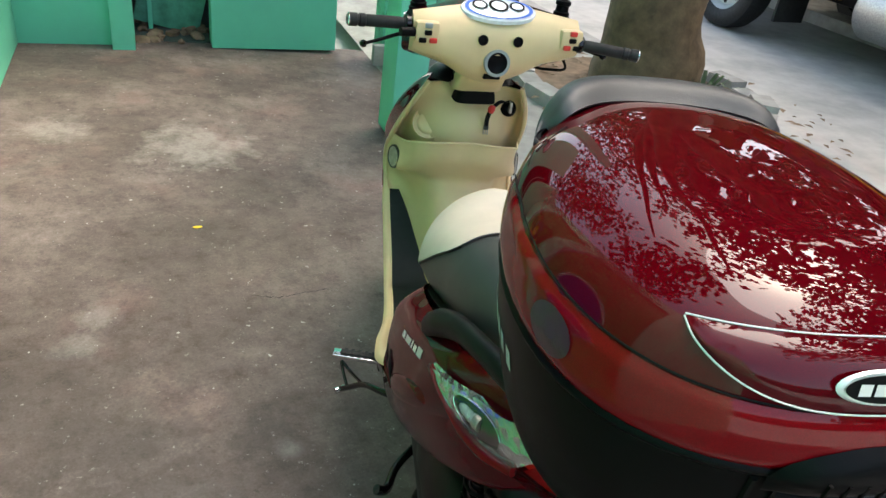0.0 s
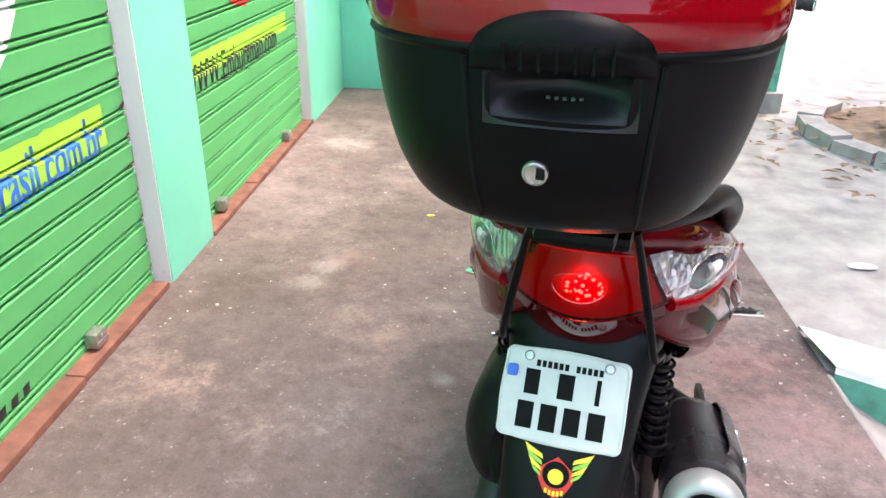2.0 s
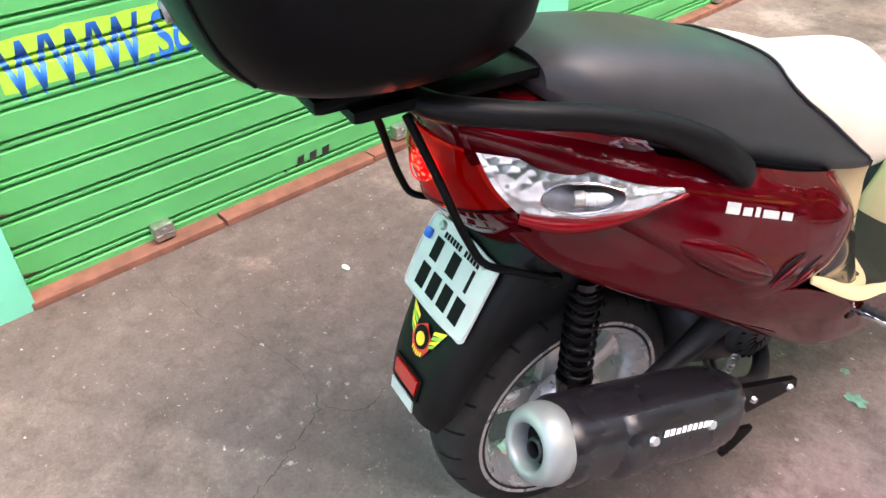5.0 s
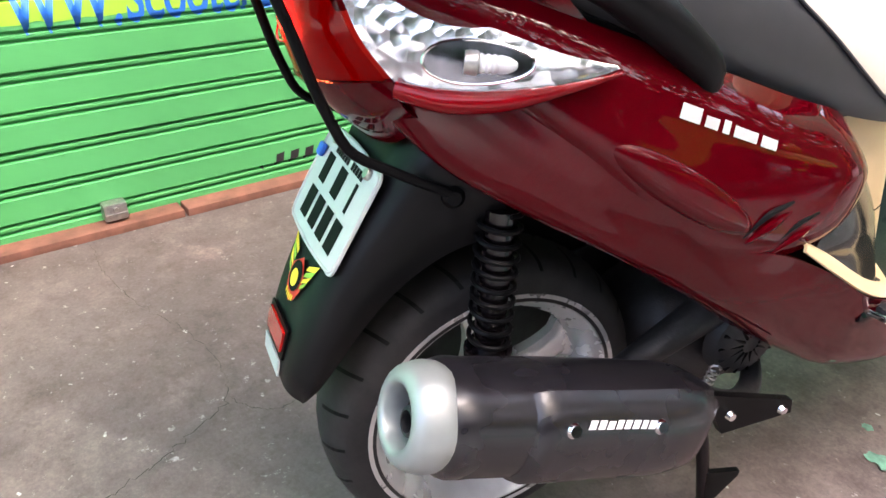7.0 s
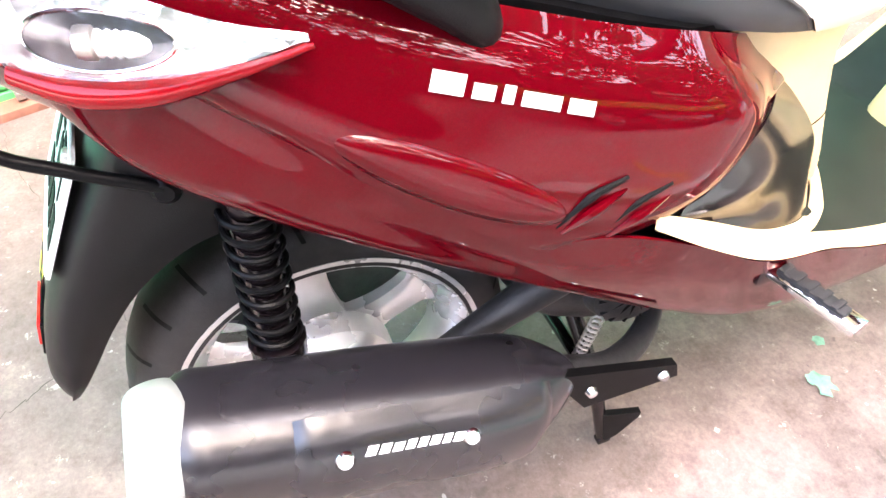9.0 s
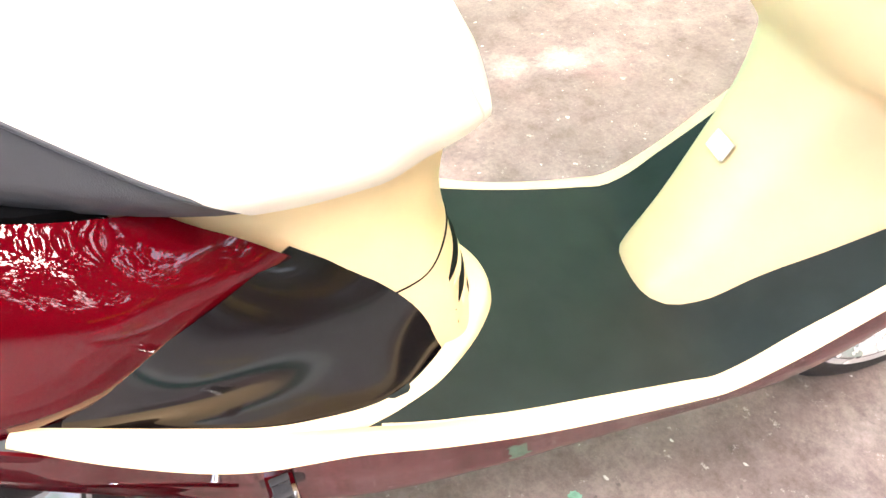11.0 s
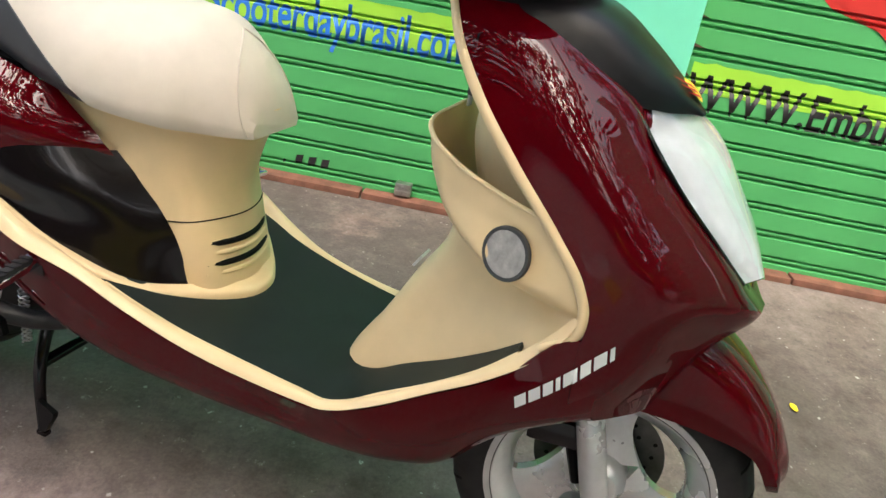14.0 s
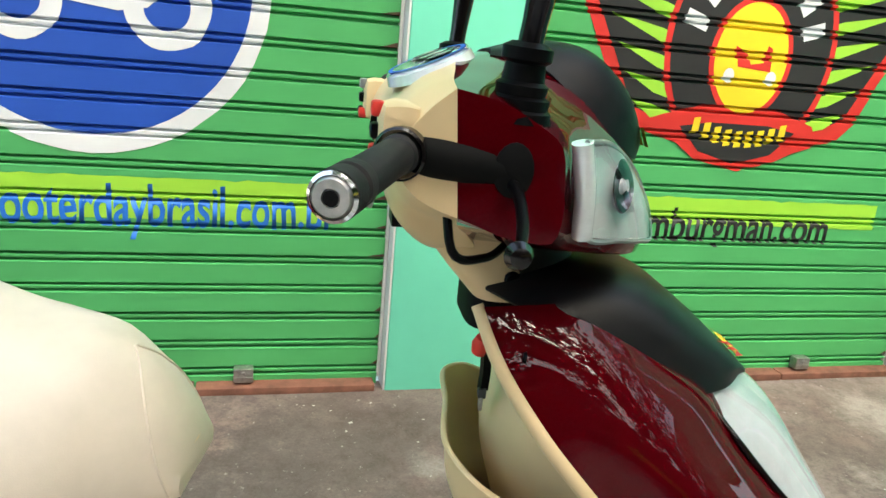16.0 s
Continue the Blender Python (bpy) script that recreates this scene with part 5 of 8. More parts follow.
# -- upper tail side panels --
def tail_panel():
    r0 = [(0.055, -0.035, 0.905), (0.117, 0.06, 0.885), (0.168, 0.2, 0.838), (0.183, 0.35, 0.785), (0.187, 0.48, 0.738), (0.181, 0.565, 0.710), (0.152, 0.628, 0.680)]
    r1 = [(0.062, -0.036, 0.89), (0.131, 0.06, 0.868), (0.186, 0.2, 0.815), (0.212, 0.35, 0.757), (0.219, 0.48, 0.708), (0.206, 0.578, 0.680), (0.147, 0.650, 0.656)]
    r2 = [(0.064, -0.03, 0.865), (0.137, 0.06, 0.835), (0.200, 0.2, 0.772), (0.232, 0.35, 0.702), (0.243, 0.48, 0.650), (0.226, 0.592, 0.638), (0.141, 0.680, 0.629)]
    r3 = [(0.070, -0.018, 0.838), (0.137, 0.07, 0.80), (0.194, 0.17, 0.735), (0.236, 0.29, 0.655), (0.247, 0.40, 0.578), (0.240, 0.54, 0.574), (0.135, 0.713, 0.594)]
    r4 = [(0.065, -0.012, 0.832), (0.132, 0.075, 0.79), (0.189, 0.17, 0.727), (0.228, 0.27, 0.652), (0.243, 0.385, 0.571), (0.235, 0.54, 0.566), (0.129, 0.715, 0.586)]
    return skin(bmesh.new(), [r0, r1, r2, r3, r4], 50, 24, thick=0.003)


both("tail_inner", lambda: skin(bmesh.new(), [[(0.085, 0.02, 0.84), (0.130, 0.10, 0.80), (0.168, 0.20, 0.755), (0.195, 0.30, 0.69), (0.205, 0.42, 0.63)], [(0.082, 0.03, 0.77), (0.126, 0.10, 0.73), (0.163, 0.20, 0.67), (0.190, 0.30, 0.60), (0.200, 0.42, 0.54)]], 14, 5, thick=0.003), "matte_black")
tails = both("tail_panel", tail_panel, "red", label="glossy burgundy tail side panel")
# pressed bulge below the model mark
for i_, sx in enumerate((1, -1)):
    bm = bmesh.new()
    e1, e2 = Vector((0, 0.85, -0.53)), Vector((0, 0.53, 0.85))
    rings = [[bm.verts.new(Vector((sx * 0.30, 0.305, 0.667)) + e1 * 0.106 * r_ * math.cos(a) + e2 * 0.024 * r_ * math.sin(a)) for a in [2 * math.pi * k / 36 for k in range(36)]] for r_ in (1.0, 0.94, 0.85, 0.7, 0.5, 0.25)]
    for r0, r1 in zip(rings, rings[1:]):
        for k in range(36):
            bm.faces.new((r0[k], r0[(k + 1) % 36], r1[(k + 1) % 36], r1[k]))
    bm.faces.new(rings[-1])
    stick(bm, tails[i_], (-sx, 0, 0), 0.0)
    for r, lf in zip(rings, (-0.001, 0.002, 0.0045, 0.0062, 0.0070, 0.0072)):
        for v in r:
            v.co += Vector((sx * 0.9, 0, 0.35)) * lf
    part("pressed_bulge", bm, "red", scooter)
# pressed vents
for k in range(2):
    def vent(k=k):
        y0, z0 = 0.385 + 0.047 * k, 0.603 - 0.022 * k
        return T([(0.249, y0, z0), (0.2515, y0 + 0.03, z0 + 0.026), (0.249, y0 + 0.065, z0 + 0.034)], [0.001, 0.004, 0.002], 8)
    both("vent_slot", vent, "ink")
    def vent2(k=k):
        y0, z0 = 0.390 + 0.047 * k, 0.595 - 0.022 * k
        return T([(0.2485, y0, z0), (0.253, y0 + 0.032, z0 + 0.021), (0.249, y0 + 0.06, z0 + 0.03)], [0.002, 0.006, 0.002], 8)
    both("vent_blade", vent2, "red")
# model and maker's names as plain bars, both sides
def marks(sx, name, p0, p1, up, nrm, cells, h, slant, mat, label, on):
    for bm in side_bars(p0, p1, up, nrm, cells, h, slant):
        if sx < 0:
            flip(bm)
        stick(bm, on, (-sx * nrm[0], -nrm[1], -nrm[2]))
        part(name, bm, mat, scooter, label, smooth=False)


for i_, sx in enumerate((1, -1)):
    marks(sx, "model_mark", (0.236, 0.289, 0.752), (0.236, 0.418, 0.698), (0, 0.0, 1), (1, 0, 0.3), [(1.1, 1.1), (0.75, 0.8), (0.4, 0.95), (1.4, 0.8), (1.0, 0.8)], 0.0165, 0.35, "decal_silver", "silver lettering bar", tails[i_])
    marks(sx, "maker_mark", (0.22, 1.414, 0.437), (0.22, 1.518, 0.550), (0, -0.35, 0.95), (1, 0.1, 0), [(1.1, 1.0), (1.1, 1.0), (0.9, 1.0), (0.4, 1.0), (1.2, 1.0), (0.9, 1.0), (1.1, 1.0), (0.4, 1.0)], 0.0190, 0.2, "white_mark", "white lettering bar", [lowers[i_], aprons[i_]])


def dark_panel():
    r0 = [(0.240, 0.525, 0.566), (0.230, 0.575, 0.592), (0.192, 0.645, 0.602), (0.126, 0.714, 0.598)]
    r1 = [(0.242, 0.52, 0.555), (0.226, 0.612, 0.548), (0.188, 0.688, 0.546), (0.1195, 0.766, 0.545)]
    r2 = [(0.238, 0.545, 0.54), (0.212, 0.650, 0.50), (0.172, 0.738, 0.482), (0.1135, 0.816, 0.474)]
    r3 = [(0.236, 0.56, 0.530), (0.209, 0.688, 0.455), (0.162, 0.786, 0.409), (0.106, 0.840, 0.390)]
    return skin(bmesh.new(), [r0, r1, r2, r3], 24, 22, thick=0.003)


both("dark_side_panel", dark_panel, "gloss_black", label="dark glossy inset side panel")


def cowl():
    rows = []
    for z, p in ((0.69, [(0.140, 0.58), (0.142, 0.66), (0.130, 0.81), (0.062, 0.900), (0, 0.915)]),
                 (0.62, [(0.134, 0.62), (0.127, 0.676), (0.112, 0.800), (0.052, 0.868), (0, 0.884)]),
                 (0.55, [(0.131, 0.70), (0.122, 0.757), (0.105, 0.816), (0.050, 0.855), (0, 0.868)]),
                 (0.49, [(0.122, 0.74), (0.1145, 0.800), (0.100, 0.836), (0.055, 0.862), (0, 0.873)]),
                 (0.43, [(0.115, 0.78), (0.108, 0.836), (0.095, 0.857), (0.052, 0.873), (0, 0.881)]),
                 (0.375, [(0.108, 0.81), (0.102, 0.855), (0.090, 0.870), (0.050, 0.884), (0, 0.889)]),
                 (0.345, [(0.108, 0.81), (0.102, 0.856), (0.090, 0.872), (0.050, 0.886), (0, 0.891)])):
        rows.append(sym([(x, y, z) for x, y in p]))
    return skin(bmesh.new(), rows, 45, 40, thick=0.003)


part("seat_cowl", cowl(), "beige", scooter, "beige cowl under the seat with slots")
def flange():
    a_ = [(0.236, 0.562, 0.531), (0.209, 0.692, 0.454), (0.162, 0.788, 0.408), (0.108, 0.842, 0.399), (0.064, 0.870, 0.391), (0.028, 0.888, 0.388), (0, 0.891, 0.387)]
    b_ = [(0.242, 0.580, 0.521), (0.218, 0.712, 0.442), (0.173, 0.804, 0.402), (0.118, 0.856, 0.388), (0.072, 0.890, 0.381), (0.030, 0.911, 0.378), (0, 0.915, 0.378)]
    c_ = [(x + 0.001, y + 0.003, z - 0.016) for x, y, z in b_]
    return skin(bmesh.new(), [sym(a_), sym(b_), sym(c_)], 61, 9, thick=0.002)


part("cowl_flange", flange(), "beige", scooter, "beige flange round the floor mat")
part("seat_slot", T([(0.052, 0.897, 0.660), (0.098, 0.860, 0.659)], 0.006, 8), "ink", scooter)
part("panel_gap", T(sym([(0.1268, 0.722, 0.499), (0.1165, 0.792, 0.500), (0.1018, 0.8305, 0.503), (0.0555, 0.8603, 0.505), (0, 0.8718, 0.505)]), 0.0011, 6, 40), "ink", scooter)
for k, z_ in enumerate((0.463, 0.428)):
    part("cowl_slot", T(sym([(0.088, 0.846 + 0.010 * k, z_ + 0.002), (0.054, 0.8655 + 0.006 * k, z_), (0, 0.876 + 0.005 * k, z_ - 0.001)]), 0.0055, 8, 30), "ink", scooter)
    part("slot_rib", T(sym([(0.092, 0.847 + 0.011 * k, z_ - 0.014), (0.054, 0.869 + 0.005 * k, z_ - 0.016), (0, 0.879 + 0.005 * k, z_ - 0.017)]), 0.0048, 8, 30), "beige", scooter)

# -- seat --
ST = [(0.085, 0.075, 0.955, 0.915), (0.12, 0.115, 0.968, 0.895), (0.2, 0.14, 0.962, 0.855), (0.34, 0.16, 0.932, 0.80), (0.47, 0.168, 0.888, 0.75), (0.57, 0.174, 0.860, 0.712), (0.69, 0.176, 0.823, 0.682), (0.80, 0.150, 0.818, 0.668), (0.845, 0.118, 0.797, 0.664), (0.888, 0.088, 0.752, 0.661), (0.916, 0.062, 0.692, 0.660)]


def interp_s(s, col):
    ys = [r[0] for r in ST]
    k = max(0, min(len(ys) - 2, sum(1 for y in ys if y <= s) - 1))
    def m(i):
        a, b_ = max(0, i - 1), min(len(ys) - 1, i + 1)
        return (ST[b_][col] - ST[a][col]) / (ys[b_] - ys[a])
    h = ys[k + 1] - ys[k]
    t = (s - ys[k]) / h
    return ST[k][col] * (2 * t ** 3 - 3 * t * t + 1) + m(k) * h * (t ** 3 - 2 * t * t + t) + ST[k + 1][col] * (-2 * t ** 3 + 3 * t * t) + m(k + 1) * h * (t ** 3 - t * t)


def seat_point(s, f, grow=0.0):
    """f from -1 (bottom right) over 0 (crown) to 1 (bottom left)."""
    w, zt, zb = interp_s(s, 1) + grow, interp_s(s, 2) + grow, interp_s(s, 3)
    a = math.pi / 2 * (1 - abs(f))
    k = min(1.0, max(0.0, (s - 0.45) / 0.3))
    q = min(1.0, max(0.0, (s - 0.72) / 0.13))
    x = w * (math.cos(a) ** (0.55 + 0.2 * k + 0.5 * q)) * (-1 if f > 0 else 1)
    z = zb + (zt - zb) * (math.sin(a) ** (0.75 + 0.27 * k))
    if abs(f) > 0.97:
        x *= 0.94
        z -= 0.008
    return (x, s, z)


def s_split(f):
    return float(np.interp(abs(f), [0, 0.2, 0.4, 0.5, 0.6, 0.8, 1.0], [0.492, 0.487, 0.476, 0.482, 0.505, 0.597, 0.698]))


def seat_half(front):
    bm = bmesh.new()
    nf, ns = 49, 26
    vs = []
    for i in range(ns):
        row = []
        for j in range(nf):
            f = -1 + 2 * j / (nf - 1)
            sb = s_split(f)
            t = i / (ns - 1)
            s = sb + (0.914 - sb) * t if front else 0.085 + (sb - 0.085) * t
            row.append(bm.verts.new(seat_point(s, f, 0.003 if front else 0)))
        vs.append(row)
    for i in range(ns - 1):
        for j in range(nf - 1):
            bm.faces.new((vs[i][j], vs[i][j + 1], vs[i + 1][j + 1], vs[i + 1][j]))
    bm.faces.new(vs[-1] if front else vs[0])
    for row in zip(vs, vs[1:]):
        bm.faces.new((row[0][0], row[1][0], row[1][-1], row[0][-1]))
    return bm


seat = part("seat", seat_half(False), "seat_black", scooter, "two-tone seat, black vinyl rear")
part("seat_front", seat_half(True), "seat_beige", seat, "cream vinyl front of the seat")
part("seat_seam", T([seat_point(0.906 - 0.062 * (1 - abs(f)) ** 1.3, f, 0.0036) for f in [-0.98 + 1.96 * i / 24 for i in range(25)]], 0.0018, 6, 60), "seat_beige", seat)
part("seat_piping", T([seat_point(s_split(f), f, 0.003) for f in [-0.98 + 1.96 * i / 40 for i in range(41)]], 0.002, 6, 90), "seat_black", seat)
part("seat_base", skin(bmesh.new(), [[(w_, y, z), (0, y, z), (-w_, y, z)] for y, z, w_ in ((0.10, 0.885, 0.12), (0.2, 0.845, 0.15), (0.4, 0.768, 0.17), (0.58, 0.705, 0.168), (0.64, 0.69, 0.14), (0.8, 0.668, 0.10))], 8, 12, thick=0.01), "black", seat)

# -- grab rail, rack, tail --
GR = [(0.0, -0.085, 0.935), (0.07, -0.07, 0.935), (0.125, -0.01, 0.932), (0.160, 0.10, 0.912), (0.182, 0.22, 0.868), (0.196, 0.30, 0.815), (0.194, 0.335, 0.782), (0.185, 0.34, 0.762)]
def rail():
    bm = tube(bmesh.new(), sym(list(reversed(GR))), [0.02, 0.024, 0.018, 0.017, 0.017, 0.017, 0.017, 0.017, 0.018, 0.024, 0.02], 14, 90)
    return bm


part("grab_rail", rail(), "matte_black", scooter, "black passenger grab rail")
part("tail_top", skin(bmesh.new(), [sym([(0.058, -0.032, 0.903), (0.03, -0.046, 0.91), (0, -0.050, 0.912)]), sym([(0.119, 0.062, 0.884), (0.06, 0.05, 0.905), (0, 0.05, 0.908)]), sym([(0.168, 0.2, 0.838), (0.08, 0.18, 0.89), (0, 0.18, 0.9)])], 20, 14, thick=0.004), "red", scooter, "burgundy tail top cover")
rack = part("rack_plate", box(bmesh.new(), (-0.06, -0.17, 0.930), (0.06, 0.09, 0.948), 0.008), "black", scooter, "black case carrier plate")
part("rack_clamp", box(bmesh.new(), (-0.045, -0.21, 0.944), (0.045, -0.10, 0.965), 0.01), "black", rack)
for sx in (1, -1):
    part("rack_stay", T([(sx * 0.062, -0.105, 0.93), (sx * 0.082, -0.075, 0.84), (sx * 0.100, -0.045, 0.75), (sx * 0.106, -0.028, 0.715), (sx * 0.113, 0.02, 0.685), (sx * 0.120, 0.085, 0.652)], 0.0058, 10), "black", rack, "black tubular rack stay")
    part("stay_bolt", L([(0, 0.014), (0.008, 0.014), (0.013, 0.009), (0.014, 0)], axis((sx * 0.112, 0.086, 0.648), (sx, -0.2, 0.1)), 16), "black", rack)


# tail lamp: red middle, clear corners
def lamp_patch(c, g, nu=24, nv=14):
    rows = []
    for row in c:
        rows.append([(x + (g if x > 0.05 else -g if x < -0.05 else 0) * min(1, abs(x) / 0.1), y - g, z) for x, y, z in row])
    return skin(bmesh.new(), rows, nu, nv)


CEN = [sym([(0.077, -0.024, 0.866), (0.050, -0.044, 0.871), (0.025, -0.052, 0.873), (0, -0.055, 0.874)]), sym([(0.093, -0.010, 0.825), (0.06, -0.042, 0.826), (0.03, -0.055, 0.827), (0, -0.060, 0.827)]), sym([(0.110, 0.018, 0.782), (0.07, -0.020, 0.775), (0.035, -0.039, 0.771), (0, -0.046, 0.770)])]
part("lamp_brow", skin(bmesh.new(), [CEN[0], sym([(0.068, -0.029, 0.885), (0.035, -0.050, 0.893), (0, -0.055, 0.895)]), sym([(0.056, -0.030, 0.904), (0.03, -0.044, 0.911), (0, -0.048, 0.913)])], 24, 8, thick=0.003), "red", scooter)
lampb = part("tail_lamp", lamp_patch(CEN, -0.006), "lit_soft", scooter, "glowing red tail lamp")
part("tail_lens", lamp_patch(CEN, 0.006), "red_glass", lampb, "red ribbed lens")
rr_ = [(-0.002 + 0.036 * math.cos(a), -0.0665 + 0.010 * math.cos(a) ** 2, 0.824 + 0.021 * math.sin(a)) for a in [2 * math.pi * i / 24 for i in range(25)]]
part("lamp_ring", T(rr_, 0.0012, 6, 60), "redlens", lampb)
rl = random.Random(3)
for k in range(26):
    a, q = rl.uniform(0, 6.283), rl.uniform(0.0, 1.0) ** 0.6
    x_, z_ = 0.004 + 0.026 * q * math.cos(a), 0.825 + 0.020 * q * math.sin(a)
    r_ = rl.uniform(0.0013, 0.0030)
    part("lamp_bulb", L([(0, r_ * 0.6), (r_ * 0.8, r_ * 0.3), (r_, 0)], axis((x_, -0.0605 + 6 * x_ * x_, z_), (0, -1, 0.1)), 8), "lit", lampb, "lit bulb facet")
both("lamp_rim", lambda: T([(0.211, 0.216, 0.797), (0.197, 0.157, 0.783), (0.173, 0.10, 0.771), (0.146, 0.056, 0.769), (0.118, 0.020, 0.776)], [0.002, 0.006, 0.011, 0.013, 0.010], 10), "band", lampb, "red lower edge of the lamp")
SIDE = [[(0.080, -0.022, 0.866), (0.116, 0.035, 0.855), (0.156, 0.10, 0.838), (0.189, 0.165, 0.815), (0.206, 0.214, 0.804)],
        [(0.096, -0.008, 0.825), (0.133, 0.043, 0.817), (0.168, 0.10, 0.808), (0.194, 0.16, 0.803), (0.208, 0.214, 0.802)],
        [(0.113, 0.020, 0.784), (0.143, 0.058, 0.777), (0.172, 0.105, 0.779), (0.196, 0.16, 0.790), (0.209, 0.214, 0.800)]]
def side_lamp(g):
    return skin(bmesh.new(), [[(x + g, y - g * 0.3, z) for x, y, z in r] for r in SIDE], 22, 12)


bowls = both("indicator_bowl", lambda: side_lamp(0.001), "bowl", lampb, "silver indicator reflector")
both("indicator_lens", lambda: side_lamp(0.012), "clear", lampb, "clear indicator lens")
for sx in (1, -1):
    side = bowls[0 if sx > 0 else 1]
    bm = bmesh.new()
    ring = [(0, 0.088 + 0.046 * k * math.cos(a), 0.807 + (0.019 * k - 0.004 * k * math.cos(a)) * math.sin(a)) for k in (0.0, 0.5, 1.0) for a in [2 * math.pi * q / 28 for q in range(28)]]
    vs = [bm.verts.new((sx * 0.3 + x, y, z)) for x, y, z in ring]
    for r_ in range(2):
        for q in range(28):
            bm.faces.new((vs[28 * r_ + q], vs[28 * r_ + (q + 1) % 28], vs[28 * r_ + 28 + (q + 1) % 28], vs[28 * r_ + 28 + q]))
    weld(bm)
    part("reflector_hollow", stick(bm, side, (-sx, 0, 0), 0.0015), "dark_chrome", lampb, "dark chrome reflector hollow")
    rim = bmesh.new()
    for q in range(40):
        a = 2 * math.pi * q / 40
        rim.verts.new((sx * 0.3, 0.088 + 0.046 * math.cos(a), 0.807 + (0.019 - 0.004 * math.cos(a)) * math.sin(a)))
    stick(rim, side, (-sx, 0, 0), 0.002)
    pts = [tuple(v.co) for v in rim.verts]
    rim.free()
    part("reflector_edge", T(pts + pts[:1], 0.0016, 6, 80), "chrome", lampb)
    bd = Vector((sx * 0.40, 0.90, -0.06)).normalized()
    part("bulb_seat", L([(0, 0.0), (0.0105, 0.0), (0.0115, 0.004), (0.0115, 0.012), (0.009, 0.014)], axis((sx * 0.158, 0.074, 0.808), bd), 18), "steel", lampb)
    part("indicator_bulb", L([(0.0085, 0.012), (0.0095, 0.016), (0.0080, 0.019), (0.0095, 0.022), (0.0080, 0.025), (0.0095, 0.028), (0.0080, 0.031), (0.0090, 0.034), (0.0075, 0.042), (0.004, 0.049), (0, 0.051)], axis((sx * 0.158, 0.074, 0.808), bd), 18), "gauge", lampb, "ribbed clear bulb")
part("tail_under", skin(bmesh.new(), [sym([(0.116, 0.018, 0.785), (0.06, -0.030, 0.773), (0, -0.050, 0.768)]), sym([(0.112, 0.030, 0.757), (0.06, -0.004, 0.742), (0, -0.022, 0.736)]), sym([(0.112, 0.06, 0.735), (0.06, 0.035, 0.70), (0, 0.02, 0.695)])], 24, 12, thick=0.003), "red", scooter, "burgundy panel below the tail lamp")

# -- rear mudguard and plate --
def mudguard():
    rows = []
    for y, z, w, yi, zi in ((0.10, 0.745, 0.125, 0.16, 0.60), (0.055, 0.70, 0.118, 0.139, 0.588), (0.022, 0.645, 0.108, 0.085, 0.568), (-0.018, 0.585, 0.100, 0.03, 0.530), (-0.055, 0.52, 0.095, -0.012, 0.484), (-0.085, 0.45, 0.09, -0.048, 0.432), (-0.098, 0.405, 0.085, -0.072, 0.398), (-0.100, 0.378, 0.075, -0.085, 0.378)):
        rows.append(sym([(w * 0.96, yi, zi), (w, (y + yi) / 2 + 0.0, (z + zi) / 2), (w * 0.93, y + 0.008, z - 0.003), (w * 0.8, y, z), (0, y - 0.006, z)]))
    return skin(bmesh.new(), rows, 37, 40, thick=0.004)


mud = part("rear_mudguard", mudguard(), "matte_black", scooter, "black rear mudguard")
PM = Matrix.Translation((-0.012, -0.014, 0.609)) @ Matrix(((1, 0, 0, 0), (0, 0.50, -0.865, 0), (0, 0.865, 0.50, 0), (0, 0, 0, 1)))
def on_plate(bm):
    bmesh.ops.transform(bm, matrix=PM, verts=bm.verts)
    return bm


def round_rect(w, h, r, n=6):
    out = []
    for cx, cy, a0 in ((w - r, h - r, 0), (-w + r, h - r, 90), (-w + r, -h + r, 180), (w - r, -h + r, 270)):
        out += [(cx + r * math.cos(radians(a0 + 90 * i / n)), cy + r * math.sin(radians(a0 + 90 * i / n))) for i in range(n + 1)]
    return out


bm = bmesh.new()
f = poly(bm, [(x, y, 0.0) for x, y in round_rect(0.0935, 0.068, 0.012)])
r = bmesh.ops.extrude_face_region(bm, geom=[f])
for g in r["geom"]:
    if isinstance(g, bmesh.types.BMVert):
        g.co.z += 0.003
pl = part("licence_plate", on_plate(bm), "white", scooter, "white licence plate with dark bars")
rim_ = [(x, y, 0.003) for x, y in round_rect(0.090, 0.0645, 0.011)]
part("plate_rim", on_plate(T(rim_ + [rim_[0]], 0.0022, 6, 120)), "white", pl)
for i, (x, y, w, h) in enumerate([(-0.060, -0.001, 0.022, 0.038), (-0.010, -0.001, 0.024, 0.038), (0.046, -0.001, 0.007, 0.038), (-0.066, -0.052, 0.025, 0.040), (-0.031, -0.052, 0.025, 0.040), (0.004, -0.052, 0.025, 0.040), (0.040, -0.052, 0.025, 0.040)]):
    part("plate_bar", on_plate(box(bmesh.new(), (x, y, 0.0032), (x + w, y + h, 0.0042), 0.0004)), "ink", pl, smooth=False)
for i in range(12):
    if i != 6:
        part("plate_strip", on_plate(box(bmesh.new(), (-0.046 + 0.0085 * i, 0.042, 0.0032), (-0.040 + 0.0085 * i, 0.052, 0.004))), "ink", pl, smooth=False)
for x in (-0.058, 0.062):
    part("plate_bolt", L([(0, 0.006), (0.006, 0.006), (0.008, 0.003), (0.008, 0.0)], PM @ Matrix.Translation((x, 0.056, 0.003)), 12), "steel", pl)
part("plate_seal", on_plate(box(bmesh.new(), (-0.088, 0.022, 0.004), (-0.072, 0.040, 0.012), 0.004)), "blue_print", pl, "blue plastic seal")
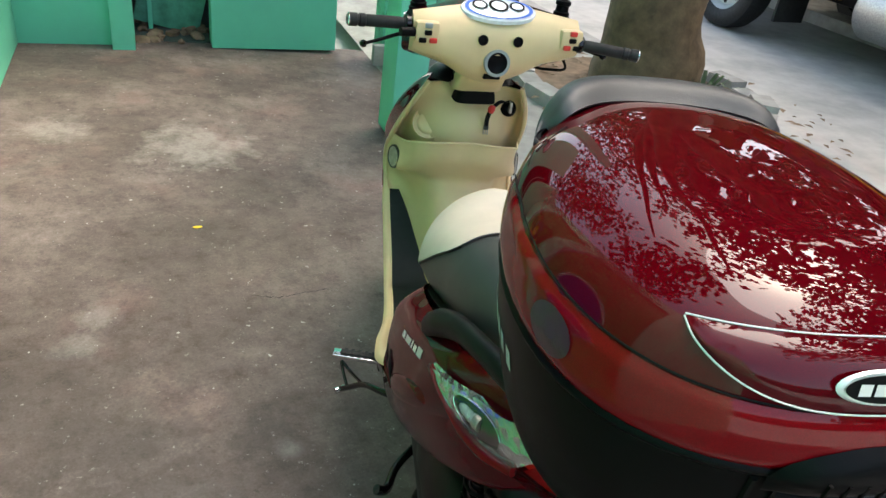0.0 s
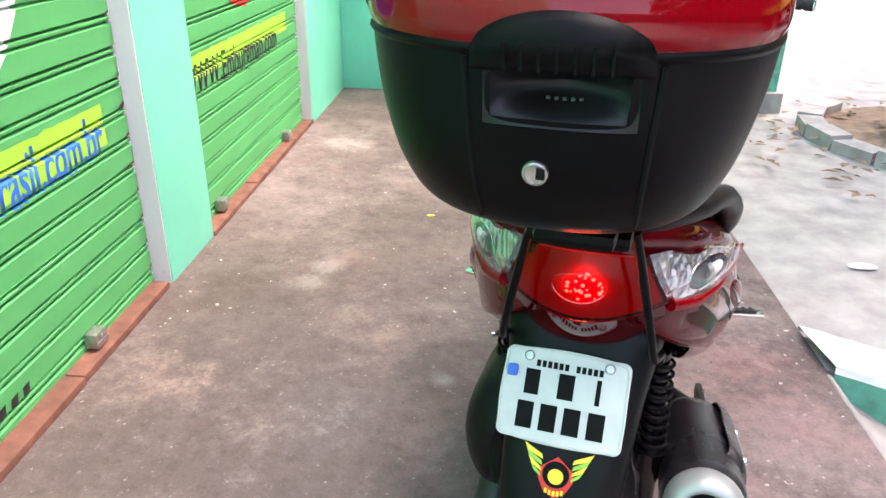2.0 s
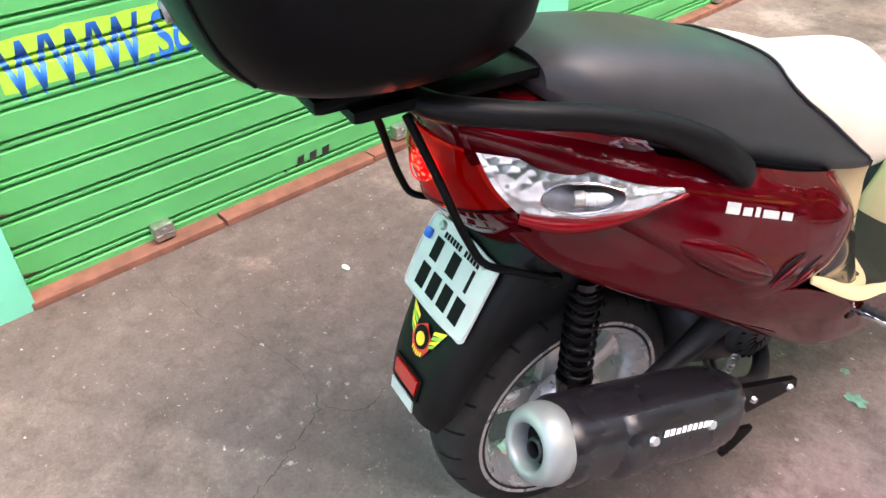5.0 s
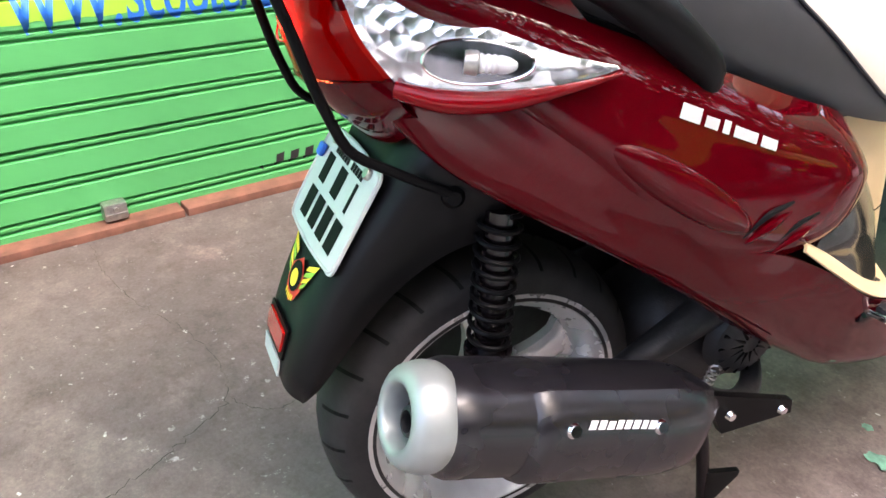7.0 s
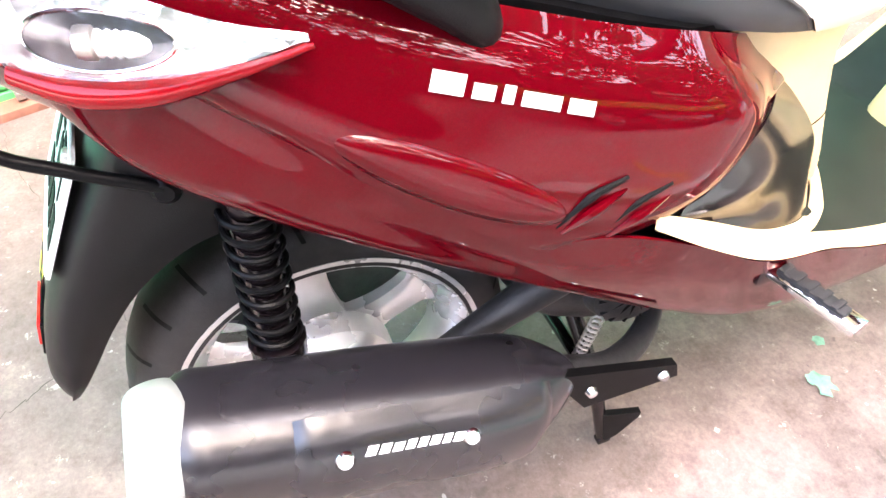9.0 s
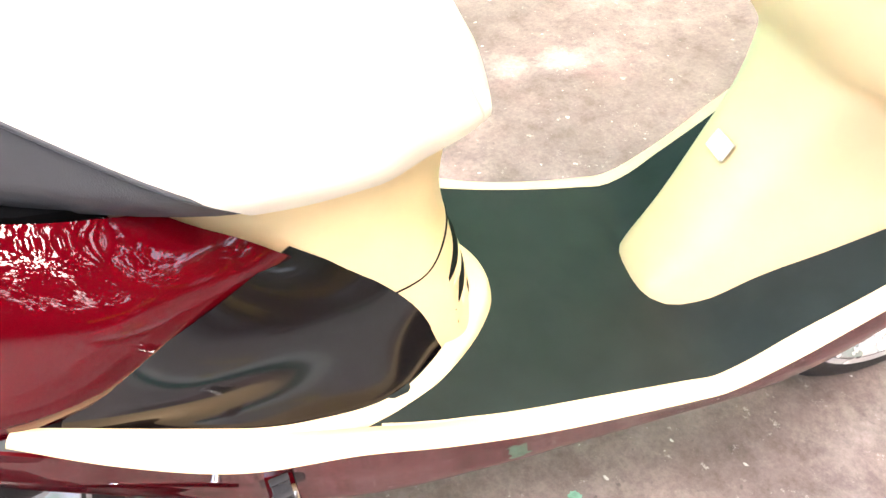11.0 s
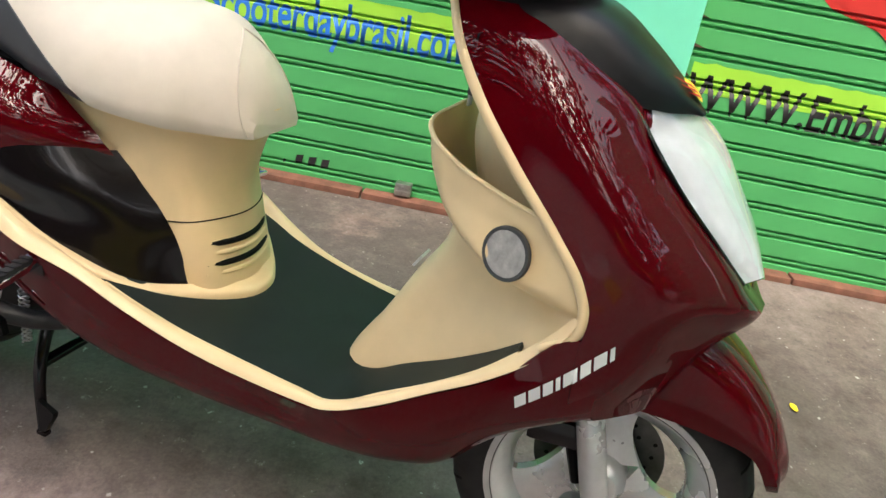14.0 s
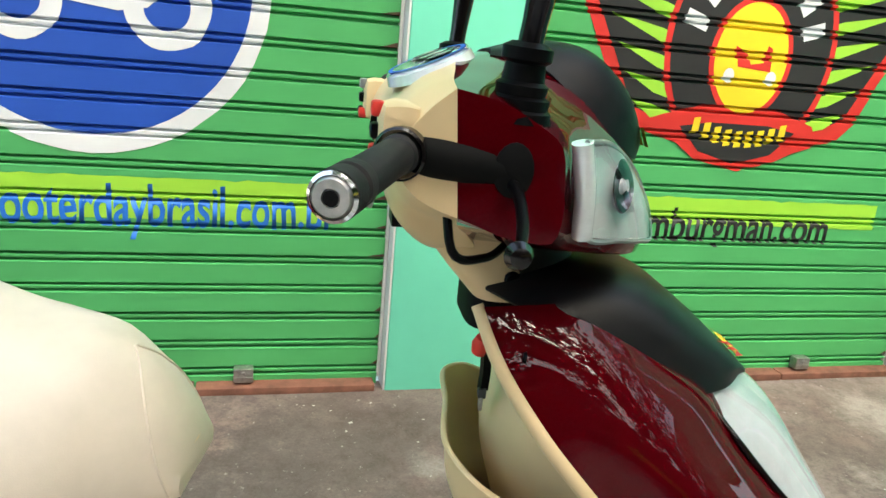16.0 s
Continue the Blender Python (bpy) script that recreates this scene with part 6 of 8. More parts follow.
# sticker and reflectors on the mudguard
def mud_at(z):
    return np.interp(z, [0.36, 0.395, 0.45, 0.52, 0.585, 0.645], [-0.10, -0.10, -0.085, -0.055, -0.018, 0.022]) - 0.0075
def mud_quad(x0, x1, z0, z1, lift):
    bm = bmesh.new()
    pts = [(x0, mud_at(z0), z0), (x1, mud_at(z0), z0), (x1, mud_at(z1), z1), (x0, mud_at(z1), z1)]
    f = poly(bm, pts)
    nn = Vector((0, -0.86, 0.4)).normalized()
    for v in bm.verts:
        v.co += nn * 0.002
    r = bmesh.ops.extrude_face_region(bm, geom=[f])
    for g in r["geom"]:
        if isinstance(g, bmesh.types.BMVert):
            g.co += nn * lift
    return bm


part("red_reflector", mud_quad(-0.044, 0.026, 0.424, 0.451, 0.006), "redlens", mud, "red rectangular reflector")
part("reflector_frame", mud_quad(-0.051, 0.033, 0.417, 0.457, 0.003), "black", mud)
part("white_reflector", mud_quad(-0.050, 0.022, 0.385, 0.409, 0.003), "white", mud, "white reflective strip")
def on_mud(x, z, lift=0.004):
    return (x - 0.006, mud_at(z) - lift, z)


bm = bmesh.new()
poly(bm, [on_mud(x, z) for x, z in ((-0.024, 0.520), (-0.026, 0.505), (-0.016, 0.488), (0, 0.480), (0.016, 0.488), (0.026, 0.505), (0.024, 0.520), (0, 0.536))])
st = part("sticker_field", bm, "red_print", mud, "small red and yellow winged sticker", smooth=False)
part("sticker_disc", L([(0, 0.0004), (0.020, 0.0)], axis(on_mud(0, 0.513, 0.0052), (0, -0.9, 0.45)), 20), "ink", st, smooth=False)
part("sticker_centre", L([(0, 0.0004), (0.0115, 0.0)], axis(on_mud(0, 0.511, 0.0062), (0, -0.9, 0.45)), 20), "yellow", st, smooth=False)
for sg in (-1, 1):
    for k in range(4):
        z = 0.506 + 0.008 * k
        bm = bmesh.new()
        poly(bm, [on_mud(sg * 0.022, z, 0.0046), on_mud(sg * (0.034 + 0.004 * k), z + 0.008, 0.0046), on_mud(sg * (0.040 + 0.004 * k), z + 0.018, 0.0046), on_mud(sg * 0.024, z + 0.006, 0.0046)])
        part("sticker_feather", bm, "yellow" if k % 2 else "green_print", st, smooth=False)
for k in range(5):
    x = -0.012 + 0.006 * k
    bm = bmesh.new()
    zz = 0.4835 + 18 * x * x
    poly(bm, [on_mud(x - 0.002, zz, 0.0054), on_mud(x + 0.002, zz, 0.0054), on_mud(x + 0.002, zz + 0.007, 0.0054), on_mud(x - 0.002, zz + 0.007, 0.0054)])
    part("sticker_bar", bm, "yellow", st, smooth=False)

# -- exhaust --
EXA, EXB = Vector((0.215, 0.045, 0.438)), Vector((0.212, 0.425, 0.318))
exd = (EXB - EXA).normalized()
def ex_section(t, ru, rv, cu=0.0, cv=0.0, n=28, e=2.6):
    c = EXA.lerp(EXB, t)
    side, upv = Vector((1, 0, 0)), exd.cross(Vector((1, 0, 0))).normalized() * -1
    if upv.z < 0:
        upv = -upv
    out = []
    for j in range(n):
        a = 2 * math.pi * j / n
        ca, sa = math.cos(a), math.sin(a)
        out.append(tuple(c + side * (cu + ru * math.copysign(abs(ca) ** (2 / e), ca)) + upv * (cv + rv * math.copysign(abs(sa) ** (2 / e), sa))))
    return out


muf = part("exhaust_muffler", skin(bmesh.new(), [ex_section(-0.075, 0.054, 0.054, 0, -0.008), ex_section(-0.05, 0.062, 0.059, 0, -0.009), ex_section(0.05, 0.065, 0.061, 0, -0.01), ex_section(0.3, 0.066, 0.062, 0, -0.01), ex_section(0.7, 0.064, 0.060, 0, -0.01), ex_section(0.88, 0.058, 0.054, 0, -0.008), ex_section(0.96, 0.040, 0.040, 0, -0.004), ex_section(1.02, 0.022, 0.026)], 28, 40, closed_u=True, cap=True), "heat_black", scooter, "black exhaust with silver end cap")
part("end_cap", skin(bmesh.new(), [ex_section(t_, r_, r_, 0, -0.008, e=2) for t_, r_ in ((-0.04, 0.058), (-0.07, 0.0615), (-0.12, 0.060), (-0.155, 0.054), (-0.168, 0.047), (-0.171, 0.041), (-0.165, 0.0365), (-0.150, 0.0345), (-0.06, 0.033))], 28, 40, closed_u=True), "silver", muf, "silver end cap of the exhaust")
part("inner_pipe", skin(bmesh.new(), [ex_section(t_, r_, r_, 0.004, -0.012, e=2) for t_, r_ in ((-0.09, 0.016), (-0.135, 0.016), (-0.138, 0.014), (-0.10, 0.013))], 20, 12, closed_u=True), "engine", muf)
muf_shield = part("heat_shield", skin(bmesh.new(), [[p for p in ex_section(t_, 0.066 + g_, 0.062 + g_, 0, -0.01, 40)[-11:] + ex_section(t_, 0.066 + g_, 0.062 + g_, 0, -0.01, 40)[:8]] for t_, g_ in ((0.17, -0.004), (0.185, 0.003), (0.205, 0.0075), (0.24, 0.0085), (0.5, 0.0085), (0.8, 0.007), (0.86, 0.002), (0.9, -0.012))], 24, 26, thick=0.003), "heat_black", muf, "raised black heat shield")
part("outlet", skin(bmesh.new(), [ex_section(-0.090, 0.0345, 0.0345, 0, -0.008, e=2), ex_section(-0.094, 0.012, 0.012, 0, -0.008, e=2)], 28, 6, closed_u=True, cap=True), "ink", muf)
for p in ((0.283, 0.162, 0.424), (0.282, 0.288, 0.385)):
    part("shield_bolt", L([(0, 0.007), (0.007, 0.007), (0.010, 0.003), (0.012, -0.004)], axis(p, (1, 0, 0.45)), 14), "chrome", muf)
for bm in side_bars((0.29, 0.180, 0.422), (0.29, 0.277, 0.389), (0, 0.28, 0.95), (1, 0, 0.3), [(1.0, 1.0), (1.0, 1.0), (1.0, 0.9), (0.9, 1.0), (0.9, 1.0), (1.0, 1.0), (0.8, 1.0), (1.0, 1.0)], 0.0105, 0.3, muf_shield):
    part("maker_bar", bm, "white_mark", muf, "white lettering bar")
part("header_pipe", T([tuple(EXB), (0.20, 0.50, 0.285), (0.14, 0.60, 0.26), (0.05, 0.66, 0.28)], [0.026, 0.018, 0.016, 0.016], 12), "engine", muf)
bm = bmesh.new()
pts = [(0.225, 0.40, 0.36), (0.225, 0.575, 0.295), (0.225, 0.58, 0.27), (0.225, 0.45, 0.275)]
f = poly(bm, pts)
r = bmesh.ops.extrude_face_region(bm, geom=[f])
for g in r["geom"]:
    if isinstance(g, bmesh.types.BMVert):
        g.co.x += 0.012
part("exhaust_bracket", bm, "black", muf)
for p in ((0.238, 0.455, 0.308), (0.238, 0.556, 0.285)):
    part("bracket_bolt", L([(0, 0.006), (0.006, 0.006), (0.008, 0)], axis(p, (1, 0, 0)), 12), "chrome", muf)

# -- engine, swing arm, shocks, stands --
eng = part("engine_case", skin(bmesh.new(), [[(-0.13 + 0.25 * math.cos(a) * k * 0.5 + 0.11, y, 0.31 + 0.10 * k * math.sin(a) - (y - 0.35) * 0.12) for a in [2 * math.pi * i / 16 for i in range(16)]] for y, k in ((0.45, 0.4), (0.48, 0.8), (0.54, 1.0), (0.63, 1.0), (0.69, 0.6))], 16, 24, closed_u=True, cap=True), "engine", scooter, "dark engine and gearbox casing")
part("fan_cover", L([(0, 0.03), (0.045, 0.028), (0.06, 0.02), (0.066, 0.0)], axis((0.115, 0.575, 0.33), (1, 0, 0)), 28), "engine", eng)
bm = bmesh.new()
for k in range(14):
    a = 2 * math.pi * k / 14
    tube(bm, [(0.144, 0.575 + 0.015 * math.cos(a), 0.33 + 0.015 * math.sin(a)), (0.138, 0.575 + 0.056 * math.cos(a), 0.33 + 0.056 * math.sin(a))], 0.003, 5, 2)
part("fan_grille", bm, "black", eng)
part("swing_arm", T([(0.10, 0.52, 0.38), (0.105, 0.40, 0.33), (0.112, 0.28, 0.285), (0.115, 0.17, 0.255)], [0.03, 0.022, 0.016, 0.018], 12), "engine", scooter)
part("drum_cover", L([(0, 0.075), (0.035, 0.075), (0.05, 0.068), (0.075, 0.06), (0.08, 0.05), (0.08, 0.03)], axis(RW, (1, 0, 0)), 36), "alloy", rear_wheel, "round alloy hub cover")
part("air_box", skin(bmesh.new(), [[(-0.115 - 0.075 * k * max(0, math.cos(a)) + 0.01 * math.cos(a), y + 0.0, zc + 0.115 * k * math.sin(a)) for a in [2 * math.pi * i / 18 for i in range(18)]] for y, k, zc in ((0.0, 0.35, 0.46), (0.03, 0.85, 0.47), (0.15, 1.0, 0.47), (0.33, 1.0, 0.43), (0.46, 0.8, 0.40), (0.5, 0.4, 0.39))], 18, 24, closed_u=True, cap=True), "matte_black", scooter, "black air filter box")
part("cvt_case", skin(bmesh.new(), [[(-0.115 - 0.05 * max(0, math.cos(a)), y, zc + 0.085 * k * math.sin(a)) for a in [2 * math.pi * i / 18 for i in range(18)]] for y, k, zc in ((0.05, 0.4, 0.27), (0.1, 1.0, 0.28), (0.4, 1.0, 0.30), (0.66, 1.05, 0.32), (0.72, 0.5, 0.32))], 18, 20, closed_u=True, cap=True), "engine", scooter, "dark transmission casing")
for sx in (1, -1):
    st_, sb_ = Vector((sx * 0.118, 0.145, 0.64)), Vector((sx * 0.132, 0.128, 0.33))
    sh = part("shock_absorber", T([tuple(st_.lerp(sb_, 0.05)), tuple(st_.lerp(sb_, 0.66))], 0.0195, 14, 4), "gloss_black", scooter, "black coil-over rear shock")
    pts = [tuple(st_.lerp(sb_, 0.05 + 0.62 * i / 200) + Vector((0.0255 * math.cos(2 * math.pi * 10 * i / 200), 0.0255 * math.sin(2 * math.pi * 10 * i / 200), 0))) for i in range(201)]
    part("coil_spring", T(pts, 0.0034, 8, 201), "black", sh)
    part("shock_body", T([tuple(st_.lerp(sb_, 0.65)), tuple(st_.lerp(sb_, 0.70)), tuple(st_.lerp(sb_, 0.98))], [0.031, 0.028, 0.018, 0.016], 14), "gloss_black", sh)
bm = bmesh.new()
for sx in (1, -1):
    tube(bm, [(sx * 0.06, 0.52, 0.27), (sx * 0.13, 0.538, 0.14), (sx * 0.148, 0.555, 0.006)], [0.012, 0.012, 0.009], 10)
    box(bm, (sx * 0.148 - 0.008, 0.545, 0.0), (sx * 0.148 + 0.008, 0.567, 0.010), 0.003)
tube(bm, [(-0.13, 0.538, 0.14), (0.13, 0.538, 0.14)], 0.011, 10)
cst = part("centre_stand", bm, "gloss_black", scooter, "black centre stand resting on the floor")
bm = bmesh.new()
poly(bm, [(0.146, 0.555, 0.008), (0.150, 0.574, 0.020), (0.158, 0.602, 0.066), (0.158, 0.604, 0.077), (0.143, 0.550, 0.078)])
r = bmesh.ops.extrude_face_region(bm, geom=bm.faces[:])
for g in r["geom"]:
    if isinstance(g, bmesh.types.BMVert):
        g.co += Vector((0.010, -0.002, 0.0))
part("stand_pedal", bm, "matte_black", cst)
pts = [tuple(Vector((0.14, 0.52, 0.30)).lerp(Vector((0.12, 0.50, 0.17)), i / 90) + Vector((0.008 * math.cos(i * 0.9), 0.008 * math.sin(i * 0.9), 0))) for i in range(91)]
part("stand_spring", T(pts, 0.002, 5, 91), "steel", cst)
part("side_stand", T([(-0.12, 0.60, 0.26), (-0.20, 0.52, 0.235), (-0.228, 0.47, 0.22), (-0.245, 0.465, 0.23)], [0.011, 0.010, 0.010, 0.012], 10), "gloss_black", scooter, "folded black side stand")
lever = part("kick_lever", T([(-0.16, 0.70, 0.275), (-0.215, 0.76, 0.25), (-0.262, 0.845, 0.20), (-0.30, 0.90, 0.14), (-0.319, 0.926, 0.112)], [0.010, 0.009, 0.008, 0.008], 10), "gloss_black", scooter, "black kick start lever")
part("lever_tip", T([(-0.306, 0.932, 0.112), (-0.332, 0.920, 0.110)], 0.009, 10, 3), "chrome", lever)
part("lever_loop", T([(-0.30, 0.90, 0.14), (-0.314, 0.96, 0.16), (-0.317, 0.978, 0.167), (-0.295, 0.93, 0.175), (-0.262, 0.845, 0.20)], 0.0045, 8), "gloss_black", lever)
# passenger pegs
for sx in (1, -1):
    p0, p1 = Vector((sx * 0.238, 0.66, 0.438)), Vector((sx * 0.352, 0.685, 0.437))
    d = (p1 - p0).normalized()
    peg = part("passenger_peg", box(bmesh.new(), (-0.057, -0.013, -0.006), (0.057, 0.013, 0.005), 0.003), "chrome", scooter, "chrome passenger footpeg with rubber pad")
    peg.matrix_local = Matrix.Translation((p0 + p1) / 2) @ Matrix.Rotation(math.atan2(d.y, d.x), 4, 'Z') @ Matrix.Rotation(radians(0), 4, 'X')
    part("peg_rubber", box(bmesh.new(), (-0.042, -0.0085, 0.004), (0.040, 0.0085, 0.010), 0.003), "rubber", peg)
    for k in range(5):
        part("peg_rib", box(bmesh.new(), (-0.04 + 0.016 * k, -0.009, 0.0105), (-0.032 + 0.016 * k, 0.009, 0.0125), 0.001), "rubber", peg)
    part("peg_mount", box(bmesh.new(), (min(sx * 0.205, sx * 0.25), 0.642, 0.415), (max(sx * 0.205, sx * 0.25), 0.685, 0.452), 0.008), "gloss_black", scooter)

# -- handlebar --
bars = part("handlebar", steered(T([(-0.25, 1.10, 1.085), (-0.1, 1.13, 1.08), (0.1, 1.13, 1.075), (0.25, 1.10, 1.075)], 0.011, 10)), "black", scooter, "handlebar with beige and burgundy covers")
FRONT = {0.0: [(1.17, 1.150), (1.245, 1.158), (1.303, 1.146), (1.338, 1.113), (1.368, 1.06), (1.385, 1.0), (1.384, 0.972), (1.33, 0.965), (1.2, 0.97)],
         0.07: [(1.165, 1.146), (1.235, 1.146), (1.29, 1.130), (1.328, 1.095), (1.356, 1.05), (1.373, 1.0), (1.372, 0.978), (1.32, 0.972), (1.2, 0.975)],
         0.13: [(1.157, 1.138), (1.21, 1.134), (1.26, 1.113), (1.292, 1.085), (1.316, 1.045), (1.330, 1.005), (1.329, 0.988), (1.285, 0.985), (1.18, 0.995)],
         0.19: [(1.148, 1.130), (1.185, 1.124), (1.22, 1.108), (1.241, 1.092), (1.249, 1.06), (1.252, 1.02), (1.249, 1.006), (1.22, 1.002), (1.16, 1.018)],
         0.2145: [(1.147, 1.126), (1.18, 1.119), (1.21, 1.105), (1.232, 1.089), (1.238, 1.06), (1.239, 1.025), (1.236, 1.014), (1.21, 1.012), (1.156, 1.028)]}
REAR = {0.0: [(1.17, 1.150), (1.125, 1.132), (1.085, 1.09), (1.08, 1.035), (1.108, 0.98), (1.15, 0.953), (1.2, 0.947)],
        0.07: [(1.165, 1.146), (1.12, 1.128), (1.083, 1.09), (1.08, 1.042), (1.105, 0.993), (1.15, 0.970), (1.2, 0.968)],
        0.13: [(1.157, 1.138), (1.112, 1.124), (1.08, 1.088), (1.078, 1.05), (1.10, 1.02), (1.13, 1.01), (1.18, 0.995)],
        0.19: [(1.148, 1.130), (1.105, 1.115), (1.075, 1.085), (1.08, 1.055), (1.10, 1.035), (1.13, 1.025), (1.16, 1.018)],
        0.2145: [(1.147, 1.126), (1.11, 1.108), (1.085, 1.08), (1.085, 1.06), (1.10, 1.045), (1.12, 1.036), (1.156, 1.028)]}


REAR = {x: [(1.17 - (1.17 - y) * (0.72 if y < 1.17 and 0 < i < len(r) - 1 else 1.0), z) for i, (y, z) in enumerate(r)] for x, r in REAR.items()}


def cover(d, thick=0.003):
    ks = sorted(d)
    rows = [[(-x, y, z) for y, z in d[x]] for x in reversed(ks) if x > 0] + [[(x, y, z) for y, z in d[x]] for x in ks]
    return steered(skin(bmesh.new(), rows, 30, 44, thick=thick))


def cover_end(d, sx):
    x = max(d)
    c = catmull([(sx * x, y, z) for y, z in d[x]], 30)
    return steered(skin(bmesh.new(), [c, [c[0].lerp(c[-1], i / 29) for i in range(30)]], 30, 6))


part("front_cover", cover(FRONT), "red", bars, "glossy burgundy front handlebar cover")
part("rear_cover", cover(REAR), "beige", bars, "beige rear handlebar cover")
for sx in (1, -1):
    part("cover_end", cover_end(FRONT, sx), "red", bars)
    part("cover_end", cover_end(REAR, sx), "beige", bars)
def cap():
    rows = []
    for y, z, w, d in ((1.205, 1.158, 0.045, 0.006), (1.25, 1.170, 0.080, 0.022), (1.298, 1.166, 0.100, 0.046), (1.338, 1.134, 0.098, 0.046), (1.366, 1.088, 0.062, 0.024), (1.378, 1.066, 0.012, 0.004)):
        rows.append(sym([(w, y - d * 0.5, z - d), (w * 0.7, y, z - d * 0.25), (0, y + 0.003, z)]))
    return steered(skin(bmesh.new(), rows, 19, 28, thick=0.003))


part("wind_visor", cap(), "matte_black", bars, "small black visor on the handlebar")
for bm in side_bars((-0.045, 1.372, 1.075), (0.05, 1.372, 1.075), (0, -0.5, 0.9), (0, 0.85, 0.5), [(1.0, 1.0)] * 8, 0.022):
    part("visor_mark", steered(bm), "s_yellow", bars, "orange lettering bar")
# instrument panel
gm = STEER @ axis((0, 1.148, 1.139), (0, -0.42, 0.9))
def ell(prof):
    return L(prof, gm @ Matrix.Diagonal((1.0, 0.46, 1, 1)), 40)
gp = part("instrument_panel", ell([(0, 0.004), (0.085, 0.004), (0.096, 0.001), (0.10, -0.008)]), "gauge", bars, "oval white instrument panel")
for x, r_ in ((-0.048, 0.02), (0, 0.026), (0.048, 0.02)):
    part("dial", L([(0, 0.0), (r_ * 0.8, 0.0), (r_, 0.0015)], gm @ Matrix.Translation((x, 0.008, 0.005)) @ Matrix.Diagonal((1, 0.85, 1, 1)), 24), "black", gp, "round dial")
    part("dial_face", L([(0, 0.001), (r_ * 0.72, 0.0)], gm @ Matrix.Translation((x, 0.008, 0.0065)) @ Matrix.Diagonal((1, 0.85, 1, 1)), 24), "gauge", gp)
part("blue_band", L([(0.078, 0.0), (0.088, 0.0)], gm @ Matrix.Diagonal((1.0, 0.46, 1, 1)) @ Matrix.Translation((0, 0, 0.0048)), 40), "blue_print", gp, smooth=False)
for x, z, r_ in ((0, 1.02, 0.026), (-0.045, 1.075, 0.013), (0.045, 1.075, 0.013)):
    m_ = STEER @ axis((x, 1.105, z), (0, -0.96, 0.15))
    sp = part("audio_speaker", L([(0, 0.004), (r_ * 0.75, 0.003), (r_ * 0.95, 0.006), (r_, 0.008)], m_, 28), "black", bars, "round black speaker")
    if r_ > 0.02:
        part("speaker_rim", L([(r_, 0.0), (r_, 0.009), (r_ + 0.007, 0.009), (r_ + 0.008, 0.0)], m_, 28), "silver", sp)
bm = steered(box(bmesh.new(), (-0.022, 1.121, 0.972), (0.022, 1.140, 0.988), 0.002))
part("display", bm, "black", bars)
def neck_ring(yc, z, hw, hd, n=32, e=4.0):
    out = []
    for i in range(n):
        a = 2 * math.pi * i / n
        c_, s_ = math.cos(a), math.sin(a)
        out.append((hw * math.copysign(abs(c_) ** (2 / e), c_), yc + hd * math.copysign(abs(s_) ** (2 / e), s_), z))
    return out


nk = skin(bmesh.new(), [neck_ring(*q) for q in ((1.182, 1.02, 0.060, 0.056), (1.195, 0.985, 0.062, 0.050), (1.215, 0.95, 0.064, 0.044), (1.243, 0.910, 0.067, 0.036))], 32, 16, closed_u=True)
part("steering_neck", steered(nk), "beige", bars, "beige steering neck")
nk = skin(bmesh.new(), [[(0.062 * math.sin(a), y + 0.085 * math.cos(a), z) for a in [radians(-85 + 170 * i / 14) for i in range(15)]] for y, z in ((1.215, 1.0), (1.23, 0.965), (1.25, 0.935), (1.27, 0.91))], 16, 12, thick=0.004)
part("neck_front", steered(nk), "matte_black", bars)
part("neck_collar", steered(skin(bmesh.new(), [neck_ring(*q) for q in ((1.232, 0.912, 0.048, 0.026), (1.238, 0.895, 0.054, 0.032), (1.242, 0.875, 0.058, 0.036))], 32, 8, closed_u=True)), "ink", bars)
for sx in (1, -1):
    part("neck_screw", steered(L([(0, 0.004), (0.006, 0.004), (0.009, 0)], axis((sx * 0.0645, 1.244, 0.934), (sx, 0, 0)), 12)), "black", bars)
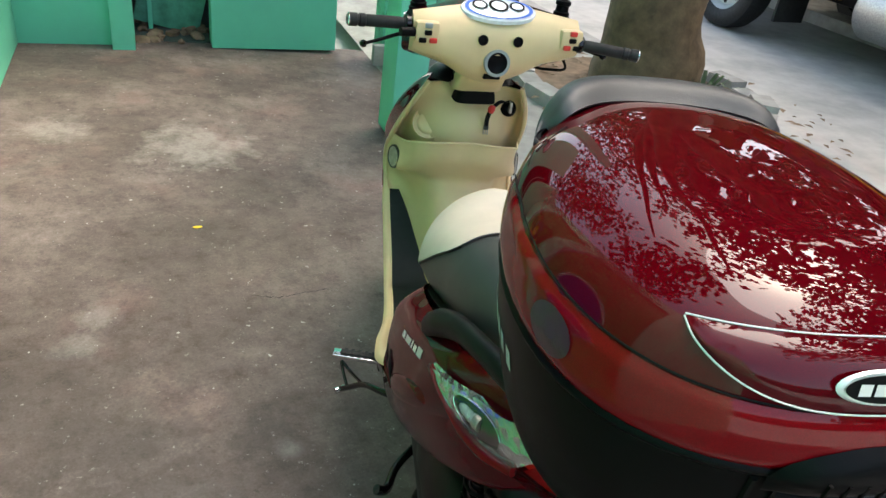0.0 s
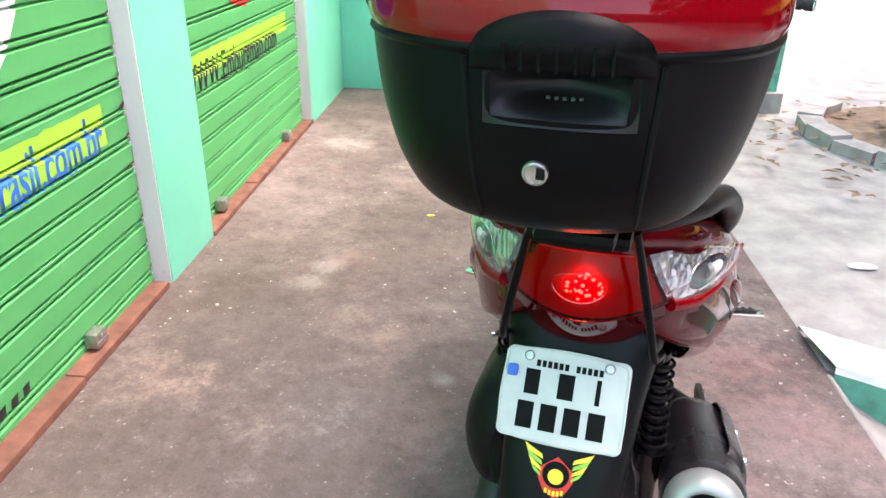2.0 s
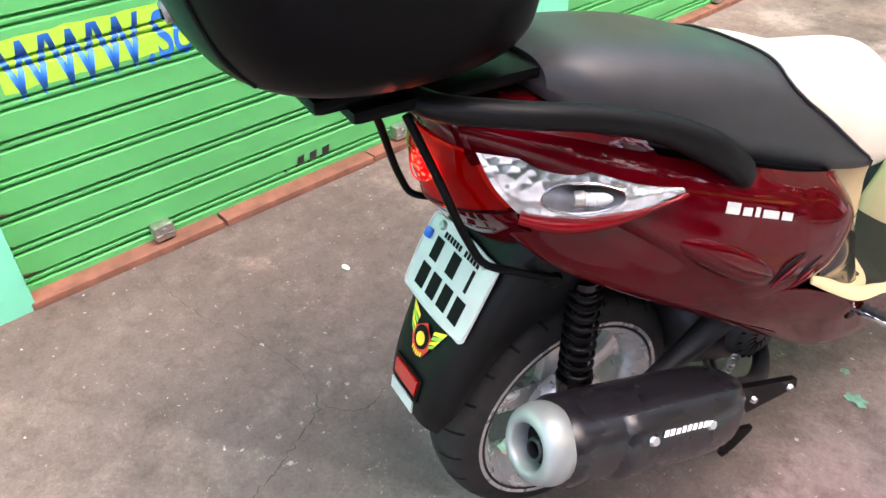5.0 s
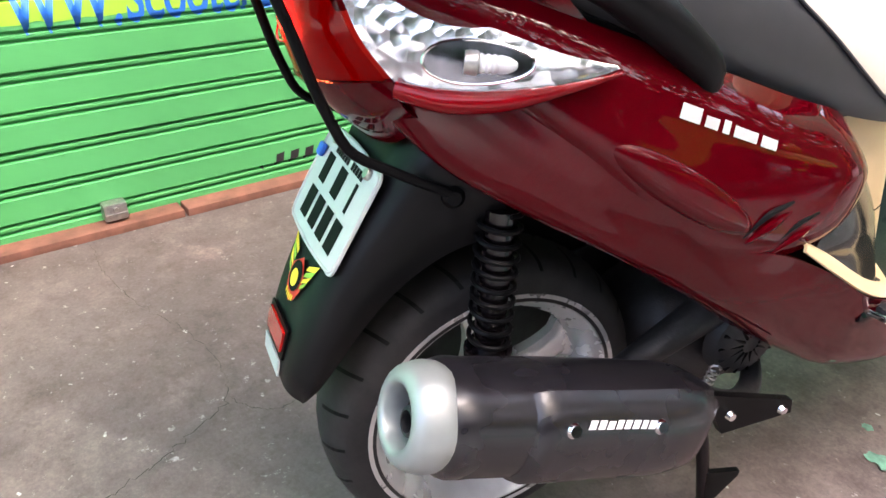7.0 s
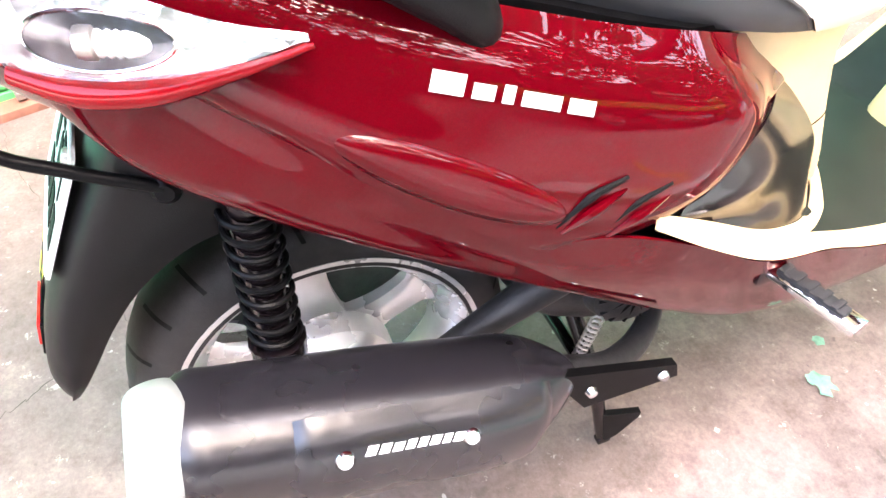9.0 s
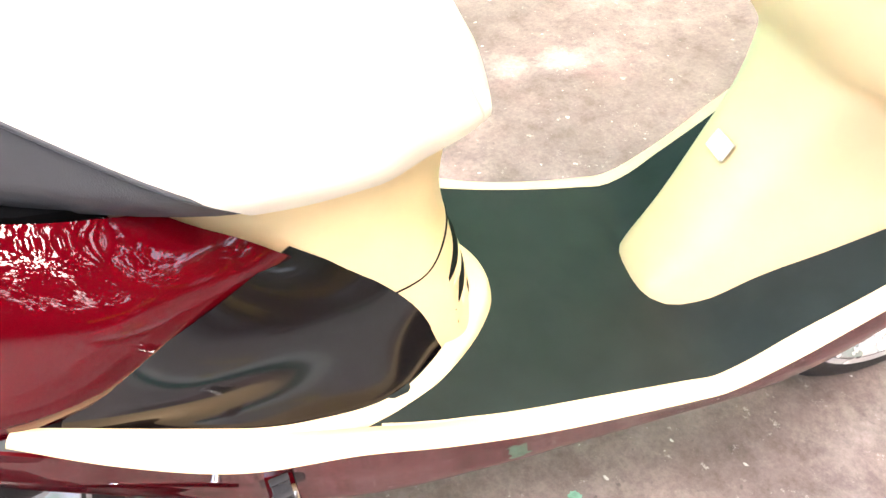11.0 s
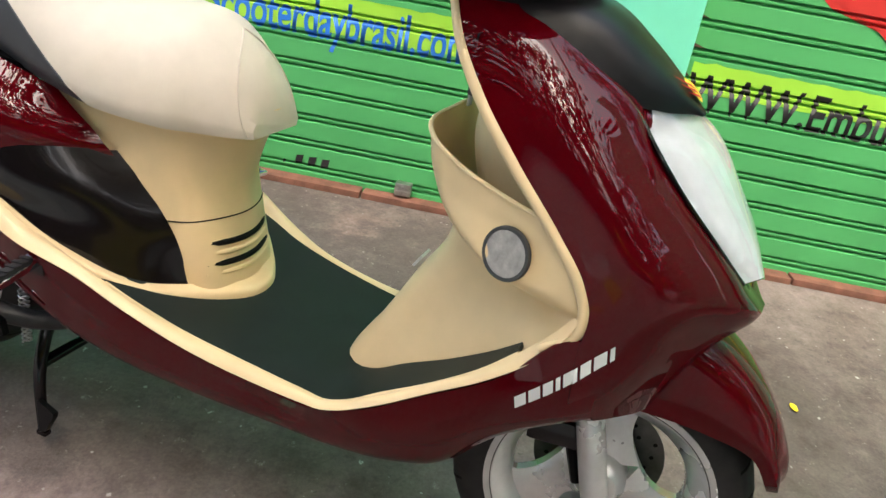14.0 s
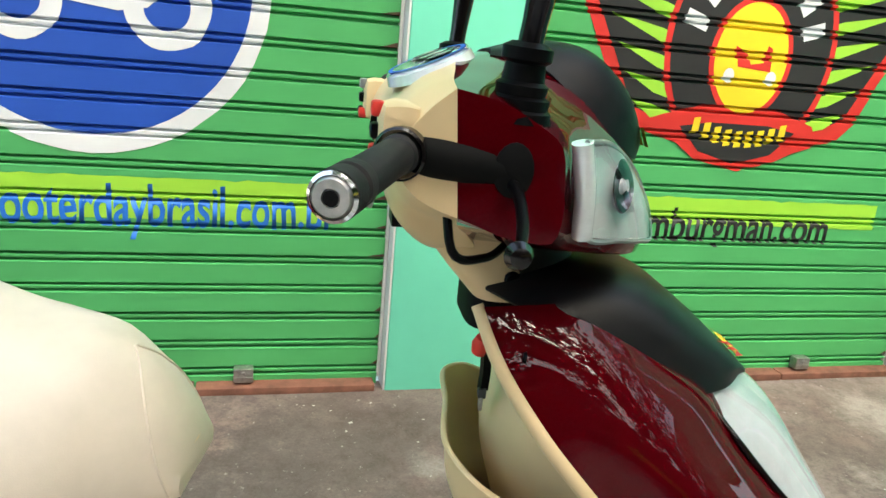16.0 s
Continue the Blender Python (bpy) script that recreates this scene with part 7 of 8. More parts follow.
# front indicators
IND = [[(0.203, 1.245, 1.092), (0.196, 1.255, 1.052), (0.182, 1.262, 1.012)],
       [(0.175, 1.272, 1.090), (0.165, 1.293, 1.050), (0.155, 1.303, 1.004)],
       [(0.140, 1.304, 1.074), (0.131, 1.326, 1.040), (0.126, 1.335, 0.998)],
       [(0.110, 1.334, 1.046), (0.105, 1.347, 1.022), (0.103, 1.354, 0.996)]]
def ind(g, sx):
    bm = skin(bmesh.new(), [[(x + g * 0.5, y + g, z) for x, y, z in r] for r in IND], 14, 18)
    return steered(bm if sx > 0 else flip(bm))
for sx in (1, -1):
    part("indicator_border", steered(T([(sx * (x + 0.002), y + 0.006, z) for x, y, z in (IND[0][0], IND[0][1], IND[0][2])], 0.009, 10, 12)), "mirror_silver", bars)
    lm = part("front_indicator", ind(0.003, sx), "mirror_silver", bars, "clear front indicator lamp")
    part("indicator_lens", ind(0.011, sx), "clear", lm, "clear lens")
    part("indicator_bulb", steered(L([(0, 0.010), (0.005, 0.008), (0.008, 0.0), (0.008, -0.008)], axis((sx * 0.160, 1.299, 1.052), (sx * 0.62, 0.78, 0.2)), 18)), "gauge", lm)
    part("reflector_hollow", steered(L([(0.0, 0.0005), (0.014, 0.001), (0.020, 0.0035), (0.0225, 0.0055), (0.0235, 0.0045)], axis((sx * 0.161, 1.301, 1.052), (sx * 0.62, 0.78, 0.2)), 24)), "dark_chrome", lm)
    edge = [IND[0][0], IND[1][0], IND[2][0], IND[3][0], IND[3][1], IND[3][2], IND[2][2], IND[1][2], IND[0][2], IND[0][1], IND[0][0]]
    part("indicator_rim", steered(T([(sx * (x + 0.004), y + 0.009, z) for x, y, z in edge], 0.0028, 6, 60)), "silver", lm)
# grips, levers, switches, mirrors
for sx, zz in ((1, 1.068), (-1, 1.098)):
    a, b_ = (Vector((0.205, 1.112, 1.076)), Vector((0.358, 1.06, zz))) if sx > 0 else (Vector((-0.215, 1.142, 1.094)), Vector((-0.370, 1.135, zz)))
    d = (b_ - a).normalized()
    mm = STEER @ axis(a, d)
    Ln = (b_ - a).length
    gr = part("grip", L([(0, 0), (0.015, 0), (0.018, 0.004), (0.018, 0.02), (0.0155, 0.022), (0.0165, 0.03), (0.0165, Ln - 0.045), (0.015, Ln - 0.043), (0.018, Ln - 0.04), (0.018, Ln - 0.028), (0.0155, Ln - 0.027), (0.0155, Ln - 0.022), (0.018, Ln - 0.021), (0.018, Ln - 0.003), (0, Ln - 0.003)], mm @ Matrix.Diagonal((0.87, 0.87, 1, 1)), 26), "rubber", bars, "black rubber grip with metal end")
    part("grip_end", L([(0.0, Ln - 0.002), (0.006, Ln - 0.002), (0.0065, Ln + 0.002), (0.0125, Ln + 0.002), (0.0145, Ln), (0.015, Ln - 0.003), (0.0148, Ln - 0.005)], mm @ Matrix.Diagonal((0.87, 0.87, 1, 1)), 26), "steel", gr, "steel bar end")
    part("end_socket", L([(0, Ln + 0.0026), (0.0055, Ln + 0.0024)], mm @ Matrix.Diagonal((0.87, 0.87, 1, 1)), 16), "ink", gr, smooth=False)
    part("end_ring", L([(0.0148, Ln - 0.004), (0.0172, Ln - 0.003), (0.0176, Ln - 0.001), (0.0150, Ln + 0.0005)], mm @ Matrix.Diagonal((0.87, 0.87, 1, 1)), 26), "chrome", gr)
    part("grip_collar", L([(0.0185, 0.004), (0.0205, 0.006), (0.0205, 0.016), (0.0185, 0.018)], mm, 24), "gloss_black", gr)
    part("brake_lever", steered(T([(sx * 0.175, 1.19, 1.062), (sx * 0.225, 1.197, 1.055), (sx * 0.275, 1.192, 1.04), (sx * 0.32, 1.18, 1.03)], [0.0045, 0.005, 0.0045, 0.004], 10)), "black", bars, "black brake lever with ball end")
    part("lever_ball", steered(L([(0, -0.010), (0.007, -0.007), (0.010, 0), (0.007, 0.007), (0, 0.010)], axis((sx * 0.322, 1.179, 1.03), (1, 0, 0)), 14)), "gloss_black", bars)
    part("lever_boot", steered(L([(0, 0.0008), (0.015, 0.0008), (0.016, 0.0), (0.016, -0.006)], axis((sx * 0.216, 1.196, 1.068), (sx * 1.0, 0.0, 0)) @ Matrix.Diagonal((1.0, 1.35, 1, 1)), 20)), "ink", bars)
    part("grip_boot", steered(T([tuple(a - d * 0.004), tuple(a.lerp(Vector((sx * 0.207, 1.165, 1.07)), 0.6)), (sx * 0.2, 1.19, 1.066)], [0.019, 0.017, 0.017], 14)), "ink", bars)
    sw = part("switch_pod", steered(box(bmesh.new(), (min(sx * 0.155, sx * 0.215), 1.092, 1.062), (max(sx * 0.155, sx * 0.215), 1.125, 1.112), 0.012)), "beige", bars, "beige switch pod")
    for k, (dx, dz, mt) in enumerate(((0, 0.105, "red_print" if sx > 0 else "silver"), (0, 0.088, "black"), (-0.012, 0.070, "red_print" if sx > 0 else "black"), (0.014, 0.070, "black" if sx > 0 else "red_print"))):
        part("switch_button", steered(box(bmesh.new(), (sx * 0.185 + dx - 0.009, 1.086, 1.0 + dz - 0.006), (sx * 0.185 + dx + 0.009, 1.096, 1.0 + dz + 0.006), 0.003)), mt, sw)
    mi = part("mirror_stem", steered(T([(sx * 0.188, 1.20, 1.112), (sx * 0.190, 1.204, 1.16), (sx * 0.194, 1.208, 1.20), (sx * 0.205, 1.215, 1.30), (sx * 0.23, 1.20, 1.37)], [0.010, 0.010, 0.014, 0.012, 0.012], 12)), "gloss_black", bars, "mirror on a black stem")
    part("mirror_boot", steered(L([(0.028, 0.0), (0.026, 0.008), (0.023, 0.010), (0.024, 0.018), (0.020, 0.020), (0.021, 0.028), (0.017, 0.031), (0.016, 0.044), (0.020, 0.047), (0.020, 0.056), (0.013, 0.060)], axis((sx * 0.188, 1.20, 1.104), (sx * 0.05, 0.05, 1)), 22)), "black", mi)
    part("mirror_head", steered(skin(bmesh.new(), [[(sx * (0.27 + 0.075 * k * math.cos(a)), y, 1.40 + 0.05 * k * math.sin(a)) for a in [2 * math.pi * i / 24 for i in range(24)]] for y, k in ((1.17, 0.96), (1.18, 1.0), (1.20, 0.9), (1.22, 0.55))], 24, 12, closed_u=True, cap=True)), "black", mi, "black mirror housing")
    bm = bmesh.new()
    poly(bm, [(sx * (0.27 + 0.066 * math.cos(a)), 1.1685, 1.40 + 0.043 * math.sin(a)) for a in [2 * math.pi * i / 28 for i in range(28)]])
    part("mirror_glass", steered(bm), "chrome", mi, "mirror glass", smooth=False)
part("throttle_cable", steered(T([(0.19, 1.15, 1.035), (0.21, 1.155, 1.00), (0.17, 1.19, 0.985), (0.10, 1.23, 0.985), (0.05, 1.25, 0.97)], 0.0038, 8)), "black", bars)
part("brake_cable", steered(T([(0.18, 1.19, 1.04), (0.20, 1.20, 1.015), (0.15, 1.23, 0.985), (0.08, 1.25, 0.975)], 0.005, 8)), "black", bars)

# -- top case --
KX = -0.027


def plan(z, a, b_, yc, e=2.5, n=48):
    out = []
    for j in range(n):
        t = 2 * math.pi * j / n
        c_, s_ = math.cos(t), math.sin(t)
        x = a * math.copysign(abs(c_) ** (2 / e), c_)
        y = b_ * math.copysign(abs(s_) ** (2 / e), s_)
        if y > 0:
            y *= 1.16
        out.append((KX + x * (1 - 0.08 * max(0, y / b_)), yc + y, z))
    return out


BASE_ROWS = [(0.976, 0.098, 0.12, -0.09), (0.982, 0.131, 0.150, -0.10), (1.002, 0.155, 0.175, -0.112), (1.04, 0.174, 0.193, -0.122), (1.09, 0.187, 0.205, -0.128), (1.158, 0.197, 0.213, -0.13), (1.170, 0.198, 0.214, -0.13)]
HC = KX + 0.018
bm = skin(bmesh.new(), [plan(*r, n=96) for r in BASE_ROWS], 96, 60, closed_u=True, cap=True)
hole = [f for f in bm.faces if len(f.verts) == 4 and abs(f.calc_center_median().x - HC - 0.001) < 0.053 and 1.117 < f.calc_center_median().z < 1.157 and f.calc_center_median().y < -0.25]
bmesh.ops.delete(bm, geom=hole, context='FACES')
case = part("top_case", bm, "black", scooter, "black top case with burgundy lid and backrest")
part("case_seam", skin(bmesh.new(), [plan(1.167, 0.1985, 0.2145, -0.13), plan(1.172, 0.201, 0.218, -0.13), plan(1.177, 0.1985, 0.2155, -0.13)], 48, 8, closed_u=True), "black", case)
LID = [(1.175, 0.198, 0.216, -0.13), (1.200, 0.199, 0.218, -0.13), (1.228, 0.195, 0.215, -0.128), (1.256, 0.181, 0.207, -0.123), (1.280, 0.150, 0.182, -0.115), (1.295, 0.115, 0.140, -0.107), (1.302, 0.066, 0.075, -0.10), (1.304, 0.01, 0.012, -0.10)]
part("case_lid", skin(bmesh.new(), [plan(*r) for r in LID], 48, 56, closed_u=True, cap=True), "red", case, "glossy burgundy lid")


def lid_at(z, t, g):
    zs = [r[0] for r in LID]
    a, b_, yc = (float(np.interp(z, zs, [r[k] for r in LID])) for k in (1, 2, 3))
    e = 2.5
    c_, s_ = math.cos(t), math.sin(t)
    x = (a + g) * math.copysign(abs(c_) ** (2 / e), c_)
    y = (b_ + g) * math.copysign(abs(s_) ** (2 / e), s_)
    if y > 0:
        y *= 1.16
    return (KX + x * (1 - 0.08 * max(0, y / b_)), yc + y, z)


# bright red band round the lower lid, leaving the front free
def band():
    rows = []
    for k in range(7):
        f = k / 6
        row = []
        for j in range(49):
            t = radians(-205 + 230 * j / 48)
            top = 1.226 + 0.016 * (abs(j - 24) / 24) ** 1.5 * (1 if abs(j - 24) < 20 else (24 - abs(j - 24)) / 4)
            row.append(lid_at(1.177 + (top - 1.177) * f, t, 0.0035 - (0.003 if k in (0, 6) else 0)))
        rows.append(row)
    return skin(bmesh.new(), rows, 49, 13)


part("reflector_band", band(), "band", case, "bright red reflective band")
part("lid_moulding", T([lid_at(1.228 + 0.016 * (abs(j - 24) / 24) ** 1.5 * (1 if abs(j - 24) < 20 else (24 - abs(j - 24)) / 4), radians(-205 + 230 * j / 48), 0.001) for j in range(49)], 0.0009, 6, 97), "ink", case)
def lid_panel():
    rows = []
    for k in range(5):
        f = k / 4
        rows.append([lid_at(1.229 + (0.041 - 0.006 * (abs(j - 12) / 12) ** 2) * f + 0.034 * (abs(j - 12) / 12) ** 2.3 * (1 - f), radians(-90 + 39 * (j - 12) / 12), 0.0055 if 0 < k < 4 and 0 < j < 24 else 0.002) for j in range(25)])
    return skin(bmesh.new(), rows, 25, 17)


part("lid_panel", lid_panel(), "red", case, "dark glossy rear lid panel")
part("panel_edge", T([lid_at(1.270 - 0.006 * (abs(j - 12) / 12) ** 2, radians(-90 + 39 * (j - 12) / 12), 0.0035) for j in range(25)], 0.0007, 6, 60), "decal_silver", case)
part("panel_edge", T([lid_at(1.229 + 0.034 * (abs(j - 12) / 12) ** 2.3, radians(-90 + 39 * (j - 12) / 12), 0.0035) for j in range(25)], 0.0007, 6, 60), "decal_silver", case)
p0 = Vector(lid_at(1.249, radians(-90), 0.008))
lg = part("logo_plate", L([(0, 0.0025), (0.040, 0.002), (0.044, 0.0)], axis(p0, (0, -1, 0.25)) @ Matrix.Diagonal((0.82, 0.30, 1, 1)), 32), "decal_silver", case, "oval silver maker's plate")
part("logo_field", L([(0, 0.0034), (0.038, 0.0031)], axis(p0, (0, -1, 0.25)) @ Matrix.Diagonal((0.82, 0.27, 1, 1)), 32), "ink", lg, smooth=False)
for k in range(4):
    bm = bmesh.new()
    mm = axis(p0, (0, -1, 0.25))
    x = -0.022 + 0.0115 * k
    poly(bm, [mm @ Vector(v) for v in ((x, -0.0045, 0.0042), (x + 0.009, -0.0045, 0.0042), (x + 0.0095, 0.004, 0.0042), (x + 0.0005, 0.004, 0.0042))])
    part("logo_bar", bm, "decal_silver", lg, smooth=False)
# handle, latch recess, lock
def at_rear(x, z, g):
    zs = [r[0] for r in BASE_ROWS] + [r[0] for r in LID]
    rr = BASE_ROWS + LID
    b_, yc, a = (float(np.interp(z, zs, [r[k] for r in rr])) for k in (2, 3, 1))
    u = min(0.98, abs(x - KX) / a)
    return (x, yc - (b_ + g) * (1 - u ** 2.5) ** (1 / 2.5), z)


rows = []
for k in range(9):
    f = k / 8
    row = []
    for j in range(21):
        u = -1 + 2 * j / 20
        top = 1.174 + 0.032 * (1 - u * u) ** 0.6
        lo = 1.156
        row.append(at_rear(HC + u * 0.074, lo + (top - lo) * f, 0.004 + 0.014 * math.sin(math.pi * min(1, f * 1.05)) ** 0.6 * (1 - u ** 4)))
    rows.append(row)
part("case_handle", skin(bmesh.new(), rows, 41, 20), "black", case, "black arched carry handle")
for k in range(7):
    part("handle_rib", T([at_rear(HC - 0.042 + 0.014 * k, 1.160, 0.0172), at_rear(HC - 0.042 + 0.014 * k, 1.182, 0.0172)], 0.0016, 6, 4), "black", case)
for k in range(15):
    x, z = HC - 0.012 + 0.007 * (k % 5), 1.130 - 0.005 * (k // 5)
    part("grip_dot", L([(0, 0.0016), (0.0018, 0.0012), (0.0022, 0)], axis(at_rear(x, z, -0.0255 + 0.004 * (k // 5)), (0, -1, 0.6)), 8), "dark_grey", case)
rows = []
for k in range(7):
    f = k / 6
    rows.append([at_rear(HC + 0.001 + (-1 + 2 * j / 14) * 0.064, 1.110 + 0.050 * f, 0.003 - (0.040 * math.sin(math.pi * f ** 1.5) * (math.sin(math.pi * j / 14) ** 0.8) if 0 < j < 14 else 0)) for j in range(15)])
part("latch_recess", skin(bmesh.new(), rows, 29, 25), "satin_black", case, "scooped latch recess")
for x in (-0.080, 0.080):
    part("case_groove", T([at_rear(HC + x * (1.0 - 0.10 * k / 5), 1.165 - 0.032 * k, 0.0015) for k in range(6)], 0.003, 6), "ink", case)
part("lock_slot", box(bmesh.new(), tuple(Vector(at_rear(KX + 0.012, 1.068, 0.0)) + Vector((-0.0012, -0.0085, -0.005))), tuple(Vector(at_rear(KX + 0.002, 1.068, 0.0)) + Vector((0.0012, -0.005, 0.005)))), "ink", case)
part("case_lock", L([(0, 0.005), (0.009, 0.006), (0.0095, 0.007), (0.0115, 0.006), (0.012, 0)], axis(at_rear(KX + 0.002, 1.068, 0.0), (0, -1, -0.2)), 24), "steel", case, "round metal key lock")
# size mark on each side: plain white bars
for sx in (1, -1):
    for k in range(5):
        bm = bmesh.new()
        y0 = -0.165 + 0.025 * k
        grid_quad(bm, [(KX + sx * 0.3, y0, 1.108), (KX + sx * 0.3, y0 + 0.015, 1.107), (KX + sx * 0.3, y0 + 0.019, 1.126), (KX + sx * 0.3, y0 + 0.004, 1.127)], 2, 3)
        stick(bm, case, (-sx, 0, 0))
        part("size_mark", bm, "white", case, "white lettering bar", smooth=False)
# backrest pad along the lid's front edge
pad = []
for z, g in ((1.245, 0.006), (1.255, 0.022), (1.278, 0.026), (1.300, 0.012), (1.306, -0.018), (1.29, -0.04)):
    row = []
    for j in range(25):
        t = radians(90 + (54 - (4 if g < 0.02 else 0)) * (j - 12) / 12)
        x, y, _ = lid_at(1.25, t, 0)
        endf = 1 - (abs(j - 12) / 12) ** 6
        row.append((KX + (x - KX) * (1.0 + g * 1.2), y + g * endf - 0.002, 1.24 + (z - 1.24) * (0.35 + 0.65 * endf)))
    pad.append(row)
part("backrest_pad", skin(bmesh.new(), pad, 37, 26, thick=0.006), "seat_black", case, "black padded backrest")
part("lid_line", T([lid_at(1.28 - 0.02 * k / 5, radians(150 + 8 * k / 5), 0.001) for k in range(6)], 0.0016, 6), "ink", case)

# ---- tree ----
tree = thing("street_tree", pose(2.72, 3.62, -0.01), "thick trunked street tree at the pavement edge", "tree")
bm = bmesh.new()
ps = [(0.0, 0, -0.1), (0.0, 0.0, 0.1), (-0.03, 0.02, 0.5), (0.0, 0.03, 1.1), (0.10, 0.05, 1.8), (0.25, 0.1, 2.6), (0.3, 0.1, 3.4)]
rs = [0.42, 0.33, 0.26, 0.27, 0.29, 0.22, 0.15]
tube(bm, ps, rs, 20, 40)
for v in bm.verts:
    n_ = noise.noise(v.co * 4.0) * 0.04 + noise.noise(v.co * 14) * 0.012
    v.co += Vector((v.co.x, v.co.y, 0)).normalized() * n_
trunk = part("trunk", bm, "bark", tree, "grey brown bark")
limbs = [((0.2, 0.1, 2.4), (-0.6, -0.4, 3.4), (-1.6, -1.3, 4.2)), ((0.2, 0.1, 2.5), (1.0, -0.2, 3.6), (2.0, -0.6, 4.4)), ((0.28, 0.1, 3.0), (0.0, 0.9, 4.0), (-0.4, 1.9, 4.8)), ((0.3, 0.1, 3.3), (0.3, -0.6, 4.3), (-0.3, -1.9, 5.2)), ((0.1, 0.05, 2.0), (-0.9, -1.2, 3.3), (-1.9, -3.0, 4.3)), ((0.2, 0.1, 2.6), (-1.0, -0.2, 3.9), (-2.6, -1.4, 5.0)), ((0.2, 0.1, 2.6), (0.6, -1.6, 3.9), (0.9, -3.6, 4.8))]
for l in limbs:
    part("limb", T(l, [0.11, 0.08, 0.03], 10), "bark", tree)
rnd = random.Random(5)
bm = bmesh.new()
for c in range(2000):
    ctr = Vector((rnd.uniform(-4.2, 5.5), rnd.uniform(-6.0, 4.5), rnd.uniform(3.9, 6.2)))
    if noise.noise(Vector((ctr.x * 0.55, ctr.y * 0.55, 1.7))) < -0.10:
        continue
    for q in range(12):
        o = ctr + Vector((rnd.gauss(0, 0.22), rnd.gauss(0, 0.22), rnd.gauss(0, 0.16)))
        d = Vector((rnd.gauss(0, 1), rnd.gauss(0, 1), rnd.gauss(-0.2, 0.5))).normalized()
        s_ = d.cross(Vector((rnd.gauss(0, 0.5), rnd.gauss(0, 0.5), rnd.gauss(0, 1)))).normalized()
        ln, wd = rnd.uniform(0.14, 0.26), rnd.uniform(0.045, 0.085)
        vs = [bm.verts.new(p) for p in (o, o + d * ln * 0.5 + s_ * wd, o + d * ln, o + d * ln * 0.5 - s_ * wd)]
        bm.faces.new(vs)
part("crown", bm, "leaf", tree, "loose green leaf crown", smooth=False, recalc=False)
bm = bmesh.new()
for i in range(17):
    a0, a1 = 2 * math.pi * i / 20, 2 * math.pi * (i + 0.93) / 20
    pts = []
    for a in (a0, a1):
        for r_ in (0.78, 0.93):
            pts.append((2.72 + r_ * math.cos(a + 2.2), 3.62 + r_ * math.sin(a + 2.2)))
    b0 = [bm.verts.new((x, y, -0.02)) for x, y in (pts[0], pts[1], pts[3], pts[2])]
    t0 = [bm.verts.new((x, y, 0.07 + 0.02 * math.sin(i * 3))) for x, y in (pts[0], pts[1], pts[3], pts[2])]
    bm.faces.new(t0)
    for k in range(4):
        bm.faces.new((b0[k], b0[(k + 1) % 4], t0[(k + 1) % 4], t0[k]))
tagged(part("tree_pit_edging", bm, "paving"), "ring of worn cement edging stones round the tree", "edging")
bm = bmesh.new()
r = bmesh.ops.create_circle(bm, cap_ends=True, segments=28, radius=0.8)
for v in bm.verts:
    v.co += Vector((2.72, 3.62, 0.012))
tagged(part("tree_pit", bm, "earth", smooth=False), "bare dry earth round the tree", "soil", kind="structure")
bm = bmesh.new()
for i in range(260):
    a, r_ = rnd.uniform(0, 6.283), rnd.uniform(0.3, 1.3)
    x, y = 2.6 + r_ * math.cos(a), 3.3 + r_ * math.sin(a)
    d = rnd.uniform(0, 6.283)
    ln = rnd.uniform(0.02, 0.07)
    z = 0.02 + rnd.uniform(0, 0.015)
    poly(bm, [(x, y, z), (x + ln * math.cos(d + 0.4), y + ln * math.sin(d + 0.4), z + 0.008), (x + 1.7 * ln * math.cos(d), y + 1.7 * ln * math.sin(d), z), (x + ln * math.cos(d - 0.4), y + ln * math.sin(d - 0.4), z + 0.006)])
tagged(part("leaf_litter", bm, "earth", smooth=False), "dry fallen leaves round the tree", "leaf litter", kind="stuff")
plant = thing("weed", pose(2.98, 3.32, 0.012), "small green weed growing by the trunk", "plant")
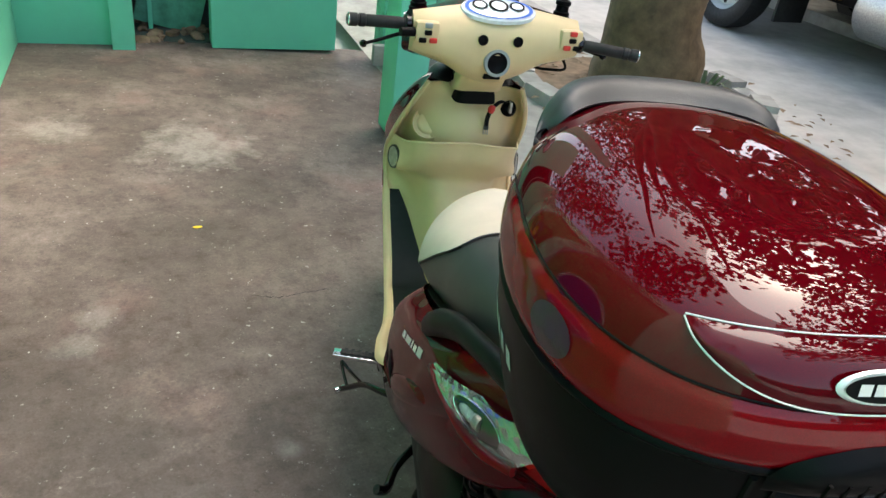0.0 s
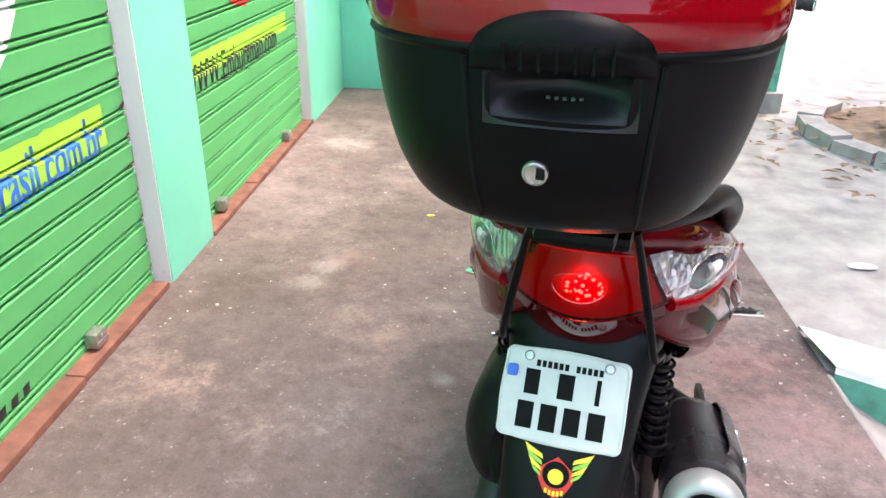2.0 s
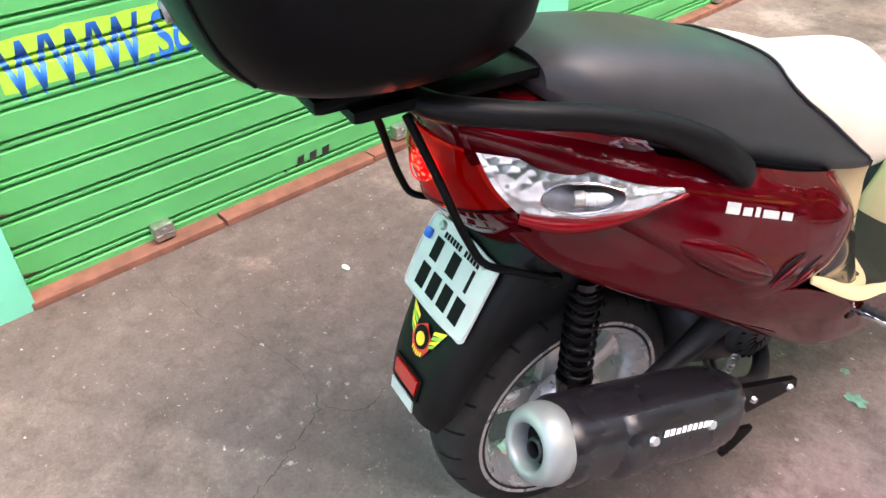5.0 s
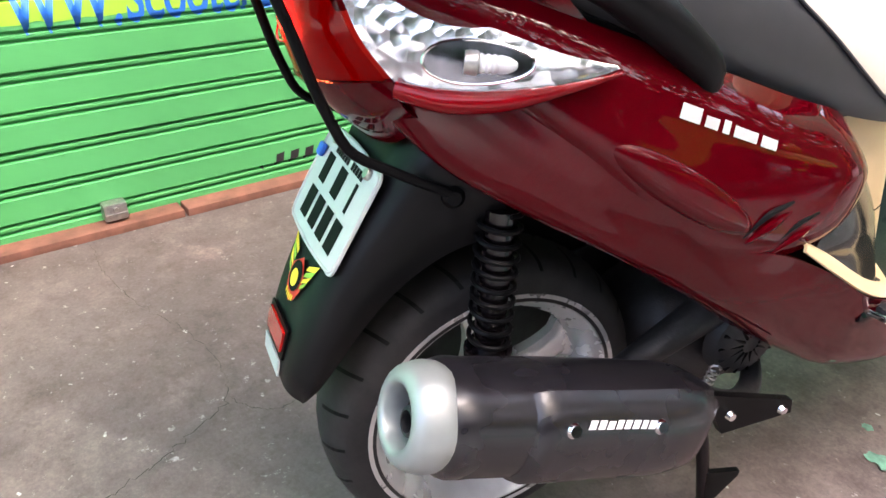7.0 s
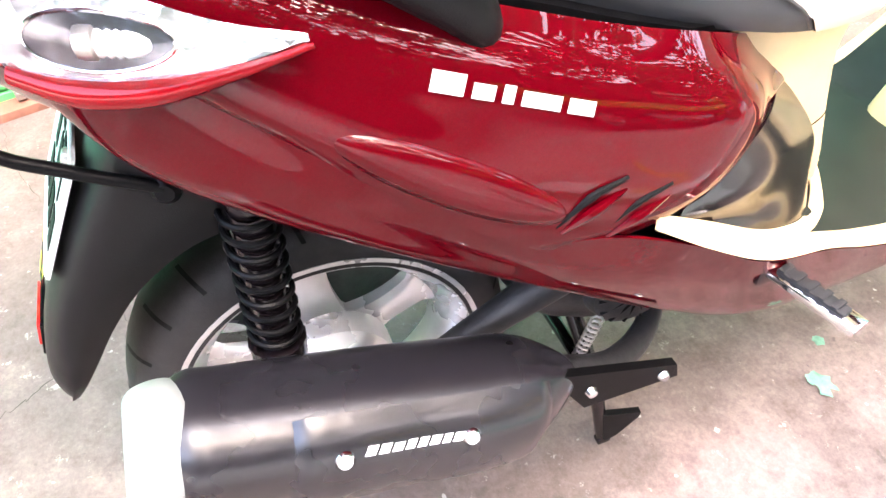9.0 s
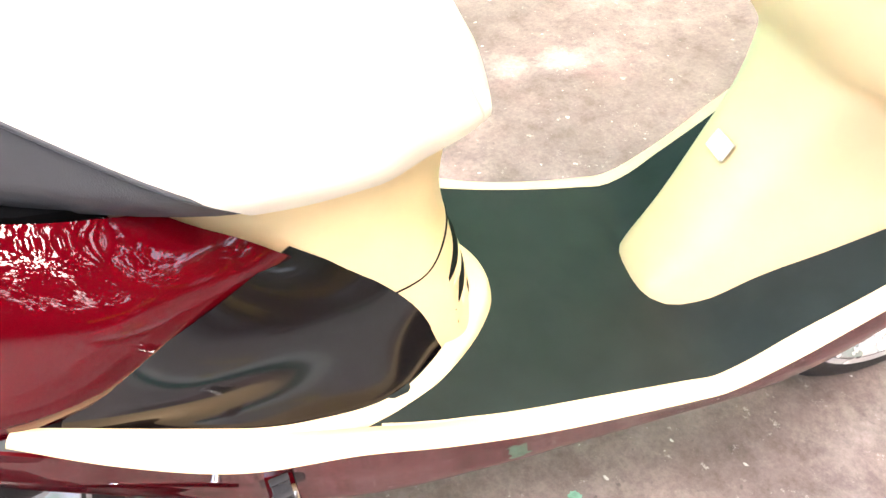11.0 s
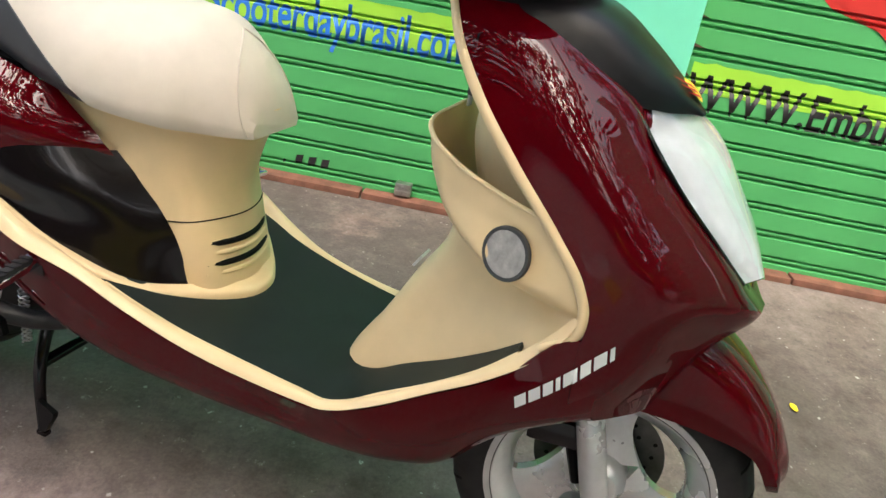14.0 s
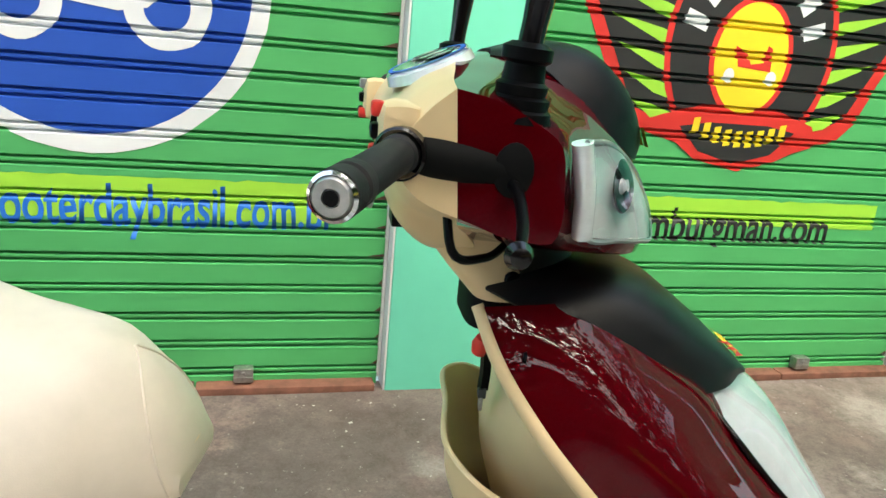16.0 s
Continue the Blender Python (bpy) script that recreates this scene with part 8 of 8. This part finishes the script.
for i in range(9):
    a = i * 2.4
    d = Vector((math.cos(a), math.sin(a), 0))
    bm = bmesh.new()
    n_ = d.cross(Vector((0, 0, 1))) * 0.016
    p = [d * 0.02, d * 0.07 + Vector((0, 0, 0.14)), d * 0.15 + Vector((0, 0, 0.22)), d * 0.2 + Vector((0, 0, 0.2))]
    w_ = [0.4, 1, 0.8, 0.05]
    vs = [[bm.verts.new(q - n_ * k), bm.verts.new(q + n_ * k)] for q, k in zip(p, w_)]
    for v0, v1 in zip(vs, vs[1:]):
        bm.faces.new((v0[0], v0[1], v1[1], v1[0]))
    part("blade", bm, "leaf", plant)

# fallen leaves and specks on the floor
for x, y, w_, mt, lb in ((-0.40, 2.086, 0.016, "yellow", "small yellow petal on the floor"), (1.35, 1.75, 0.05, "kerb_white", "dry pale leaf on the pavement"), (1.6, 1.4, 0.04, "earth", "dry brown leaf on the pavement"), (-0.835, 0.254, 0.013, "kerb_white", "white paint fleck on the floor"), (0.40, 0.83, 0.032, "green_spill", "green paint spill on the floor"), (0.34, 0.90, 0.016, "green_spill", "green paint spill on the floor")):
    bm = bmesh.new()
    poly(bm, [(x + w_ * (1 + 0.35 * noise.noise(Vector((k, x * 5, y)))) * math.cos(k * 0.7) * (1.2), y + w_ * (1 + 0.4 * noise.noise(Vector((k, x, y * 5)))) * math.sin(k * 0.7) * 0.7, 0.0035 - 0.025 * max(0, x + 0.6) if x < 0.95 else -0.001) for k in range(9)] if mt != 'green_spill' else [(x + w_ * (0.75 + 0.6 * noise.noise(Vector((math.cos(k * 0.2) * 2, math.sin(k * 0.2) * 2, y * 9)))) * math.cos(k * 0.2), y + 0.8 * w_ * (0.75 + 0.6 * noise.noise(Vector((math.cos(k * 0.2) * 2, math.sin(k * 0.2) * 2, x * 9)))) * math.sin(k * 0.2), 0.0035 - 0.025 * max(0, x + 0.6)) for k in range(31)])
    tagged(part("floor_fleck", bm, mt, smooth=False), lb, "fleck")


bm = bmesh.new()
rings = [[bm.verts.new(lid_at(1.206 + 0.019 * q * math.sin(2 * math.pi * j / 24), radians(-158 + 7.5 * q * math.cos(2 * math.pi * j / 24)), 0.0048)) for j in range(24)] for q in (1.0, 0.66, 0.33)]
for r0, r1 in zip(rings, rings[1:]):
    for j in range(24):
        bm.faces.new((r0[j], r0[(j + 1) % 24], r1[(j + 1) % 24], r1[j]))
bm.faces.new(rings[-1])
M["purple"] = simple("purple_print", (0.05, 0.003, 0.025), 0.35, coat=0.3)
part("case_sticker", bm, "purple", case, "dark purple oval sticker", smooth=False)
